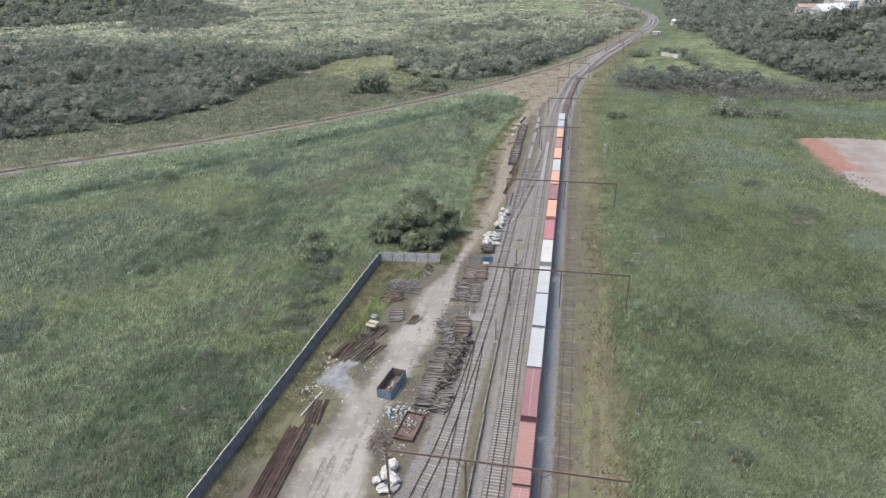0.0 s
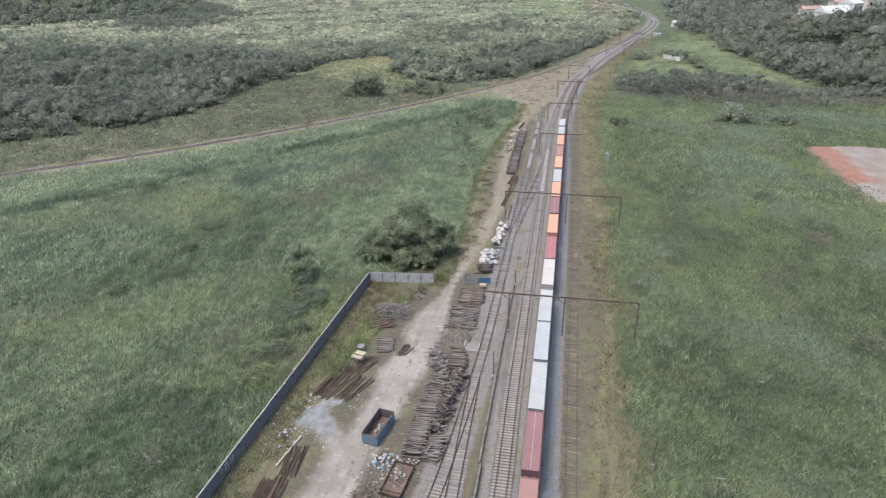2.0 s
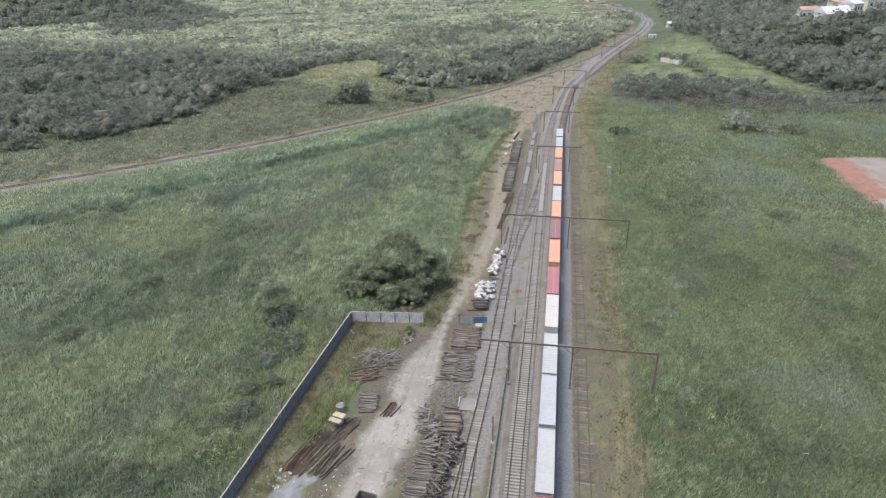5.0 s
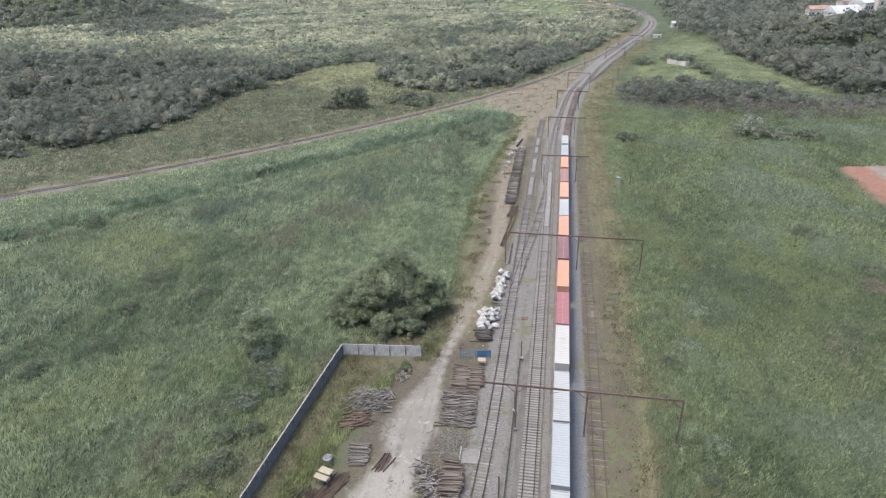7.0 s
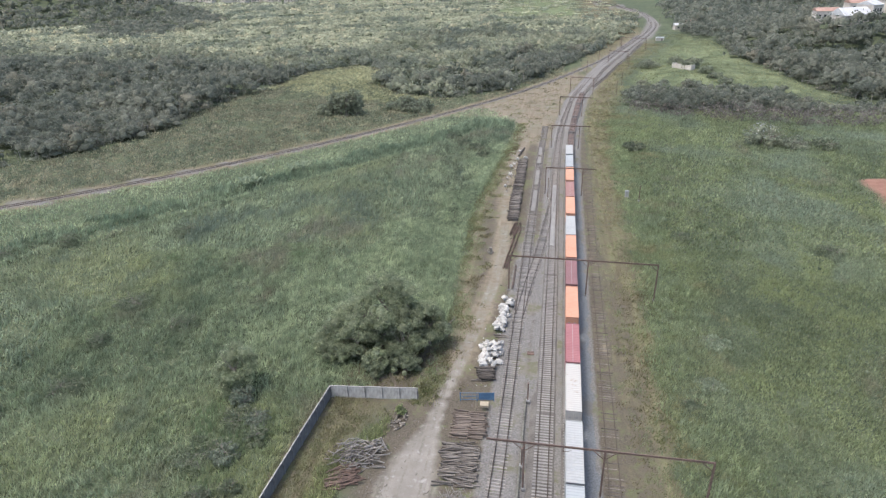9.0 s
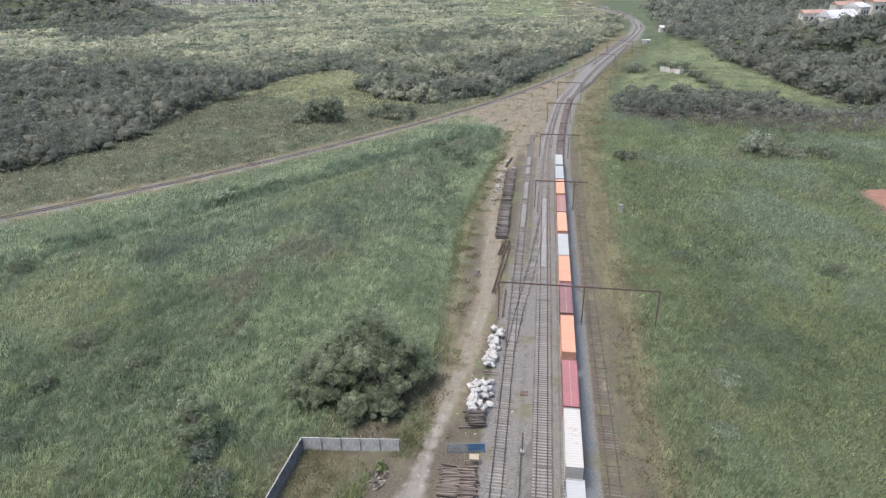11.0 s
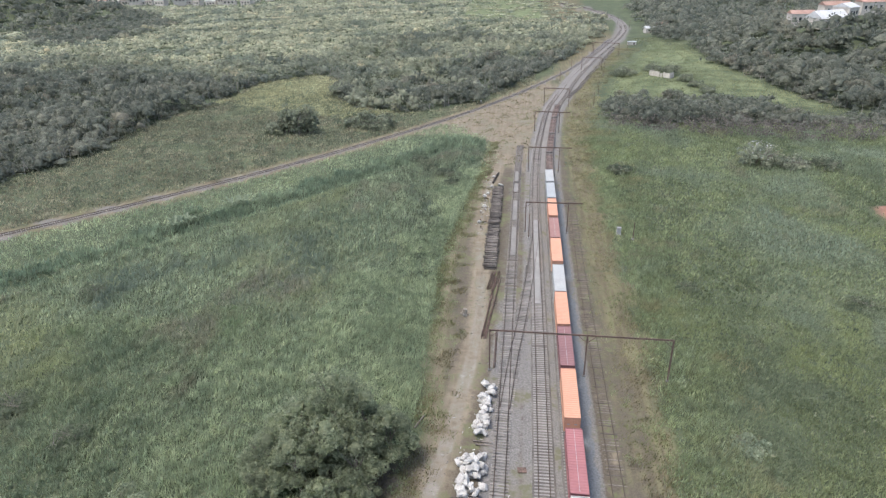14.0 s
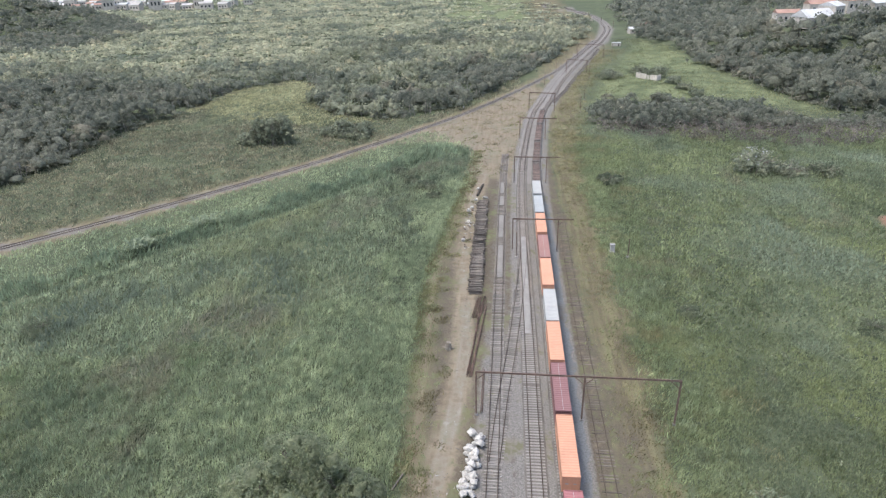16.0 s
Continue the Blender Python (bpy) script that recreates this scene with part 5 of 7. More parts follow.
M_STICK = surf("dry_sticks", (0.1, 0.085, 0.068), (0.22, 0.19, 0.155), 1, 6, 0.95)
brush_heap("tangled heap of dry cut branches beside the dusty road", -19.6, -15.6, 1.5, 2.4, 1.0, 90, 91, M_STICK)
brush_heap("grey cut branches in front of the scrap tray", -18.0, -18.6, 1.3, 1.3, 0.7, 50, 92, M_BARK)
brush_heap("dry brush lying by the wall corner", -25.0, 40.0, 1.0, 2.4, 0.6, 50, 93, M_STICK)
brush_heap("thin branches scattered behind the short wall", -27.0, 46.8, 3.0, 0.6, 0.4, 30, 94, M_BARK)
brush_heap("fine broken timber scattered along the stack", -13.2, 24.0, 2.4, 3.4, 0.35, 120, 37, M_DUSTY)
prop = thing("timber_prop", "leaning timber prop at the end of the sleeper stack", "prop", at=pose(-13.2, -6.6, 0))
for a, b in (((0.9, -0.3, 0.0), (0.9, -0.3, 1.5)), ((-0.9, 0.1, 0.1), (0.9, -0.3, 1.2)), ((0.9, -0.3, 1.35), (1.2, 0.9, 1.3))):
    part("pole", Build().rod(a, b, 0.07, 0.06, 7), M_DUSTY, prop)


def litter(name, label, spots, material, seed, size):
    """Small chips and splinters trodden into the earth, in one mesh."""
    r = random.Random(seed)
    b = Build()
    for x, y, rx, ry, count in spots:
        for i in range(count):
            px, py, s = r.gauss(x, rx), r.gauss(y, ry), size * r.uniform(0.5, 1.6)
            b.box(0, 0, 0, s * 2.2, s * 0.6, 0.06, Matrix.Translation((px, py, 0.0)) @ Matrix.Rotation(r.uniform(0, 3.14), 4, "Z") @ Matrix.Rotation(r.gauss(0, 0.15), 4, "Y"))
    tagged(part(name, b, material), label, "debris", kind="stuff")


litter("timber_debris", "dark splinters and chips of old sleepers on the earth", ((-13, 23, 2.0, 3.0, 260), (-16.5, 6, 1.2, 8, 200), (-13, 0, 1.6, 9, 150), (-27, 24, 2.5, 7, 130), (-18, -12, 2.5, 4, 160), (-29, 6, 4, 6, 120), (-11, 35, 3, 6, 120), (-9.6, 5, 0.8, 10, 120), (-12, 110, 2, 30, 160), (-20, 55, 2, 5, 50)), M_OLD, 51, 0.16)
litter("pale_litter", "scraps of pale litter scattered over the yard", ((-34, -5, 2, 4, 60), (-17, -10, 2, 3, 90), (-26, 3, 5, 9, 40), (-33, 2, 2, 3, 40), (-12, 60, 2.5, 8, 30), (-15.5, 165, 1.2, 14, 60)), M_PALE, 52, 0.13)
trailer = thing("scrap_tray", "rusty open steel tray frame filled with scrap", "tray", at=pose(-15.5, -12.2, 0, 0, 0, -6))
for s in (-1, 1):
    part("side_rail", Build().box(s * 1.5, 0, 0.45, 0.1, 6.1, 0.4), M_RUST, trailer)
    part("end_rail", Build().box(0, s * 3.0, 0.45, 3.0, 0.1, 0.4), M_RUST, trailer)
for a in (-2.3,):
    part("cross_bar", Build().box(0, a, 0.35, 2.9, 0.1, 0.1), M_RUST, trailer)
part("tray_floor", Build().box(0, 0, 0.18, 2.9, 5.9, 0.08), M_RUST, trailer)

shelter = thing("small_shelter", "small wooden shelter with a weathered flat roof beside the grass", "shelter", at=pose(-29.8, 14.0, 0, 0, 0, -14))
M_CREAM = surf("cream_sheet", (0.26, 0.225, 0.165), (0.4, 0.355, 0.265), 0.7, 4, 0.8)
for x in (-0.85, 0.85):
    for y in (-0.65, 0.65):
        part("leg", Build().box(x, y, 0.75, 0.09, 0.09, 1.5), M_OLD, shelter)
part("roof", Build().box(0, 0.55, 1.56, 2.0, 1.1, 0.08, c=0.015), M_CREAM, shelter)
part("roof", Build().box(0, -0.65, 1.46, 2.1, 0.9, 0.08, c=0.015), M_CREAM, shelter)
part("bench", Build().box(0, 0, 0.6, 1.7, 1.0, 0.07), M_OLD, shelter)
tank = thing("water_tank", "round grey plastic tank beside the shelter", "tank", at=pose(-30.6, 17.6, 0))
part("tank_body", Build().rod((0, 0, 0), (0, 0, 0.9), 0.65, 0.72, 16), M_CONCRETE_DARK, tank)
part("lid", Build().rod((0, 0, 0.9), (0, 0, 1.02), 0.5, 0.3, 16), M_CONCRETE_DARK, tank)

M_INFILL = surf("dusty_concrete_infill", (0.15, 0.145, 0.135), (0.225, 0.218, 0.205), 0.15, 2, 0.95)
pad = thing("concrete_pad", "broken pale concrete slab with an upturned edge", "slab", at=pose(-10.1, 22.0, 0, 0, 0, 3))
part("slab", Build().box(0, 0, 0.02, 3.0, 3.0, 0.1, c=0.02), M_INFILL, pad)
for s, l in ((-1, 3.0), (1, 1.6)):
    part("curb", Build().box(s * 1.4, 0, 0.25, 0.16, l, 0.3), M_CONCRETE, pad)
M_SLAB = surf("worn_slab", (0.18, 0.178, 0.172), (0.27, 0.268, 0.26), 0.3, 4, 0.95)
slab = thing("concrete_walkway", "pale concrete infill between the rails of the main track", "walkway", at=pose(-1.45, 130.2, 0))
for i in range(30):
    part("slab", Build().box(0.0, (i - 14.5) * 1.5, 0.14, 1.2, 1.47, 0.12), M_SLAB, slab)

siding_slab = thing("concrete_infill", "pale concrete slabs between the rails of the siding", "walkway", at=pose(-7.25, 0, 0))
for i in range(26):
    if i not in (7, 8, 15, 16, 17, 21):
        part("slab", Build().box(0.0, 131.5 + i * 2.45, 0.1, 1.25, 2.42, 0.12), M_INFILL, siding_slab)

M_GATE = surf("bright_blue_paint", (0.07, 0.14, 0.24), (0.14, 0.25, 0.38), 0.7, 5, 0.6, 0.1)
gate = thing("yard_gate", "blue steel mesh gate standing open by the road", "gate", at=pose(-12.5, 46.2, 0, 0, 0, 8))
for x in (-2.8, 0, 2.8):
    part("gate_post", Build().box(x, 0, 0.9, 0.12, 0.12, 1.8), M_GATE, gate)
for z in (0.3, 1.0, 1.7):
    part("gate_rail", Build().box(0, 0.02, z, 5.6, 0.06, 0.07), M_GATE, gate)
for i in range(26):
    part("bar", Build().box(-2.7 + i * 0.216, 0, 1.0, 0.03 if i < 14 else 0.12, 0.03, 1.5), M_GATE, gate)
part("panel", Build().box(1.5, 0.06, 1.05, 2.5, 0.04, 1.3), M_GATE, gate, "blue sheet steel panel")
crate = thing("wooden_frame", "pale wooden frame in front of the gate", "frame", at=pose(-11.4, 44.4, 0, 0, 0, 5))
for x in (-1.1, 1.1):
    for y in (-0.5, 0.5):
        part("leg", Build().box(x, y, 0.55, 0.09, 0.09, 1.1), M_CREAM, crate)
part("board", Build().box(0.3, 0, 1.1, 1.4, 1.1, 0.06), M_CREAM, crate)
part("rail", Build().box(0, -0.5, 0.8, 2.2, 0.06, 0.1), M_CREAM, crate)

box = thing("relay_cabinet", "pale grey trackside cabinet on a concrete base", "cabinet", at=pose(19.9, 144.6, 0))
part("cabinet_body", Build().box(0, 0, 1.15, 1.0, 0.8, 1.7, c=0.03), M_PALE, box)
part("base", Build().box(0, 0, 0.15, 1.3, 1.1, 0.3, c=0.03), M_CONCRETE, box)
part("cap", Build().box(0, 0, 2.05, 1.15, 0.95, 0.1, c=0.02), M_PALE, box)
part("door", Build().box(0, -0.42, 1.15, 0.85, 0.03, 1.4), M_PALE, box)
mast(23.2, 142.0, 4.6, "slim rusty steel post beside the trackside cabinet")
hatch = thing("steel_hatch", "rust brown steel cover lying between the tracks", "cover", at=pose(-4.4, 61.0, 0, 0, 0, 4))
part("plate", Build().box(0, 0, 0.06, 1.3, 1.0, 0.12, c=0.02), M_RUST, hatch)
stump = thing("uprooted_stump", "weathered grey tree stump lying by the road", "stump", at=pose(-16.6, 102, 0))
st = Build().rod((0, 0, 0), (0.2, 0.1, 1.5), 0.6, 0.45, 10)
for i in range(7):
    a = i * 0.9
    st.rod((0.1, 0, 0.5), (1.2 * math.cos(a), 1.2 * math.sin(a), 0.2 + 0.25 * (i % 3)), 0.16, 0.05, 6)
part("stump_wood", st, M_BARK, stump)


for x, y, h, arm in ((27.9, -7.2, 3.4, 1.2), (37.0, 5.5, 4.2, 0.0), (38.0, 14.0, 4.4, 0.8)):
    pole = thing("field_post", "thin old steel post standing in the weeds", "post", "old posts in the field", at=pose(x, y, 0, 0, 2, 0))
    part("pole", Build().box(0, 0, h / 2, 0.1, 0.1, h), M_POST, pole)
    if arm:
        part("arm", Build().box(0, 0, h, arm, 0.12, 0.08), M_PALE, pole)
pole = thing("field_post", "thin steel post on a white footing", "post", "old posts in the field", at=pose(20.2, -3.0, 0))
part("pole", Build().box(0, 0, 2.2, 0.1, 0.1, 4.4), M_POST, pole)
part("footing", Build().box(0, 0, 0.15, 0.5, 0.5, 0.4), M_PALE, pole)


# ---- far buildings ----
M_WALL = surf("plaster", (0.4, 0.37, 0.33), (0.62, 0.58, 0.52), 0.3, 2, 0.9)
M_TILE = surf("clay_roof", (0.25, 0.16, 0.13), (0.38, 0.26, 0.215), 0.3, 2, 0.9)
M_ROOF = surf("light_metal_roof", (0.38, 0.395, 0.4), (0.55, 0.56, 0.57), 0.3, 2, 0.5)
M_GREY_ROOF = surf("grey_roof", (0.3, 0.3, 0.3), (0.45, 0.44, 0.43), 0.3, 2, 0.8)
M_GLASS = surf("dark_pane", (0.02, 0.025, 0.03), (0.05, 0.06, 0.07), 1, 4, 0.1)


def house(x, y, w, d, h, rise, label, roof=M_TILE, turn=0.0, holes=3):
    """A house with walls, a gabled roof, windows and a door."""
    root = thing("house", label, "house", "houses beyond the woods", at=pose(x, y, float(hill(x, y)), 0, 0, turn))
    part("wall", Build().box(0, 0, h / 2 - 0.5, w, d, h + 1), M_WALL, root)
    r = Build()
    a, b = w / 2 + 0.4, d / 2 + 0.4
    r.v = [(-a, -b, h), (a, -b, h), (a, b, h), (-a, b, h), (-a, 0, h + rise), (a, 0, h + rise)]
    r.f = [(0, 1, 5, 4), (2, 3, 4, 5), (1, 2, 5), (3, 0, 4), (3, 2, 1, 0)]
    part("roof", r, roof, root)
    for i in range(holes):
        part("window", Build().box((i + 0.5 - holes / 2) * w / (holes + 0.5), -d / 2 - 0.02, h * 0.55, w / holes * 0.4, 0.1, h * 0.3), M_GLASS, root)
    part("door", Build().box(w * 0.42, -d / 2 - 0.02, 1.05, 1.0, 0.1, 2.1), M_OLD, root)


ruin = thing("low_building", "long low cream building without a roof on the meadow", "building", at=pose(66.4, 343, float(hill(66.4, 343)), 0, 0, -47))
for i in range(6):
    part("wall", Build().box(-5.4 + i * 2.2, 0, 1.2 - (0.5 if i == 3 else 0), 2.1 if i != 3 else 1.2, 0.3, 2.6), M_WALL, ruin)
for i in (0, 5):
    part("end_wall", Build().box(-6.3 if i == 0 else 6.4, 1.8, 1.2, 0.3, 3.4, 2.8), M_WALL, ruin)
cabin = thing("trackside_cabin", "small white cabin beside the far tracks", "cabin", at=pose(75.5, 500, 0))
part("wall", Build().box(0, 0, 1.2, 6.0, 4.0, 2.4), M_WALL, cabin)
part("roof", Build().box(0, 0, 2.5, 6.6, 4.6, 0.25), M_ROOF, cabin)
part("door", Build().box(1.5, -2.02, 1.0, 1.0, 0.08, 2.0), M_OLD, cabin)
for x, y, w, d, h, k, t in ((104, 575, 14, 7, 4, M_ROOF, 10), (116, 600, 10, 7, 4, M_TILE, 0)):
    house(x, y, w, d, h, 1.5, "small pale house beside the far bend of the railway", k, t)
house(189, 446, 21, 14, 5.5, 4.5, "large building with a bright metal roof behind the woods", M_ROOF, 20, 5)
house(203, 455, 10, 12, 7.5, 2.5, "bright metal roofed wing of the large building", M_ROOF, 35, 3)
for i, (x, y, w) in enumerate(((182, 470, 15), (206, 478, 18), (226, 474, 16), (246, 480, 18), (268, 476, 15))):
    house(x, y, w, 9, 7.5, 2.2, "house with a clay roof behind the woods", M_ROOF if i == 3 else M_TILE, 6 * (i % 4), 4)
house_rng = random.Random(8)
for i in range(46):
    x = -860 + i * 9.5 + house_rng.uniform(-5, 5)
    back = 0 if i % 3 else 55
    tall = house_rng.uniform(7, 11) + (8 if i % 9 == 4 else 0)
    house(x, np.interp(x, [-860, -710, -590, -500, -420], [1120, 1035, 1000, 975, 985]) + back + house_rng.uniform(-8, 30), house_rng.uniform(12, 22), house_rng.uniform(8, 11), tall, 2.5, "pale house of the distant settlement", house_rng.choice((M_TILE, M_ROOF, M_GREY_ROOF, M_GREY_ROOF)), house_rng.uniform(-30, 30), 3)


# ---- pampas grass in the near field ----
M_PLUME = leafy("pampas_plumes", (0.3, 0.27, 0.2), (0.48, 0.44, 0.36), 1, 5)
plume_rng = random.Random(31)
for x, y, many in ((27.4, -8.2, 4), (29.5, -7.6, 5), (33.1, -12.1, 4), (33.3, -13.8, 5), (31.5, -13.5, 3)):
    tuft = thing("pampas_grass", "tuft of pampas grass with pale feathery plumes", "grass tuft", "pampas tufts in the field", at=pose(x, y, float(hill(x, y))))
    for i in range(many):
        a, q = plume_rng.uniform(0, 6.28), plume_rng.uniform(0.05, 0.5)
        bx, by, h = q * math.cos(a), q * math.sin(a), plume_rng.uniform(1.5, 2.3)
        stalk = part("stalk", Build().rod((bx, by, -0.1), (bx * 1.5, by * 1.5, h), 0.02, 0.012, 5), M_STRAW, tuft)
        part("plume", Build().rod((bx * 1.5, by * 1.5, h - 0.1), (bx * 1.65, by * 1.65, h + 0.35), 0.05, 0.11, 6).rod((bx * 1.65, by * 1.65, h + 0.35), (bx * 1.9, by * 1.9, h + 0.85), 0.11, 0.01, 6), M_PLUME, stalk)


# ---- marker beside the branch line ----
marker = thing("marker_post", "short post with a white top beside the branch line", "post", at=pose(-26.1, 291.3, 0))
part("post", Build().box(0, 0, 1.1, 0.16, 0.16, 2.4), M_POST, marker)
part("head", Build().box(0, 0, 2.5, 0.5, 0.3, 0.8, c=0.04), M_ROOF, marker, "white painted top")


# ---- trees and bushes ----
def leaf_cards(centres, normals, size, rng_np, flat=0.38):
    """Small four-cornered leaf sprays, turned roughly to the given normals."""
    n = len(centres)
    nr = normals + rng_np.normal(0, flat, (n, 3))
    nr /= np.linalg.norm(nr, axis=1)[:, None] + 1e-9
    ref = rng_np.normal(0, 1, (n, 3))
    u = np.cross(nr, ref)
    u /= np.linalg.norm(u, axis=1)[:, None] + 1e-9
    v = np.cross(nr, u)
    s = (np.asarray(size) * rng_np.uniform(0.6, 1.3, n))[:, None]
    k = rng_np.uniform(0.5, 1.0, (n, 1))
    c = np.stack([centres - u * s, centres - v * s * 0.6 * k, centres + u * s, centres + v * s * k], 1)
    return c


def dome(rings, segs):
    """Corners and triangles of a rounded half ball, open below."""
    pts = [(0.0, 0.0, 1.0)]
    for i in range(1, rings + 1):
        a = 1.75 * i / rings
        pts += [(math.sin(a) * math.cos(6.283 * (j + 0.5 * (i % 2)) / segs), math.sin(a) * math.sin(6.283 * (j + 0.5 * (i % 2)) / segs), math.cos(a)) for j in range(segs)]
    tris = [(0, 1 + j, 1 + (j + 1) % segs) for j in range(segs)]
    for i in range(rings - 1):
        p, q = 1 + i * segs, 1 + (i + 1) * segs
        for j in range(segs):
            k = (j + 1) % segs
            tris += [(p + j, q + j, q + k), (p + j, q + k, p + k)]
    return np.array(pts), np.array(tris)


def crowns(name, places, lobes, grain, cards, size, g, material, core=0.6):
    """Tree crowns, each of several uneven leafy lobes set about with sprays of leaves: one mesh. Places: x, y, z, radius, height, tint."""
    base, tris = dome(*grain)
    P = np.array(places, float)
    n, m = len(P), len(base)
    verts, faces, tint, off = [], [], [], 0
    quads, qtint = [], []
    for i in range(lobes):
        a = g.uniform(0, 6.283, n)
        q = np.zeros(n) if i == 0 else g.uniform(0.45, 0.85, n)
        r = P[:, 3] * (g.uniform(0.62, 0.8, n) if i == 0 else g.uniform(0.36, 0.6, n))
        if lobes == 1:
            r = P[:, 3] * g.uniform(0.8, 1.05, n)
        c = np.stack([P[:, 0] + P[:, 3] * q * np.cos(a), P[:, 1] + P[:, 3] * q * np.sin(a), np.zeros(n)], -1)
        top = P[:, 4] * (g.uniform(0.85, 1.05, n) if i == 0 else g.uniform(0.38, 0.9, n))
        up = np.minimum(r * 0.9, top * 0.6)
        c[:, 2] = P[:, 2] + top - up
        lump = core * (1 + g.normal(0, 0.2, (n, m, 1)))
        v = c[:, None, :] + base[None] * lump * np.stack([r, r, up], -1)[:, None, :]
        if core:
            verts.append(v.reshape(-1, 3))
            faces.append((tris[None] + (np.arange(n) * m)[:, None, None]).reshape(-1, 3) + off)
            off += n * m
            tint.append(np.repeat(P[:, 5], m))
        k = max(1, cards // lobes)
        d = g.normal(0, 1, (n * k, 3))
        d[:, 2] = np.abs(d[:, 2]) - 0.3
        d /= np.linalg.norm(d, axis=1)[:, None]
        p = np.repeat(c, k, 0) + d * np.repeat(np.stack([r, r, up], -1), k, 0) * g.uniform(0.76, 1.12, (n * k, 1))
        quads.append(leaf_cards(p, d, size, g, 0.5))
        qtint.append(np.repeat(np.repeat(P[:, 5], k), 4))
    quads = np.concatenate(quads).reshape(-1, 3)
    V = np.concatenate(verts + [quads])
    T = np.concatenate(faces) if core else np.zeros((0, 3), int)
    Q = np.arange(len(quads)).reshape(-1, 4) + off
    me = bpy.data.meshes.new(name)
    me.vertices.add(len(V))
    me.vertices.foreach_set("co", V.astype(np.float32).ravel())
    loops = np.concatenate([T.ravel(), Q.ravel()]).astype(np.int32)
    me.loops.add(len(loops))
    me.loops.foreach_set("vertex_index", loops)
    starts = np.concatenate([np.arange(len(T)) * 3, len(T) * 3 + np.arange(len(Q)) * 4]).astype(np.int32)
    me.polygons.add(len(starts))
    me.polygons.foreach_set("loop_start", starts)
    me.polygons.foreach_set("use_smooth", np.r_[np.ones(len(T), bool), np.zeros(len(Q), bool)])
    me.update(calc_edges=True)
    me.attributes.new("tint", "FLOAT", "POINT").data.foreach_set("value", np.concatenate(tint + qtint).astype(np.float32))
    me.materials.append(material)
    return me


def tree(x, y, radius, height, label, material=M_LEAF, count=2500, size=0.3, seed=1, name="tree", fine=False):
    """A tree: tapered trunk, limbs and a crown of many sprays of leaves."""
    g, r = np.random.default_rng(seed), random.Random(seed)
    z0 = float(hill(x, y))
    root = thing(name, label, "tree" if name == "tree" else "bush", at=pose(x, y, z0))
    trunk = Build()
    stems = 1 if height > 5 and radius < 5 else 4
    for s in range(stems):
        ox, oy = (0, 0) if stems == 1 else (r.uniform(-0.4, 0.4) * radius, r.uniform(-0.4, 0.4) * radius)
        trunk.rod((ox, oy, -0.3), (ox * 1.1, oy * 1.1, height * 0.45), 0.035 * height, 0.02 * height, 8)
        for i in range(5):
            a = r.uniform(0, 6.28)
            trunk.rod((ox * 1.05, oy * 1.05, height * r.uniform(0.2, 0.45)), (ox + radius * 0.6 * math.cos(a), oy + radius * 0.6 * math.sin(a), height * r.uniform(0.55, 0.8)), 0.013 * height, 0.005 * height, 6)
    part("trunk", trunk, M_BARK, root)
    if fine:
        spread = [(0, 0, 0, radius * 0.72, height, r.random() * 0.85)]
        spread += [(radius * 0.62 * math.cos(a + seed), radius * 0.62 * math.sin(a + seed), 0, radius * r.uniform(0.38, 0.52), height * r.uniform(0.5, 0.88), r.random() * 0.85) for a in (0, 0.9, 1.9, 2.9, 3.9, 5.1)]
        part("crown", crowns("crown", spread, 5, (3, 7), count, size, g, material, 0.48), material, root)
    elif y > 150:
        spread = [(0, 0, 0, radius * 0.75, height, 0.5)] + [(radius * 0.6 * math.cos(a + 0.4), radius * 0.6 * math.sin(a + 0.4), 0, radius * 0.5, height * r.uniform(0.55, 0.85), r.random() * 0.8) for a in (0, 1.3, 2.5, 3.8, 5.0)]
        part("crown", crowns("crown", spread, 4, (2, 6), 200, 0.42, g, material, 0.45 if name == "tree" else 0), material, root)
    else:
        spread = [(0, 0, -0.15, radius * 0.62, height * 1.15, 0.5)] + [(radius * r.uniform(0.4, 0.7) * math.cos(a + seed), radius * r.uniform(0.4, 0.7) * math.sin(a + seed), -0.15, radius * r.uniform(0.3, 0.5), height * r.uniform(0.45, 0.9), r.random() * 0.8) for a in (0, 0.8, 1.7, 2.6, 3.4, 4.3, 5.3)]
        part("crown", crowns("crown", spread, 4, (2, 5), count // 4, size * 0.68, g, material, 0), material, root)
    return root


for i, (x, y, r, h, label) in enumerate(((-40.6, 57.6, 4.2, 7.6, "spreading dark tree at the edge of the group by the wall"), (-37.4, 61.2, 4.6, 11.4, "dark leafy tree in the group by the wall"), (-32.0, 63.6, 4.8, 15.2, "tallest dark tree of the group by the road"),
                                          (-27.0, 62.6, 4.4, 12.6, "dense rounded tree at the edge of the earth road"), (-23.6, 61.2, 3.7, 9.0, "paler tree with thin trunks beside the earth road"), (-36.0, 55.2, 4.0, 9.0, "dark tree in front of the group"), (-31.6, 57.2, 3.6, 11.2, "narrow dark tree in the middle of the group"),
                                          (-27.4, 56.4, 4.0, 9.4, "dense leafy tree in front of the group"), (-31.4, 51.8, 2.8, 4.6, "low bushy tree in front of the group by the wall"), (-26.4, 52.8, 2.7, 4.4, "small tree with lighter leaves beside the road"), (-40.0, 53.6, 2.6, 4.4, "low tree in front of the group by the wall"))):
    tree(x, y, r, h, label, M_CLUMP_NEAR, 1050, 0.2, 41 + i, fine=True)
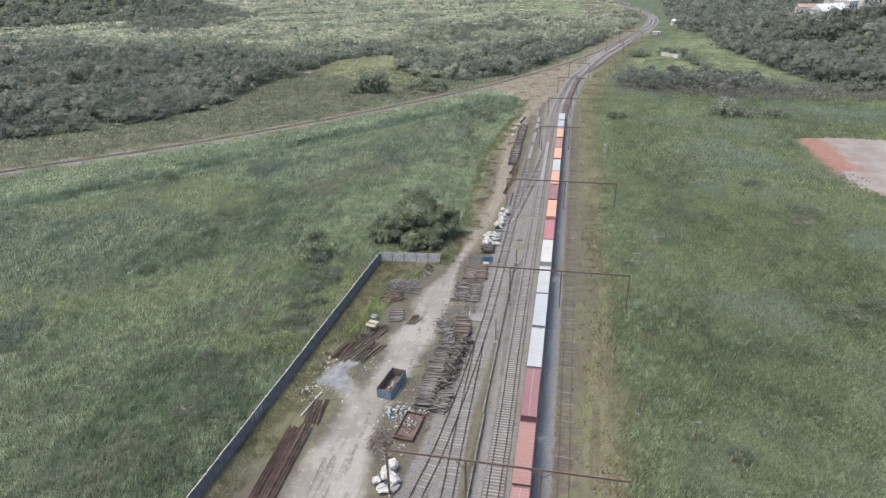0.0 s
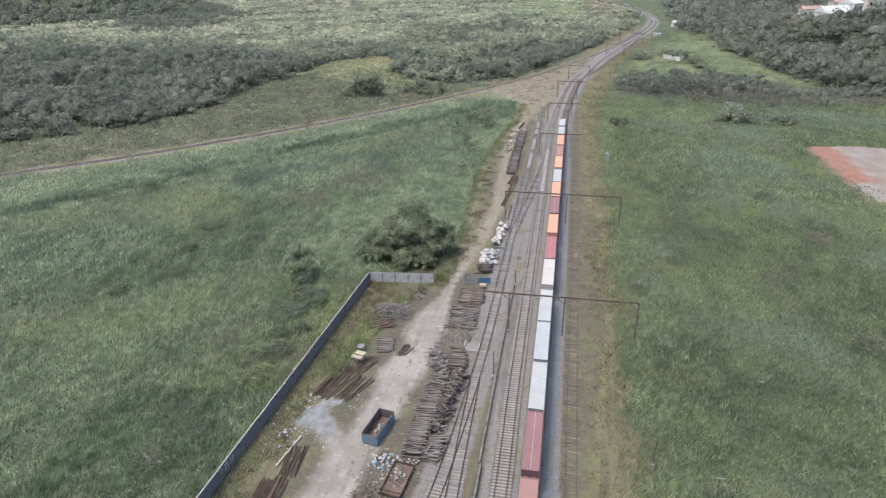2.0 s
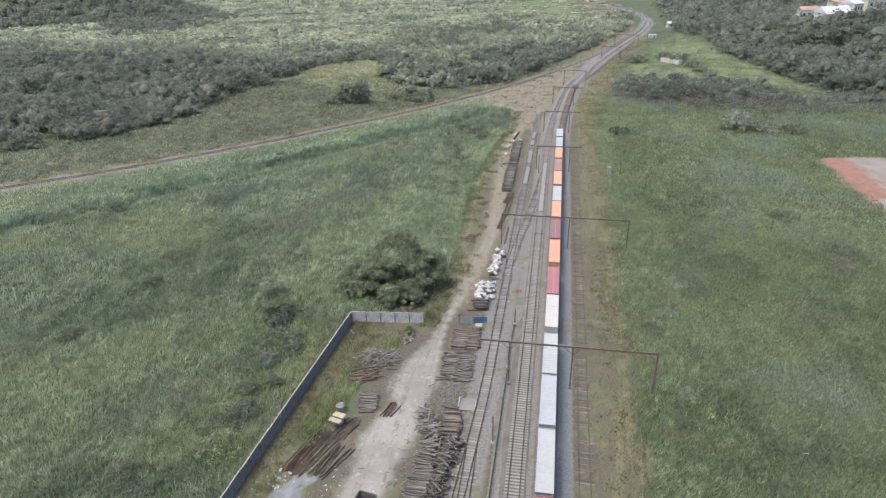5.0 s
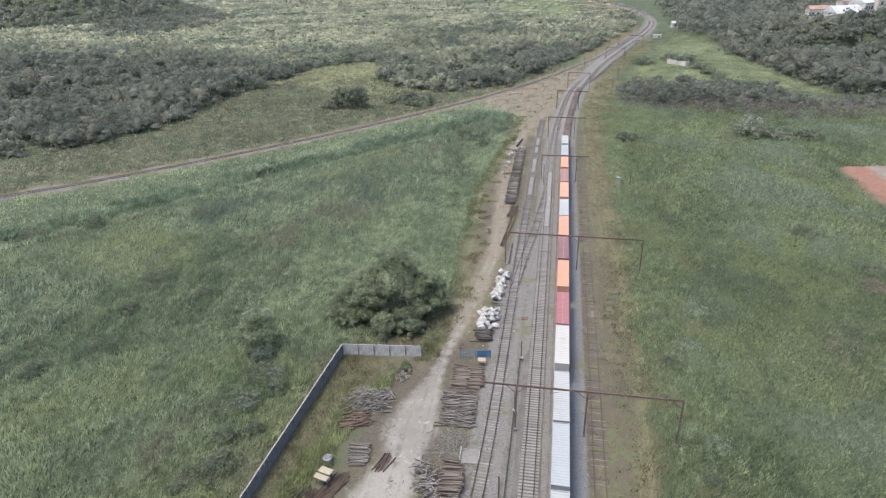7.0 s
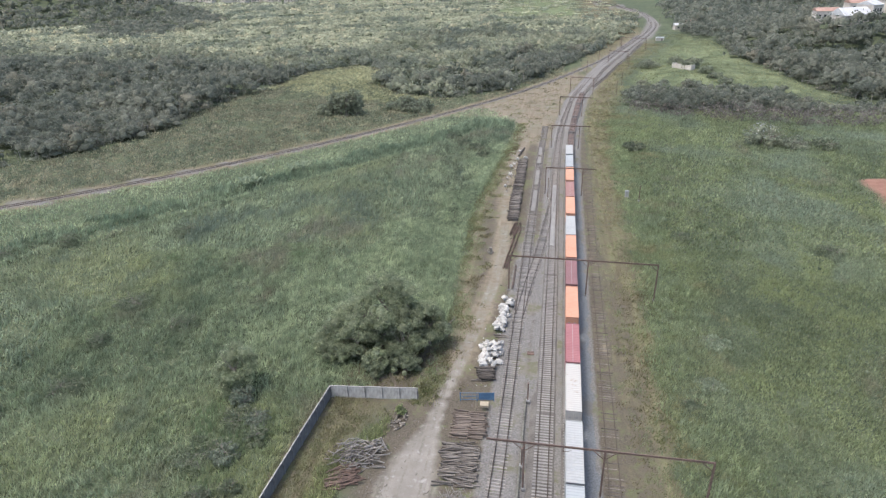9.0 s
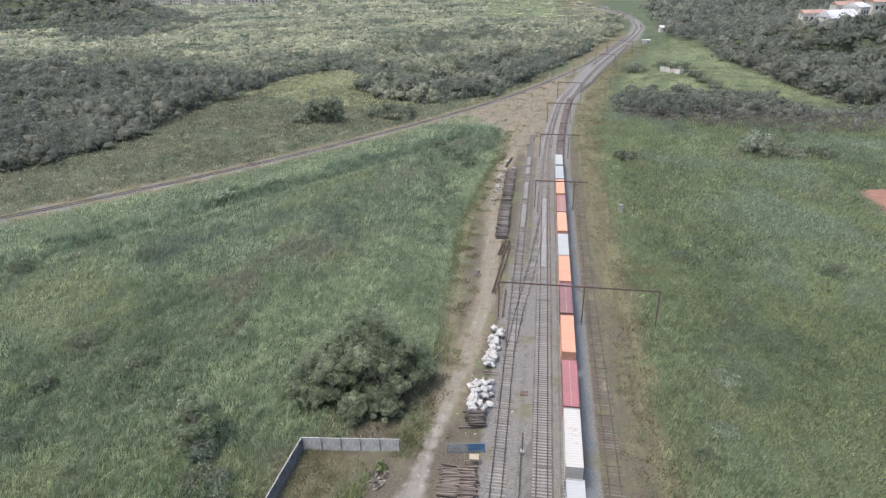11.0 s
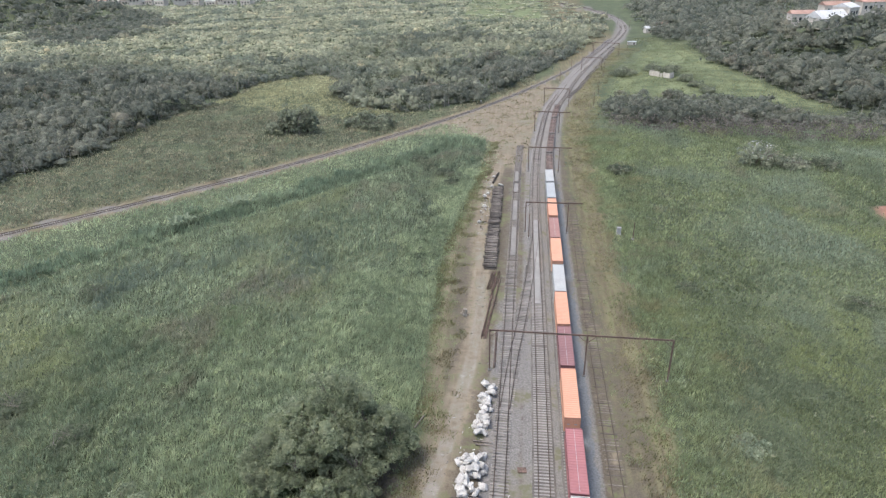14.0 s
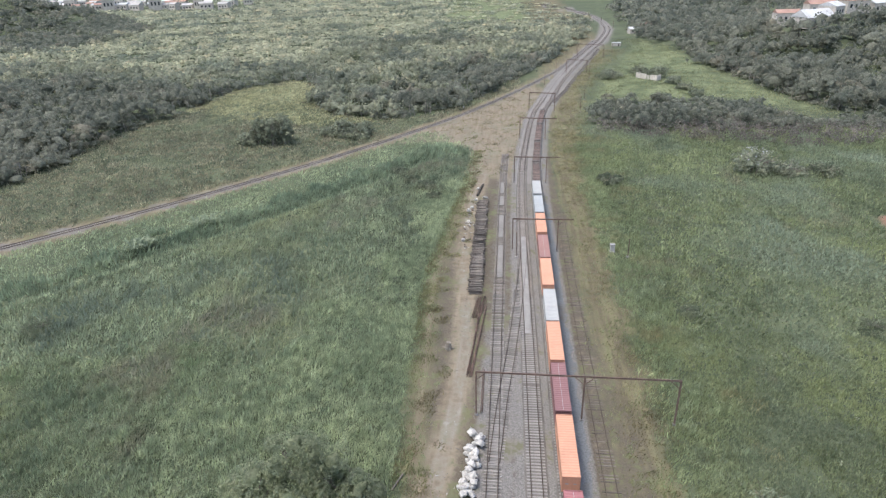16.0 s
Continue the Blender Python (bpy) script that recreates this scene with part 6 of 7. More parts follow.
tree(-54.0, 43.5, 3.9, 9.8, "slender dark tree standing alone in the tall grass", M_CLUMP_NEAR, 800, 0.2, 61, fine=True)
tree(-51.5, 40.0, 2.6, 3.4, "grey-green bush beside the slender tree", M_LEAF_GREY, 1500, 0.26, 46, "bush")
for i, (x, y, r, h, k, label) in enumerate((
        (-57, -1, 2.6, 2.8, M_LEAF_GREY, "round grey-green bush in the tall grass"), (-52.5, -15, 4.2, 3.2, M_LEAF_GREY, "wide dull bush outside the yard wall"), (-46.5, 14, 3.2, 2.6, M_LEAF_GREY, "dull bush leaning towards the yard wall"),
        (-46, 6, 4.4, 3.0, M_LEAF_PALE, "bright yellow-green bush outside the yard wall"), (-48, 20, 2.4, 2.2, M_LEAF, "dark bush outside the yard wall"), (-49, -7, 3.0, 2.0, M_LEAF, "low dark bush outside the yard wall"),
        (-44.5, 22, 1.8, 2.0, M_LEAF_GREY, "small grey bush against the wall"), (-45.5, 32, 2.2, 2.0, M_LEAF, "low dark bush by the wall"), (-92, 30, 3.0, 2.4, M_LEAF, "dark bush in the far tall grass"),
        (-88, 52, 2.6, 2.2, M_LEAF, "dark bush in the open field"), (-128, 92, 4.0, 3.0, M_LEAF, "dark thicket at the field edge"), (-140, 84, 5.0, 3.0, M_LEAF, "dark thicket at the field edge"),
        (-53, -4, 5.0, 1.6, M_BUSH, "broad dull bush outside the yard wall"), (-50, -24, 4.5, 1.6, M_BUSH, "dull bush outside the yard wall"), (-49, 11, 3.6, 1.6, M_BUSH, "dull bush outside the yard wall"), (-53, 27, 4.2, 1.7, M_BUSH, "broad dull bush in the tall grass"), (-50, 36, 3.4, 1.8, M_BUSH, "dull bush in the tall grass"),
        (-24.4, 41.5, 1.0, 1.8, M_LEAF_PALE, "thin shrub by the wall end"),
        (26, 56, 3.0, 2.2, M_SILVER, "grey-green shrub at the edge of the field"), (29.5, 69, 3.4, 2.0, M_SILVER, "grey-green shrub at the edge of the field"), (26, 30, 2.6, 2.0, M_SILVER, "grey-green shrub at the edge of the field"), 
        (63, 34, 5.0, 2.6, M_LEAF_GREY, "dark bush in the open field"), (70, 38, 4.2, 2.8, M_LEAF_GREY, "dark bush in the open field"), (24.0, 22, 1.6, 1.6, M_SILVER, "grey-green bush by the dry verge"), (21.8, 50, 1.4, 1.3, M_SILVER, "grey-green bush by the dry verge"), (34, -10, 2.2, 2.2, M_LEAF_GREY, "dark bush in the near field"),
        (31, 117, 2.6, 1.6, M_LEAF_GREY, "dark low bush in the open field"),
        (26.5, 195, 4.0, 3.4, M_LEAF_GREY, "lone dull bush at the edge of the dry verge"), (65, 300, 5.0, 5.0, M_LEAF, "round tree on the meadow"), (48.7, 351.5, 7.0, 6.0, M_LEAF, "round tree beside the far tracks"), (65.1, 354.5, 5.0, 6.5, M_LEAF, "tree behind the low building"), (73.5, 348.0, 5.0, 7.0, M_LEAF, "tree behind the low building"),
        (78.1, 334.0, 4.0, 4.5, M_LEAF, "bush in the hedge beside the low building"), (80.9, 322.8, 4.0, 4.0, M_LEAF, "bush in the hedge across the meadow"), (83.7, 311.7, 4.0, 4.0, M_LEAF, "bush in the hedge across the meadow"), (85.6, 300.5, 4.0, 3.6, M_LEAF, "bush in the hedge across the meadow"),
        (-31, 190, 3.4, 2.4, M_LEAF, "dark bush at the corner of the field"), (-37, 196, 3.0, 2.0, M_LEAF, "dark bush at the corner of the field"), (-28, 181, 2.4, 1.8, M_LEAF, "small bush beside the earth road"), (-42, 203, 3.2, 2.2, M_LEAF, "dark bush at the corner of the field"),
        (84, 204, 6.0, 4.4, M_LEAF, "dark bush beside the pale tree"), (95, 205, 6.0, 3.6, M_LEAF, "dark bush at the field edge"))):
    k = (M_CLUMP if "tree" in label or "hedge" in label else M_SCRUBBY) if y > 150 else M_BUSH if k in (M_LEAF, M_LEAF_GREY, M_SILVER) else k
    if x > 20 and y < 150 and "shrub" in label:
        k, r, h = M_SILVER, r * 0.9, h * 0.6
    tree(x, y, r, h, label, k, int(270 * r + 220), 0.19 + 0.012 * max(0, y) ** 0.5 if y < 150 else 0.42, 100 + i, "tree" if "tree" in label else "bush")


M_DEAD = leafy("dead_shrub_twigs", (0.21, 0.19, 0.15), (0.325, 0.3, 0.235), 0.4, 2, 0.2)
for i, (x, y, r, h, k, label) in enumerate((
        (70, 84, 4.0, 1.3, M_DEAD, "faded dried shrub in the green weeds"), (64, 112, 4.0, 1.8, M_BUSH, "dull bush in the field below the earth bank"), (72, 92, 4.2, 1.8, M_BUSH, "dull bush in the open field"),
        (-75, 60, 3.6, 2.4, M_BUSH, "dark bush in the tall grass"), (-90, 66, 4.6, 2.6, M_BUSH, "dark spreading bush in the tall grass"), (-84, 38, 4.0, 2.2, M_BUSH, "dark spreading bush in the tall grass"), (-101, 104, 3.6, 2.6, M_BUSH, "dark bush below the low bank"), (-48.5, 28, 2.8, 2.2, M_LEAF_GREY, "grey bush near the yard wall"), (-47, 36, 2.6, 2.0, M_LEAF_GREY, "dull bush near the yard wall"))):
    tree(x, y, r, h, label, k, int(300 * r + 200), 0.24, 500 + i, "bush")


clump_rng = random.Random(77)
for cx, cy, wide, deep, many, low, high, label in (
        (-100, 240, 6.5, 4.5, 11, 8.0, 13.0, "rounded dull green tree in a clump on the open slope"), (-110, 240, 2.5, 2.0, 3, 3.5, 6.0, "small dull tree beside the clump on the slope"),
        (-72, 251, 9.5, 4.5, 10, 4.0, 7.5, "low grey-green tree in a thin clump on the slope"), (-102, 314, 5.0, 4.0, 5, 4.5, 7.0, "rounded dull green tree at the mouth of the pale meadow")):
    for i in range(many):
        a, q = clump_rng.uniform(0, 6.28), math.sqrt(clump_rng.random())
        tree(cx + wide * q * math.cos(a), cy + deep * q * math.sin(a), clump_rng.uniform(2.6, 4.2), clump_rng.uniform(low, high), label, M_CLUMP, seed=400 + i, name="tree")


def broadleaf(x, y, seed):
    """A clump of long arching leaves, each folded along its midrib."""
    g = np.random.default_rng(seed)
    root = thing("broadleaf_plant", "clump of long pale green arching leaves by the ditch", "plant", at=pose(x, y, float(hill(x, y))))
    for i in range(16):
        a, long, rise = i * 0.41 * 6.283 + g.normal(0, 0.3), g.uniform(2.6, 4.2), g.uniform(0.75, 1.25)
        t = np.linspace(0, 1, 7)
        run, up = long * np.sin(t * rise), long * 0.8 * (np.sin(t * 1.9 / rise) - 0.1 * t)
        wide = 0.34 * np.sin(np.pi * (0.12 + 0.88 * t)) + 0.02
        ox, oy = g.normal(0, 0.7, 2)
        d, n = np.array([math.cos(a), math.sin(a), 0]), np.array([-math.sin(a), math.cos(a), 0])
        rib = np.array([ox, oy, 0.0]) + run[:, None] * d + up[:, None] * np.array([0, 0, 1.0])
        edge = [rib + k * wide[:, None] * n + wide[:, None] * np.array([0, 0, 0.45]) for k in (-1, 1)]
        quads = [np.stack([e[:-1], rib[:-1], rib[1:], e[1:]], 1) for e in edge]
        part("leaf", soup("leaf", np.concatenate(quads), 4, M_SILVER), None, root)


for i, (x, y) in enumerate(((-100.9, 140.4), (-99.2, 142.2), (-91.0, 156.4), (-88.6, 158.6))):
    broadleaf(x, y, 900 + i)


def woods(name, poly, label, bands, seed, height=(5, 9), limit=1500, material=M_FOREST, where=None, core=0.54):
    """A far wood: leafy crowns over the whole area, one object for each band of distance."""
    g = np.random.default_rng(seed)
    for near, far, gap, lobes, grain, cards, size in bands:
        xs, ys = np.meshgrid(np.arange(-limit, limit, gap), np.arange(-40, limit, gap))
        xs, ys = xs.ravel() + g.uniform(-0.5, 0.5, xs.size) * gap, ys.ravel() + g.uniform(-0.5, 0.5, ys.size) * gap
        d = np.hypot(xs, ys)
        keep = (np.abs(np.arctan2(xs, ys + 95) + 0.16) < 0.8) & (d >= near) & (d < far) & inside(poly, xs, ys) & (~inside(TOWN, xs, ys) | (g.random(len(xs)) < 0.3)) & ~inside([(172, 434), (290, 450), (300, 500), (165, 500)], xs, ys)
        if where:
            keep &= where(xs, ys)
        keep &= g.random(len(xs)) < 0.9 + 0.25 * ripple(xs, ys, 70, seed)
        x, y = xs[keep], ys[keep]
        n = len(x)
        if not n:
            continue
        tall = (g.uniform(*height, n) + np.where(g.random(n) < 0.12, 0.3 * height[1], 0)) * (1 + 0.25 * np.sin(x * 0.05 + 1.3) * np.sin(y * 0.043))
        r = gap * g.uniform(0.66, 1.08, n)
        me = crowns(name, np.stack([x, y, hill(x, y), r, tall, g.random(n)], -1), lobes, grain, cards, size, g, material, core)
        tagged(new(name, me), label, "woods", kind="stuff")


TOWN = [(-900, 1090), (-740, 1000), (-600, 960), (-490, 940), (-420, 950), (-410, 1080), (-880, 1200)]
HILL_WOOD = [(-1500, 540), (-700, 545), (-610, 565), (-550, 610), (-520, 665), (-522, 740), (-555, 830), (-620, 930), (-1500, 1000)]
DARK_SCRUB = [(-560, 640), (-442, 516), (-427, 530), (-393, 559), (-399, 701), (-552, 861), (-700, 885)]


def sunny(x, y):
    """The lower scrub beyond the dark woods, its leaf colour paled for sunlight."""
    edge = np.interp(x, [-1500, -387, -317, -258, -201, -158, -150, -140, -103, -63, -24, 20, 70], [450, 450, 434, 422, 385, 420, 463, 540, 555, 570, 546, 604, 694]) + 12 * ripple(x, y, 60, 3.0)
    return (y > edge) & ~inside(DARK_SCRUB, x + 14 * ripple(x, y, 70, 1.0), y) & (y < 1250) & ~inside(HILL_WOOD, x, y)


def mixed(x, y):
    """The mixed wood between the dark woods and the pale scrub, lightened for passing sun."""
    belt = (distance_to(LINES["branch"][::6], x, y) < 46 + 26 * ripple(x, y, 44, 1.0)) & (y > 295) & (y < 430)
    return ~belt & ~inside(HILL_WOOD, x, y) & ((x > -112 + 16 * ripple(x, y, 50, 2.0)) | (y > np.interp(x, [-600, -400, -260, -180, -110], [360, 372, 350, 345, 330]) + 14 * ripple(x, y, 60, 1.0)))


DARK_BANDS = ((0, 330, 7.0, 6, (2, 6), 168, 0.56), (330, 560, 8.0, 4, (2, 5), 80, 0.8))
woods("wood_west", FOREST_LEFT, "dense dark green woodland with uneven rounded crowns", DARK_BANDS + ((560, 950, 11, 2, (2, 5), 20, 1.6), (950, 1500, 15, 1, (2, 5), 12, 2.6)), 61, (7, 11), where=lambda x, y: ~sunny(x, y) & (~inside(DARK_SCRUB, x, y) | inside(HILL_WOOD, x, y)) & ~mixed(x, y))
woods("mixed_wood_west", FOREST_LEFT, "mixed woodland and tall scrub beyond the dark woods, lightened for passing sun", ((0, 560, 6.4, 3, (2, 5), 39, 0.8), (560, 950, 9.5, 2, (2, 5), 20, 1.3), (950, 1500, 15, 1, (2, 5), 12, 2.6)), 71, (4.5, 8.0), material=M_MIDWOOD, where=lambda x, y: ~sunny(x, y) & ~inside(DARK_SCRUB, x, y) & mixed(x, y))
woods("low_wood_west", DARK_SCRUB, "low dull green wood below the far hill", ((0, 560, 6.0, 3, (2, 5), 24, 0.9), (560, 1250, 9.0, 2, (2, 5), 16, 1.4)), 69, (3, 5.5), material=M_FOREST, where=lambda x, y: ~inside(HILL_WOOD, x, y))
woods("scrub_west", FOREST_LEFT, "yellow-green scrub spreading to the far settlement, coloured paler for sunlight", ((0, 560, 5.5, 2, (2, 5), 12, 0.9), (560, 800, 7.0, 2, (2, 4), 12, 1.1), (800, 1250, 13, 1, (2, 5), 10, 2.1)), 64, (2.0, 4.6), material=M_SCRUB, where=sunny)
woods("meadow_bushes", [(-76, 708), (-23, 696), (30, 690), (75, 720), (66, 850), (28, 1015), (-91, 1001)], "scattered bushes on the far meadow in the sunlit scrub colour", ((0, 1250, 9.0, 1, (2, 5), 8, 1.2),), 70, (1.0, 2.5), material=M_SCRUB, where=lambda x, y: ripple(x, y, 60, 1.0) + ripple(x, y, 25, 2.0) > 0.2)
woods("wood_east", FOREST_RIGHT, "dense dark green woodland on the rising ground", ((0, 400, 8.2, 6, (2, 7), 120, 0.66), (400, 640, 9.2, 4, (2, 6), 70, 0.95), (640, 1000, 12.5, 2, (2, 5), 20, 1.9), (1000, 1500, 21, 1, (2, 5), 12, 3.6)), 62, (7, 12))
M_TRUNK = surf("pale_trunks", (0.2, 0.19, 0.17), (0.36, 0.345, 0.315), 0.5, 3, 0.95)


def wood_edge(name, poly, label, seed, limit=470, trunks=220, height=(1.4, 3.4)):
    """The rim of a wood: low bushes along its border, and pale trunks standing behind them."""
    rim = poly + poly[:1]
    woods(name + "_undergrowth", poly, label, ((0, limit, 4.4, 2, (2, 5), 30, 0.55),), seed, height, limit, where=lambda x, y: distance_to(rim, x, y) < 6.5)
    g = np.random.default_rng(seed)
    x, y = g.uniform(-330, 330, 40000), g.uniform(60, limit, 40000)
    d = distance_to(rim, x, y)
    ok = inside(poly, x, y) & (d < 5.0) & (d > 0.6) & (np.abs(np.arctan2(x, y + 95) + 0.16) < 0.8)
    b = Build()
    for a, c in list(zip(x[ok], y[ok]))[:trunks]:
        z, tall = float(hill(a, c)), g.uniform(3.0, 6.5)
        b.rod((a, c, z - 0.2), (a + g.normal(0, 0.5), c + g.normal(0, 0.5), z + tall), g.uniform(0.08, 0.16), 0.06, 5)
    tagged(part(name + "_trunks", b, M_TRUNK), "pale slender trunks at the rim of the wood", "tree trunks", kind="stuff")


wood_edge("west_rim", FOREST_LEFT, "low bushes along the rim of the western wood", 81)
wood_edge("east_rim", FOREST_RIGHT, "low bushes along the rim of the eastern wood", 82)
woods("thicket", THICKET, "belt of dark trees across the meadow", ((0, 420, 5.2, 5, (2, 6), 100, 0.5),), 63, (3.5, 6.5), 420, where=lambda x, y: y > 258 + 4 * ripple(x, y, 20))
woods("grey_scrub", [(30, 274), (30, 258), (46, 247), (71, 240), (92, 234), (136, 236), (210, 238), (210, 256), (136, 264), (90, 264), (60, 266)], "grey leafless scrub in front of the trees", ((0, 420, 3.4, 3, (2, 5), 45, 0.34),), 65, (2.0, 4.6), 420, M_TWIGS, core=0)


woods("slope_scrub", [(-260, 110), (-190, 175), (-180, 240), (-168, 300), (-112, 320), (-86, 286), (-60, 274), (-40, 285), (-26, 300), (-34, 284), (-57, 248), (-98, 192), (-140, 146), (-200, 96)], "low grey-green scrub scattered over the slope", ((0, 420, 3.8, 3, (2, 6), 27, 0.34),), 66, (1.0, 2.3), 420, M_SCRUBBY, core=0, where=lambda x, y: ripple(x, y, 26, 2.0) + ripple(x, y, 9, 3.0) > -0.2)
woods("field_scrub", [(-200, 92), (-130, 30), (-60, 60), (-30, 120), (-22, 200), (-25, 232), (-60, 192), (-110, 138)], "low dark bushes in the tall grass", ((0, 420, 7.0, 5, (2, 6), 45, 0.3),), 67, (0.8, 1.6), 420, M_SCRUBBY, core=0, where=lambda x, y: ripple(x, y, 33, 2.0) + ripple(x, y, 11, 3.0) > 0.7)
woods("ditch_scrub", [(-190, 28), (-150, 67), (-115, 111.5), (-82.3, 153.7), (-58.3, 184), (-27.5, 228), (-38, 240), (-70, 196), (-100, 156), (-130, 121), (-165, 84), (-200, 40)], "low dark bushes along the ditch", ((0, 420, 3.2, 3, (2, 5), 36, 0.26),), 73, (0.7, 1.7), 420, M_SCRUBBY, core=0, where=lambda x, y: (distance_to(DITCH, x, y) < 6) & (ripple(x, y, 19, 2.0) + ripple(x, y, 7, 3.0) > -0.15))
woods("corner_scrub", [(-52, 212), (-25, 208), (-25, 150), (-27, 118), (-36, 112), (-40, 150)], "rough low shrubs in the corner of the field", ((0, 420, 2.7, 3, (2, 5), 33, 0.26),), 72, (1.0, 2.5), 420, M_SCRUBBY, core=0, where=lambda x, y: ripple(x, y, 17, 2.0) + ripple(x, y, 7, 3.0) > -0.1)
woods("meadow_scrub", [(22, -30), (75, -10), (100, 90), (92, 200), (60, 240), (24, 240), (24, 100)], "low clumps of taller weeds in the field", ((0, 420, 5.0, 4, (2, 6), 32, 0.28),), 68, (0.6, 1.2), 420, M_SCRUBBY, core=0, where=lambda x, y: ripple(x, y, 27, 4.0) + ripple(x, y, 10, 1.0) > 0.45)


def bare_tree(x, y, h, seed):
    """A leafless pale tree: trunk and forking limbs."""
    r = random.Random(seed)
    root = thing("bare_tree", "leafless pale grey tree at the edge of the thicket", "tree", "leafless trees", at=pose(x, y, 0))
    part("trunk", Build().rod((0, 0, -0.2), (r.uniform(-0.4, 0.4), 0, h * 0.5), 0.16, 0.1, 7), M_BARK, root)
    for i in range(7):
        a, z = r.uniform(0, 6.28), h * r.uniform(0.25, 0.5)
        tip = (h * 0.35 * math.cos(a), h * 0.35 * math.sin(a), h * r.uniform(0.75, 1.05))
        limb = part("limb", Build().rod((0, 0, z), tip, 0.09, 0.03, 6), M_BARK, root)
        for j in range(3):
            b = a + r.uniform(-0.8, 0.8)
            u = r.uniform(0.4, 0.8)
            s = (tip[0] * u, tip[1] * u, z + (tip[2] - z) * u)
            part("twig", Build().rod(s, (s[0] + 0.9 * math.cos(b), s[1] + 0.9 * math.sin(b), s[2] + 0.9), 0.04, 0.015, 5), M_BARK, limb)


for i, (x, y) in enumerate(((52, 247), (66, 246), (69, 243), (88, 240), (112, 243), (118, 244), (121, 241), (127, 243), (44, 252), (75, 247))):
    bare_tree(x, y, 4.5 + 0.25 * (i % 5), 200 + i)
bloom = tree(73.5, 206.5, 7.6, 8.2, "spreading tree topped with white blossom in the wet meadow", M_CLUMP, 2400, 0.45, 301, "tree")
gb = np.random.default_rng(9)
pb = np.c_[gb.normal(0, 3.0, 260), gb.normal(0, 2.5, 260), np.zeros(260)]
pb[:, 2] = 8.0 - 0.1 * (pb[:, 0] ** 2 + pb[:, 1] ** 2) + gb.normal(0, 0.15, 260)
pb = pb[(ripple(pb[:, 0], pb[:, 1], 2.6) > 0.25)]
part("blossom", soup("blossom", leaf_cards(pb, np.tile([0, 0, 1.0], (len(pb), 1)), 0.34, gb), 4, M_BLOSSOM), None, bloom, "white blossom")


# ---- grass ----
def grass_field(name, label, count, x0, x1, y0, y1, height, width, seed, material, keep, lean=(0.35, 0.1), blades=6, spread=0.4, uneven=1.0):
    """Tufts of leaning blades over an area, in one mesh."""
    g = np.random.default_rng(seed)
    x, y = g.uniform(x0, x1, count), g.uniform(y0, y1, count)
    ok = keep(x, y)
    x, y = x[ok], y[ok]
    tall = height * (1 + uneven * (0.28 * ripple(x, y, 23, seed) + 0.4 * ripple(x, y, 4.3, seed + 1) + 0.35 * ripple(x, y, 1.9, seed + 4))) * g.uniform(0.7, 1.3, len(x))
    tall = np.clip(tall, 0.4 * height, None)
    gust = 0.6 * ripple(x, y, 31, seed + 2)
    k = len(x)
    bx = x[:, None] + g.normal(0, spread, (k, blades))
    by = y[:, None] + g.normal(0, spread, (k, blades))
    h = tall[:, None] * g.uniform(0.6, 1.15, (k, blades))
    a = g.uniform(0, 6.283, (k, blades))
    w = width * g.uniform(0.6, 1.4, (k, blades))
    z = hill(bx, by) - 0.1
    tip = np.stack([bx + h * (lean[0] * (0.6 + gust[:, None]) + g.normal(0, 0.3, (k, blades))), by + h * (lean[1] + g.normal(0, 0.3, (k, blades))), z + h], -1)
    p1 = np.stack([bx - w * np.cos(a), by - w * np.sin(a), z], -1)
    p2 = np.stack([bx + w * np.cos(a), by + w * np.sin(a), z], -1)
    me = soup(name, np.stack([p1, p2, tip], 2), 3, material)
    return tagged(new(name, me), label, "grass", kind="stuff")


def west_field(x, y):
    m = masks_free(x, y)
    line = np.interp(y, [-60, -31, 43.7, 44.5, 66, 98, 127, 159, 202, 228, 242, 256], [-43.4, -42.0, -38.0, -33, -21.5, -23.4, -25, -23.2, -19.5, -19, -38, -60])
    return (x < line) & m


def thinning(x, y, a, b, d):
    """Fewer and fewer tufts from b back to a, each place by a chance of its own."""
    h = np.sin(x * 12.9898 + y * 78.233) * 43758.5453
    return (h - np.floor(h)) < ramp(a, b, d)


def east_field(x, y):
    return thinning(x, y, -2.0, 9.0, x - edge_x(FIELD_EDGE, y) - 1.3 * ripple(x, y, 7, 2.0) - 1.2 * ripple(x, y, 19, 5.0)) & masks_free(x, y)


def in_sight(x, y):
    a, b = np.arctan2(x - 6, y + 86), np.arctan2(x + 6, y - 5)
    return ((a > -1.3) & (a < 0.8)) | ((b > -0.85) & (b < 0.62))


def masks_free(x, y):
    ok = ~inside(FOREST_LEFT, x, y) & ~inside(FOREST_RIGHT, x, y)
    ok &= distance_to(LINES["branch"][::6], x, y) > 4.2
    ok &= ~inside([(93, 168), (106, 172), (130, 170), (170, 150), (170, 96), (100, 98), (93, 124)], x, y)
    return ok & in_sight(x, y)


def beyond(x, y):
    """Where the grass is far enough off to be built of wider tufts."""
    return (y > 98 + 8 * ripple(x, y, 25, 5.0)) | (x < -100 + 7 * ripple(x, y, 21, 6.0))


def behind_bank(x, y):
    return y > np.interp(x, [p[0] for p in BANK], [p[1] for p in BANK])


def reeds(x, y):
    """The rank dark growth from the ditch up towards the branch line."""
    off = distance_to(BANK, x, y)
    return behind_bank(x, y) & (off > 2.2) & (off < 13 + 4 * ripple(x, y, 15, 2.0)) & (distance_to(LINES["branch"][::6], x, y) > 6.0 + 1.5 * ripple(x, y, 17, 2.0))


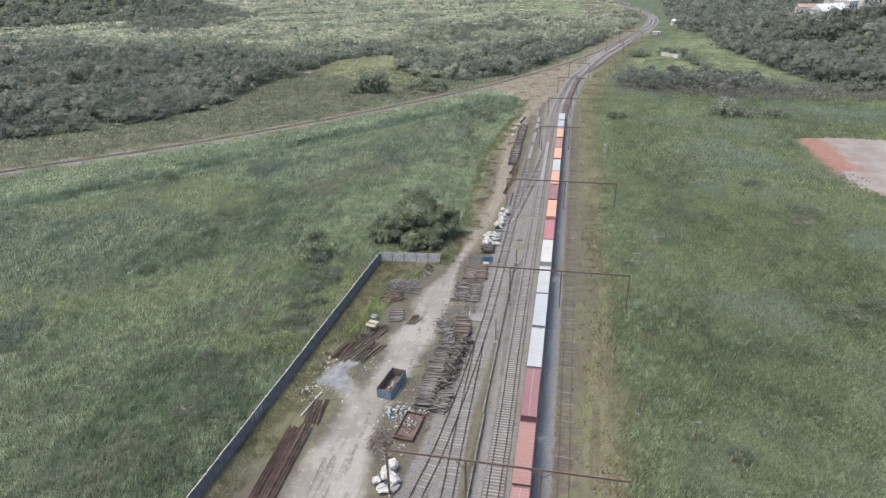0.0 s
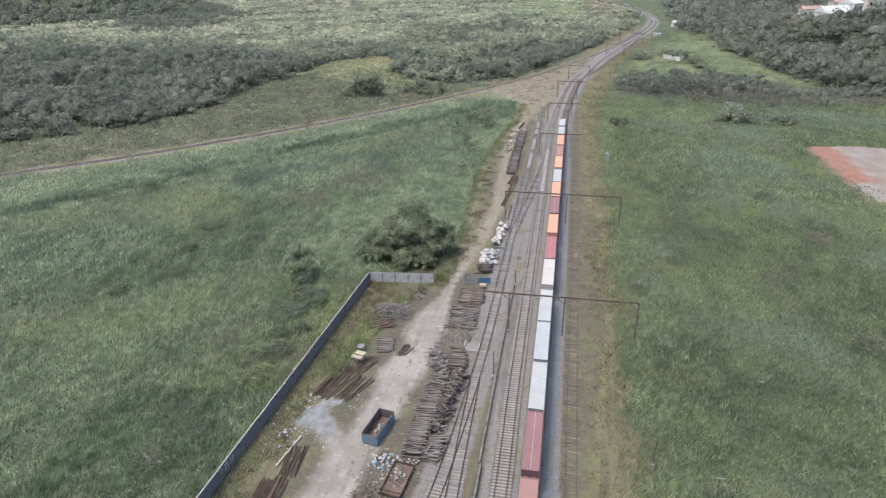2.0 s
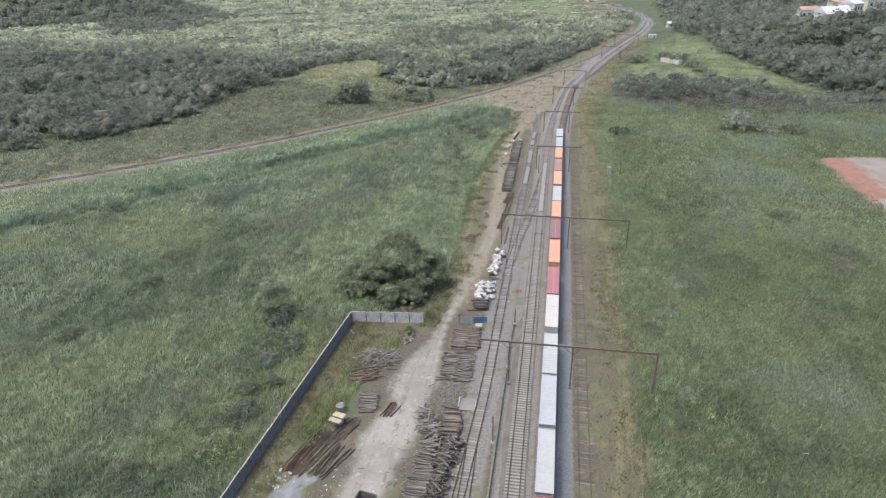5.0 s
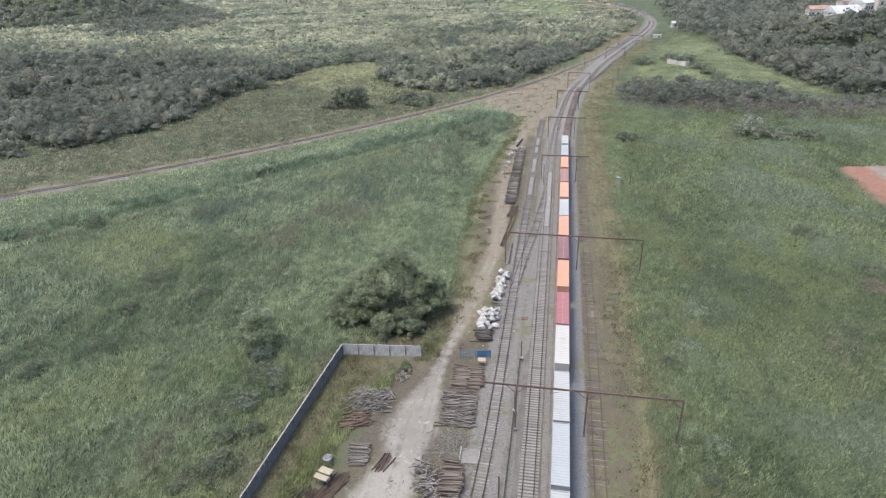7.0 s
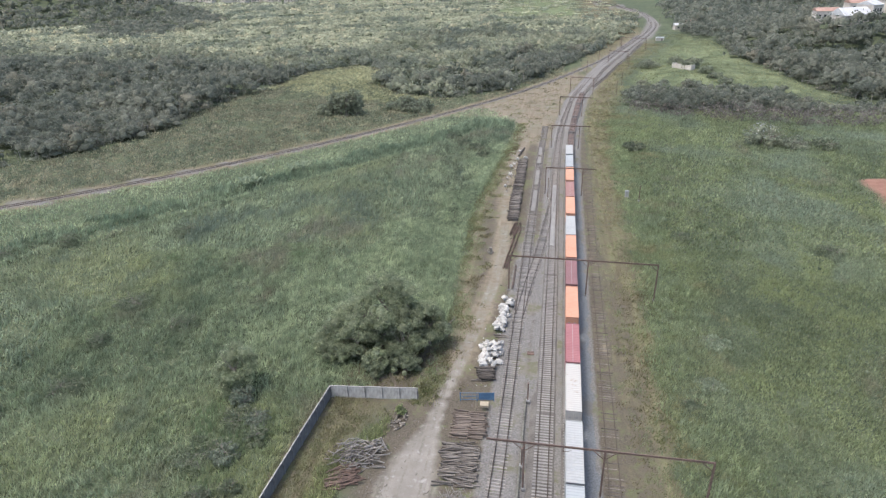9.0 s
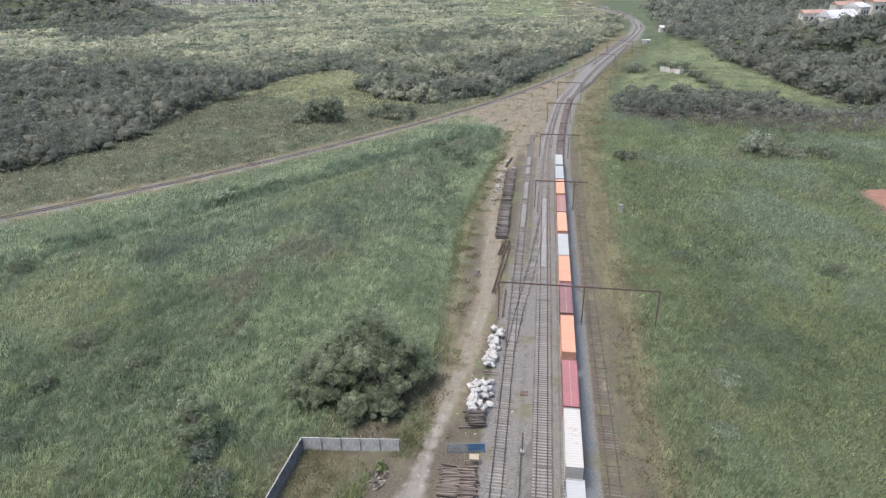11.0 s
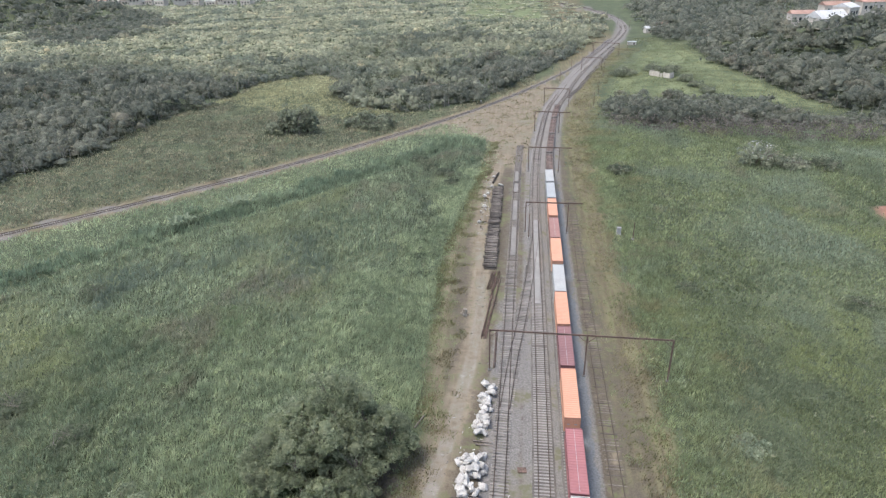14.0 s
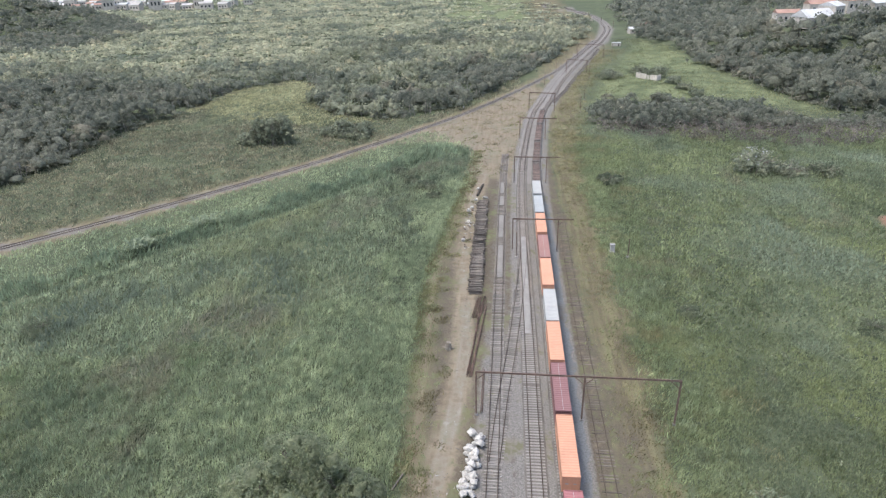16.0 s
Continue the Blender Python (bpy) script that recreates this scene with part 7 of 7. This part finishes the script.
def lighter(x, y):
    """The lighter, smoother grass along the earth road and round the group of trees."""
    off = np.interp(y, [44, 60, 66, 98, 127, 159, 202], [-33, -24, -21.5, -23.4, -25, -23.2, -19.5]) - x
    wide = np.interp(y, [44, 52, 62, 76, 95, 115, 150, 190], [10, 24, 38, 42, 28, 18, 10, 4])
    return (off < wide + 7 * ripple(x, y, 34, 1.0) + 3 * ripple(x, y, 11, 2.0)) & (y > 46) & (y < 195)


BAY = [(-165, 300), (-160, 350), (-134, 376), (-112, 358), (-108, 316), (-85, 286), (-60, 274), (-100, 268), (-150, 290)]
BRANCH_Y = lambda x: np.interp(x, [p[0] for p in TRACKS["branch"]], [p[1] for p in TRACKS["branch"]])
grass_field("tall_grass", "tall rough green grass leaning in the wind", 70000, -118, -20, -48, 118, 0.95, 0.09, 71, M_GRASS, lambda x, y: west_field(x, y) & ~beyond(x, y) & ~lighter(x, y), blades=5)
grass_field("far_tall_grass", "tall green grass of the far field", 92000, -235, -15, -48, 290, 1.1, 0.17, 72, M_FAR_GRASS, lambda x, y: west_field(x, y) & beyond(x, y) & (y < BRANCH_Y(x)) & ~(behind_bank(x, y) & (distance_to(BANK, x, y) < 60)) & ~lighter(x, y), spread=0.7, blades=5)
grass_field("light_grass", "lighter smooth grass along the earth road", 60000, -86, -18, 44, 196, 0.9, 0.085, 91, M_LIGHT, lambda x, y: west_field(x, y) & lighter(x, y), spread=0.5, blades=6)
grass_field("slope_grass", "rough olive grass on the slope below the woods", 62000, -300, 10, 60, 385, 0.8, 0.19, 78, M_SLOPE, lambda x, y: masks_free(x, y) & (y > BRANCH_Y(x)) & (x < 0) & ~inside(BAY, x + 6 * ripple(x, y, 22), y + 5 * ripple(x, y, 17, 1.0)), spread=0.8, blades=5)
grass_field("sunlit_meadow_grass", "yellow-green grass in the bay of the woods, coloured pale for sunlight", 13000, -170, -56, 258, 380, 0.7, 0.2, 92, M_MEADOW, lambda x, y: inside(BAY, x + 6 * ripple(x, y, 22), y + 5 * ripple(x, y, 17, 1.0)), spread=0.8, blades=5)
def dense(x, y):
    """The dense, darker weeds of the near field."""
    return (y < 34 + 9 * ripple(x, y, 30, 3.0)) & (x > 25 + 3 * ripple(x, y, 14, 2.0))


grass_field("field_weeds", "rough green weeds and grass beside the railway", 66000, 12, 105, -48, 110, 0.7, 0.09, 73, M_WEED, lambda x, y: east_field(x, y) & ~dense(x, y), lean=(0.12, 0.0), blades=5, uneven=0.5)
grass_field("dark_weeds", "dense dark green weeds of the near field", 72000, 12, 105, -48, 110, 0.7, 0.085, 73, M_DARK_WEED, lambda x, y: east_field(x, y) & dense(x, y), lean=(0.12, 0.0), blades=5, uneven=0.5)
grass_field("edge_tufts", "coarse silvery tufts of tall grass at the field edge", 14000, 16, 36, -40, 130, 0.95, 0.05, 95, M_TUFT, lambda x, y: (x > edge_x(FIELD_EDGE, y) + 2.0) & (x < edge_x(FIELD_EDGE, y) + 9 + 4 * ripple(x, y, 25, 2.0)) & (ripple(x, y, 6, 3.0) + ripple(x, y, 15, 1.0) > 0.1), lean=(0.12, 0.0), blades=7, spread=0.45)
grass_field("far_verge_grass", "dry yellow grass beside the curving main line", 26000, 6, 80, 200, 480, 0.35, 0.13, 94, M_VERGE, lambda x, y: (x < edge_x(FIELD_EDGE, y) + 2 + 1.5 * ripple(x, y, 12)) & (x > np.interp(y, [200, 223, 280, 311, 361, 417, 472], [9.5, 10.6, 15.2, 21, 31.4, 44.4, 59.4]) + 0.8 * ripple(x, y, 9)), blades=5, spread=0.6)
grass_field("far_field_weeds", "rough green weeds of the far meadow", 30000, 14, 220, 110, 262, 0.85, 0.24, 74, M_WEED, east_field, lean=(0.12, 0.0), spread=0.8, blades=5, uneven=0.6)
grass_field("meadow_grass", "short pale green grass on the rising meadow", 20000, 20, 150, 262, 540, 0.4, 0.2, 79, M_MEADOW_EAST, lambda x, y: east_field(x, y) & ~inside(THICKET, x, y), spread=0.9, blades=4)
for name, label, k, side in (("dry_verge_grass", "short dry olive grass beside the disused track", M_STRAW, -1), ("pale_verge_grass", "short pale yellow grass beside the tracks", M_VERGE, 1)):
    grass_field(name, label, 32000, 8.6, 27, -48, 260, 0.3, 0.065, 75, k, lambda x, y: (side * (y - 88 - 10 * ripple(x, y, 18)) > 0) & thinning(y, x, -8.0, 1.0, edge_x(FIELD_EDGE, y) - x + 1.5 * ripple(x, y, 7)) & thinning(x, y, -1.0, 5.0, x - 10.5 + 2.0 * ripple(x, y, 6, 1.0)), blades=4)
grass_field("edge_grass", "light green grass along the edge of the verge", 62000, 12, 38, -48, 250, 0.72, 0.065, 84, M_EDGE, lambda x, y: thinning(x, y, -2.5, 2.5, x - edge_x(FIELD_EDGE, y) + 2 * ripple(x, y, 9)) & thinning(y, x, -17, 0, edge_x(FIELD_EDGE, y) - x + 4.5 * ripple(x, y, 21, 1.0) + 2 * ripple(x, y, 8, 2.0)), blades=4)
grass_field("outer_grass", "tall green grass behind the start of the yard", 4000, -130, -46, -120, -46, 1.0, 0.16, 86, M_GRASS, lambda x, y: x < -42.6 + 0.052 * (y + 46), blades=4, spread=0.7)
grass_field("outer_weeds", "rough green weeds further along the railway", 4000, 17, 110, -120, -46, 0.8, 0.16, 87, M_WEED, lambda x, y: thinning(x, y, -2.0, 9.0, x - 17.5), lean=(0.12, 0.0), blades=4, spread=0.7)
grass_field("verge_weeds", "green weeds scattered through the dry verge", 14000, 9.0, 20, -48, 260, 0.35, 0.06, 80, M_WEED, lambda x, y: (x < edge_x(FIELD_EDGE, y) + 0.5) & (ripple(x, y, 9, 4.0) + ripple(x, y, 3, 1.0) + (x - 14) * 0.12 > 0.8), blades=4)
grass_field("roadside_grass", "green and brown grass at the field edge of the earth road", 16000, -27, -14, 44, 230, 0.35, 0.07, 88, M_EDGE, lambda x, y: thinning(y, x, -4.5, 1.0, edge_x(DIRT_EDGE[:8], y) - x + 1.5 * ripple(x, y, 9)) & (x > edge_x(DIRT_EDGE[:8], y) - 1.5), blades=4)
grass_field("corner_weeds", "dry weeds on the earth behind the short wall", 2600, -38, -19, 46, 60, 0.35, 0.06, 90, M_STRAW, lambda x, y: ripple(x, y, 7, 1.0) + ripple(x, y, 3, 2.0) > -0.2, blades=4)
grass_field("bank_grass", "light grass along the crest of the low bank", 26000, -160, -20, 60, 235, 1.0, 0.11, 89, M_LIGHT, lambda x, y: (distance_to(BANK, x, y) < 1.3 + 0.5 * ripple(x, y, 6)) & (x > -160), blades=6)
grass_field("branch_slope_grass", "light green grass on the slope up to the branch line", 40000, -200, -20, 40, 262, 0.7, 0.15, 96, M_LIGHT, lambda x, y: masks_free(x, y) & behind_bank(x, y) & (y < BRANCH_Y(x)) & (x < -19) & ~reeds(x, y) & (distance_to(BANK, x, y) > 5) & ~inside([(-19, 205), (-18, 232), (-33, 254), (-45, 257), (-31, 278), (0, 330), (13, 338), (-5, 195)], x, y), spread=0.7, blades=5)
grass_field("roadside_weeds", "thin weeds along the earth road", 16000, -26, -15, 44, 230, 0.35, 0.06, 81, M_STRAW, lambda x, y: (x > edge_x(DIRT_EDGE[:8], y) - 1) & (ripple(x, y, 8, 2.0) - (x - edge_x(DIRT_EDGE[:8], y)) * 0.22 > -0.6), blades=4)
grass_field("fork_tufts", "dry tufts on the bare earth between the lines", 9000, -45, 14, 200, 340, 0.3, 0.1, 82, M_STRAW, lambda x, y: inside([(-19, 205), (-18, 232), (-33, 254), (-45, 257), (-31, 278), (-12, 311), (4, 345), (13, 338), (3, 285), (-3, 225), (-5, 195)], x, y) & (ripple(x, y, 14, 2.0) + ripple(x, y, 5, 1.0) > 0.0), blades=5)
grass_field("yard_grass", "patchy dull grass inside the yard wall", 9000, -43, -26, -40, 44, 0.3, 0.06, 85, M_YARD, lambda x, y: (x > np.interp(y, [-31, 43.7], [-40.8, -36.9])) & (x < np.interp(y, [-31, 10, 43.7], [-36.0, -31.5, -27]) + 3 * ripple(x, y, 9, 2.0)) & (ripple(x, y, 6, 1.0) + ripple(x, y, 14) > -0.1), blades=4)
grass_field("rank_weeds", "rank yellow-green weeds behind the shelter", 5200, -37, -24, 4, 40, 0.85, 0.07, 93, M_RANK, lambda x, y: distance_to([(-33.4, 11), (-33.0, 17), (-32.0, 22), (-31.4, 28), (-28.0, 35), (-25.0, 41)], x, y) < 0.9 + np.interp(y, [8, 16, 27, 40], [0.6, 1.5, 0.9, -0.2]) + 0.8 * ripple(x, y, 4), blades=5)
grass_field("yard_weeds", "thin olive weeds along the yard wall", 16000, -43, -28, -40, 44, 0.35, 0.05, 76, M_YARD, lambda x, y: (x > np.interp(y, [-31, 43.7], [-40.8, -36.9])) & (x < np.interp(y, [-31, 10, 43.7], [-37.0, -33.5, -29]) + 2 * ripple(x, y, 11)), blades=4)


grass_field("reed_belt", "belt of tall dark reeds below the branch line", 44000, -195, -20, 60, 240, 1.5, 0.17, 77, M_REED, reeds, spread=0.6)
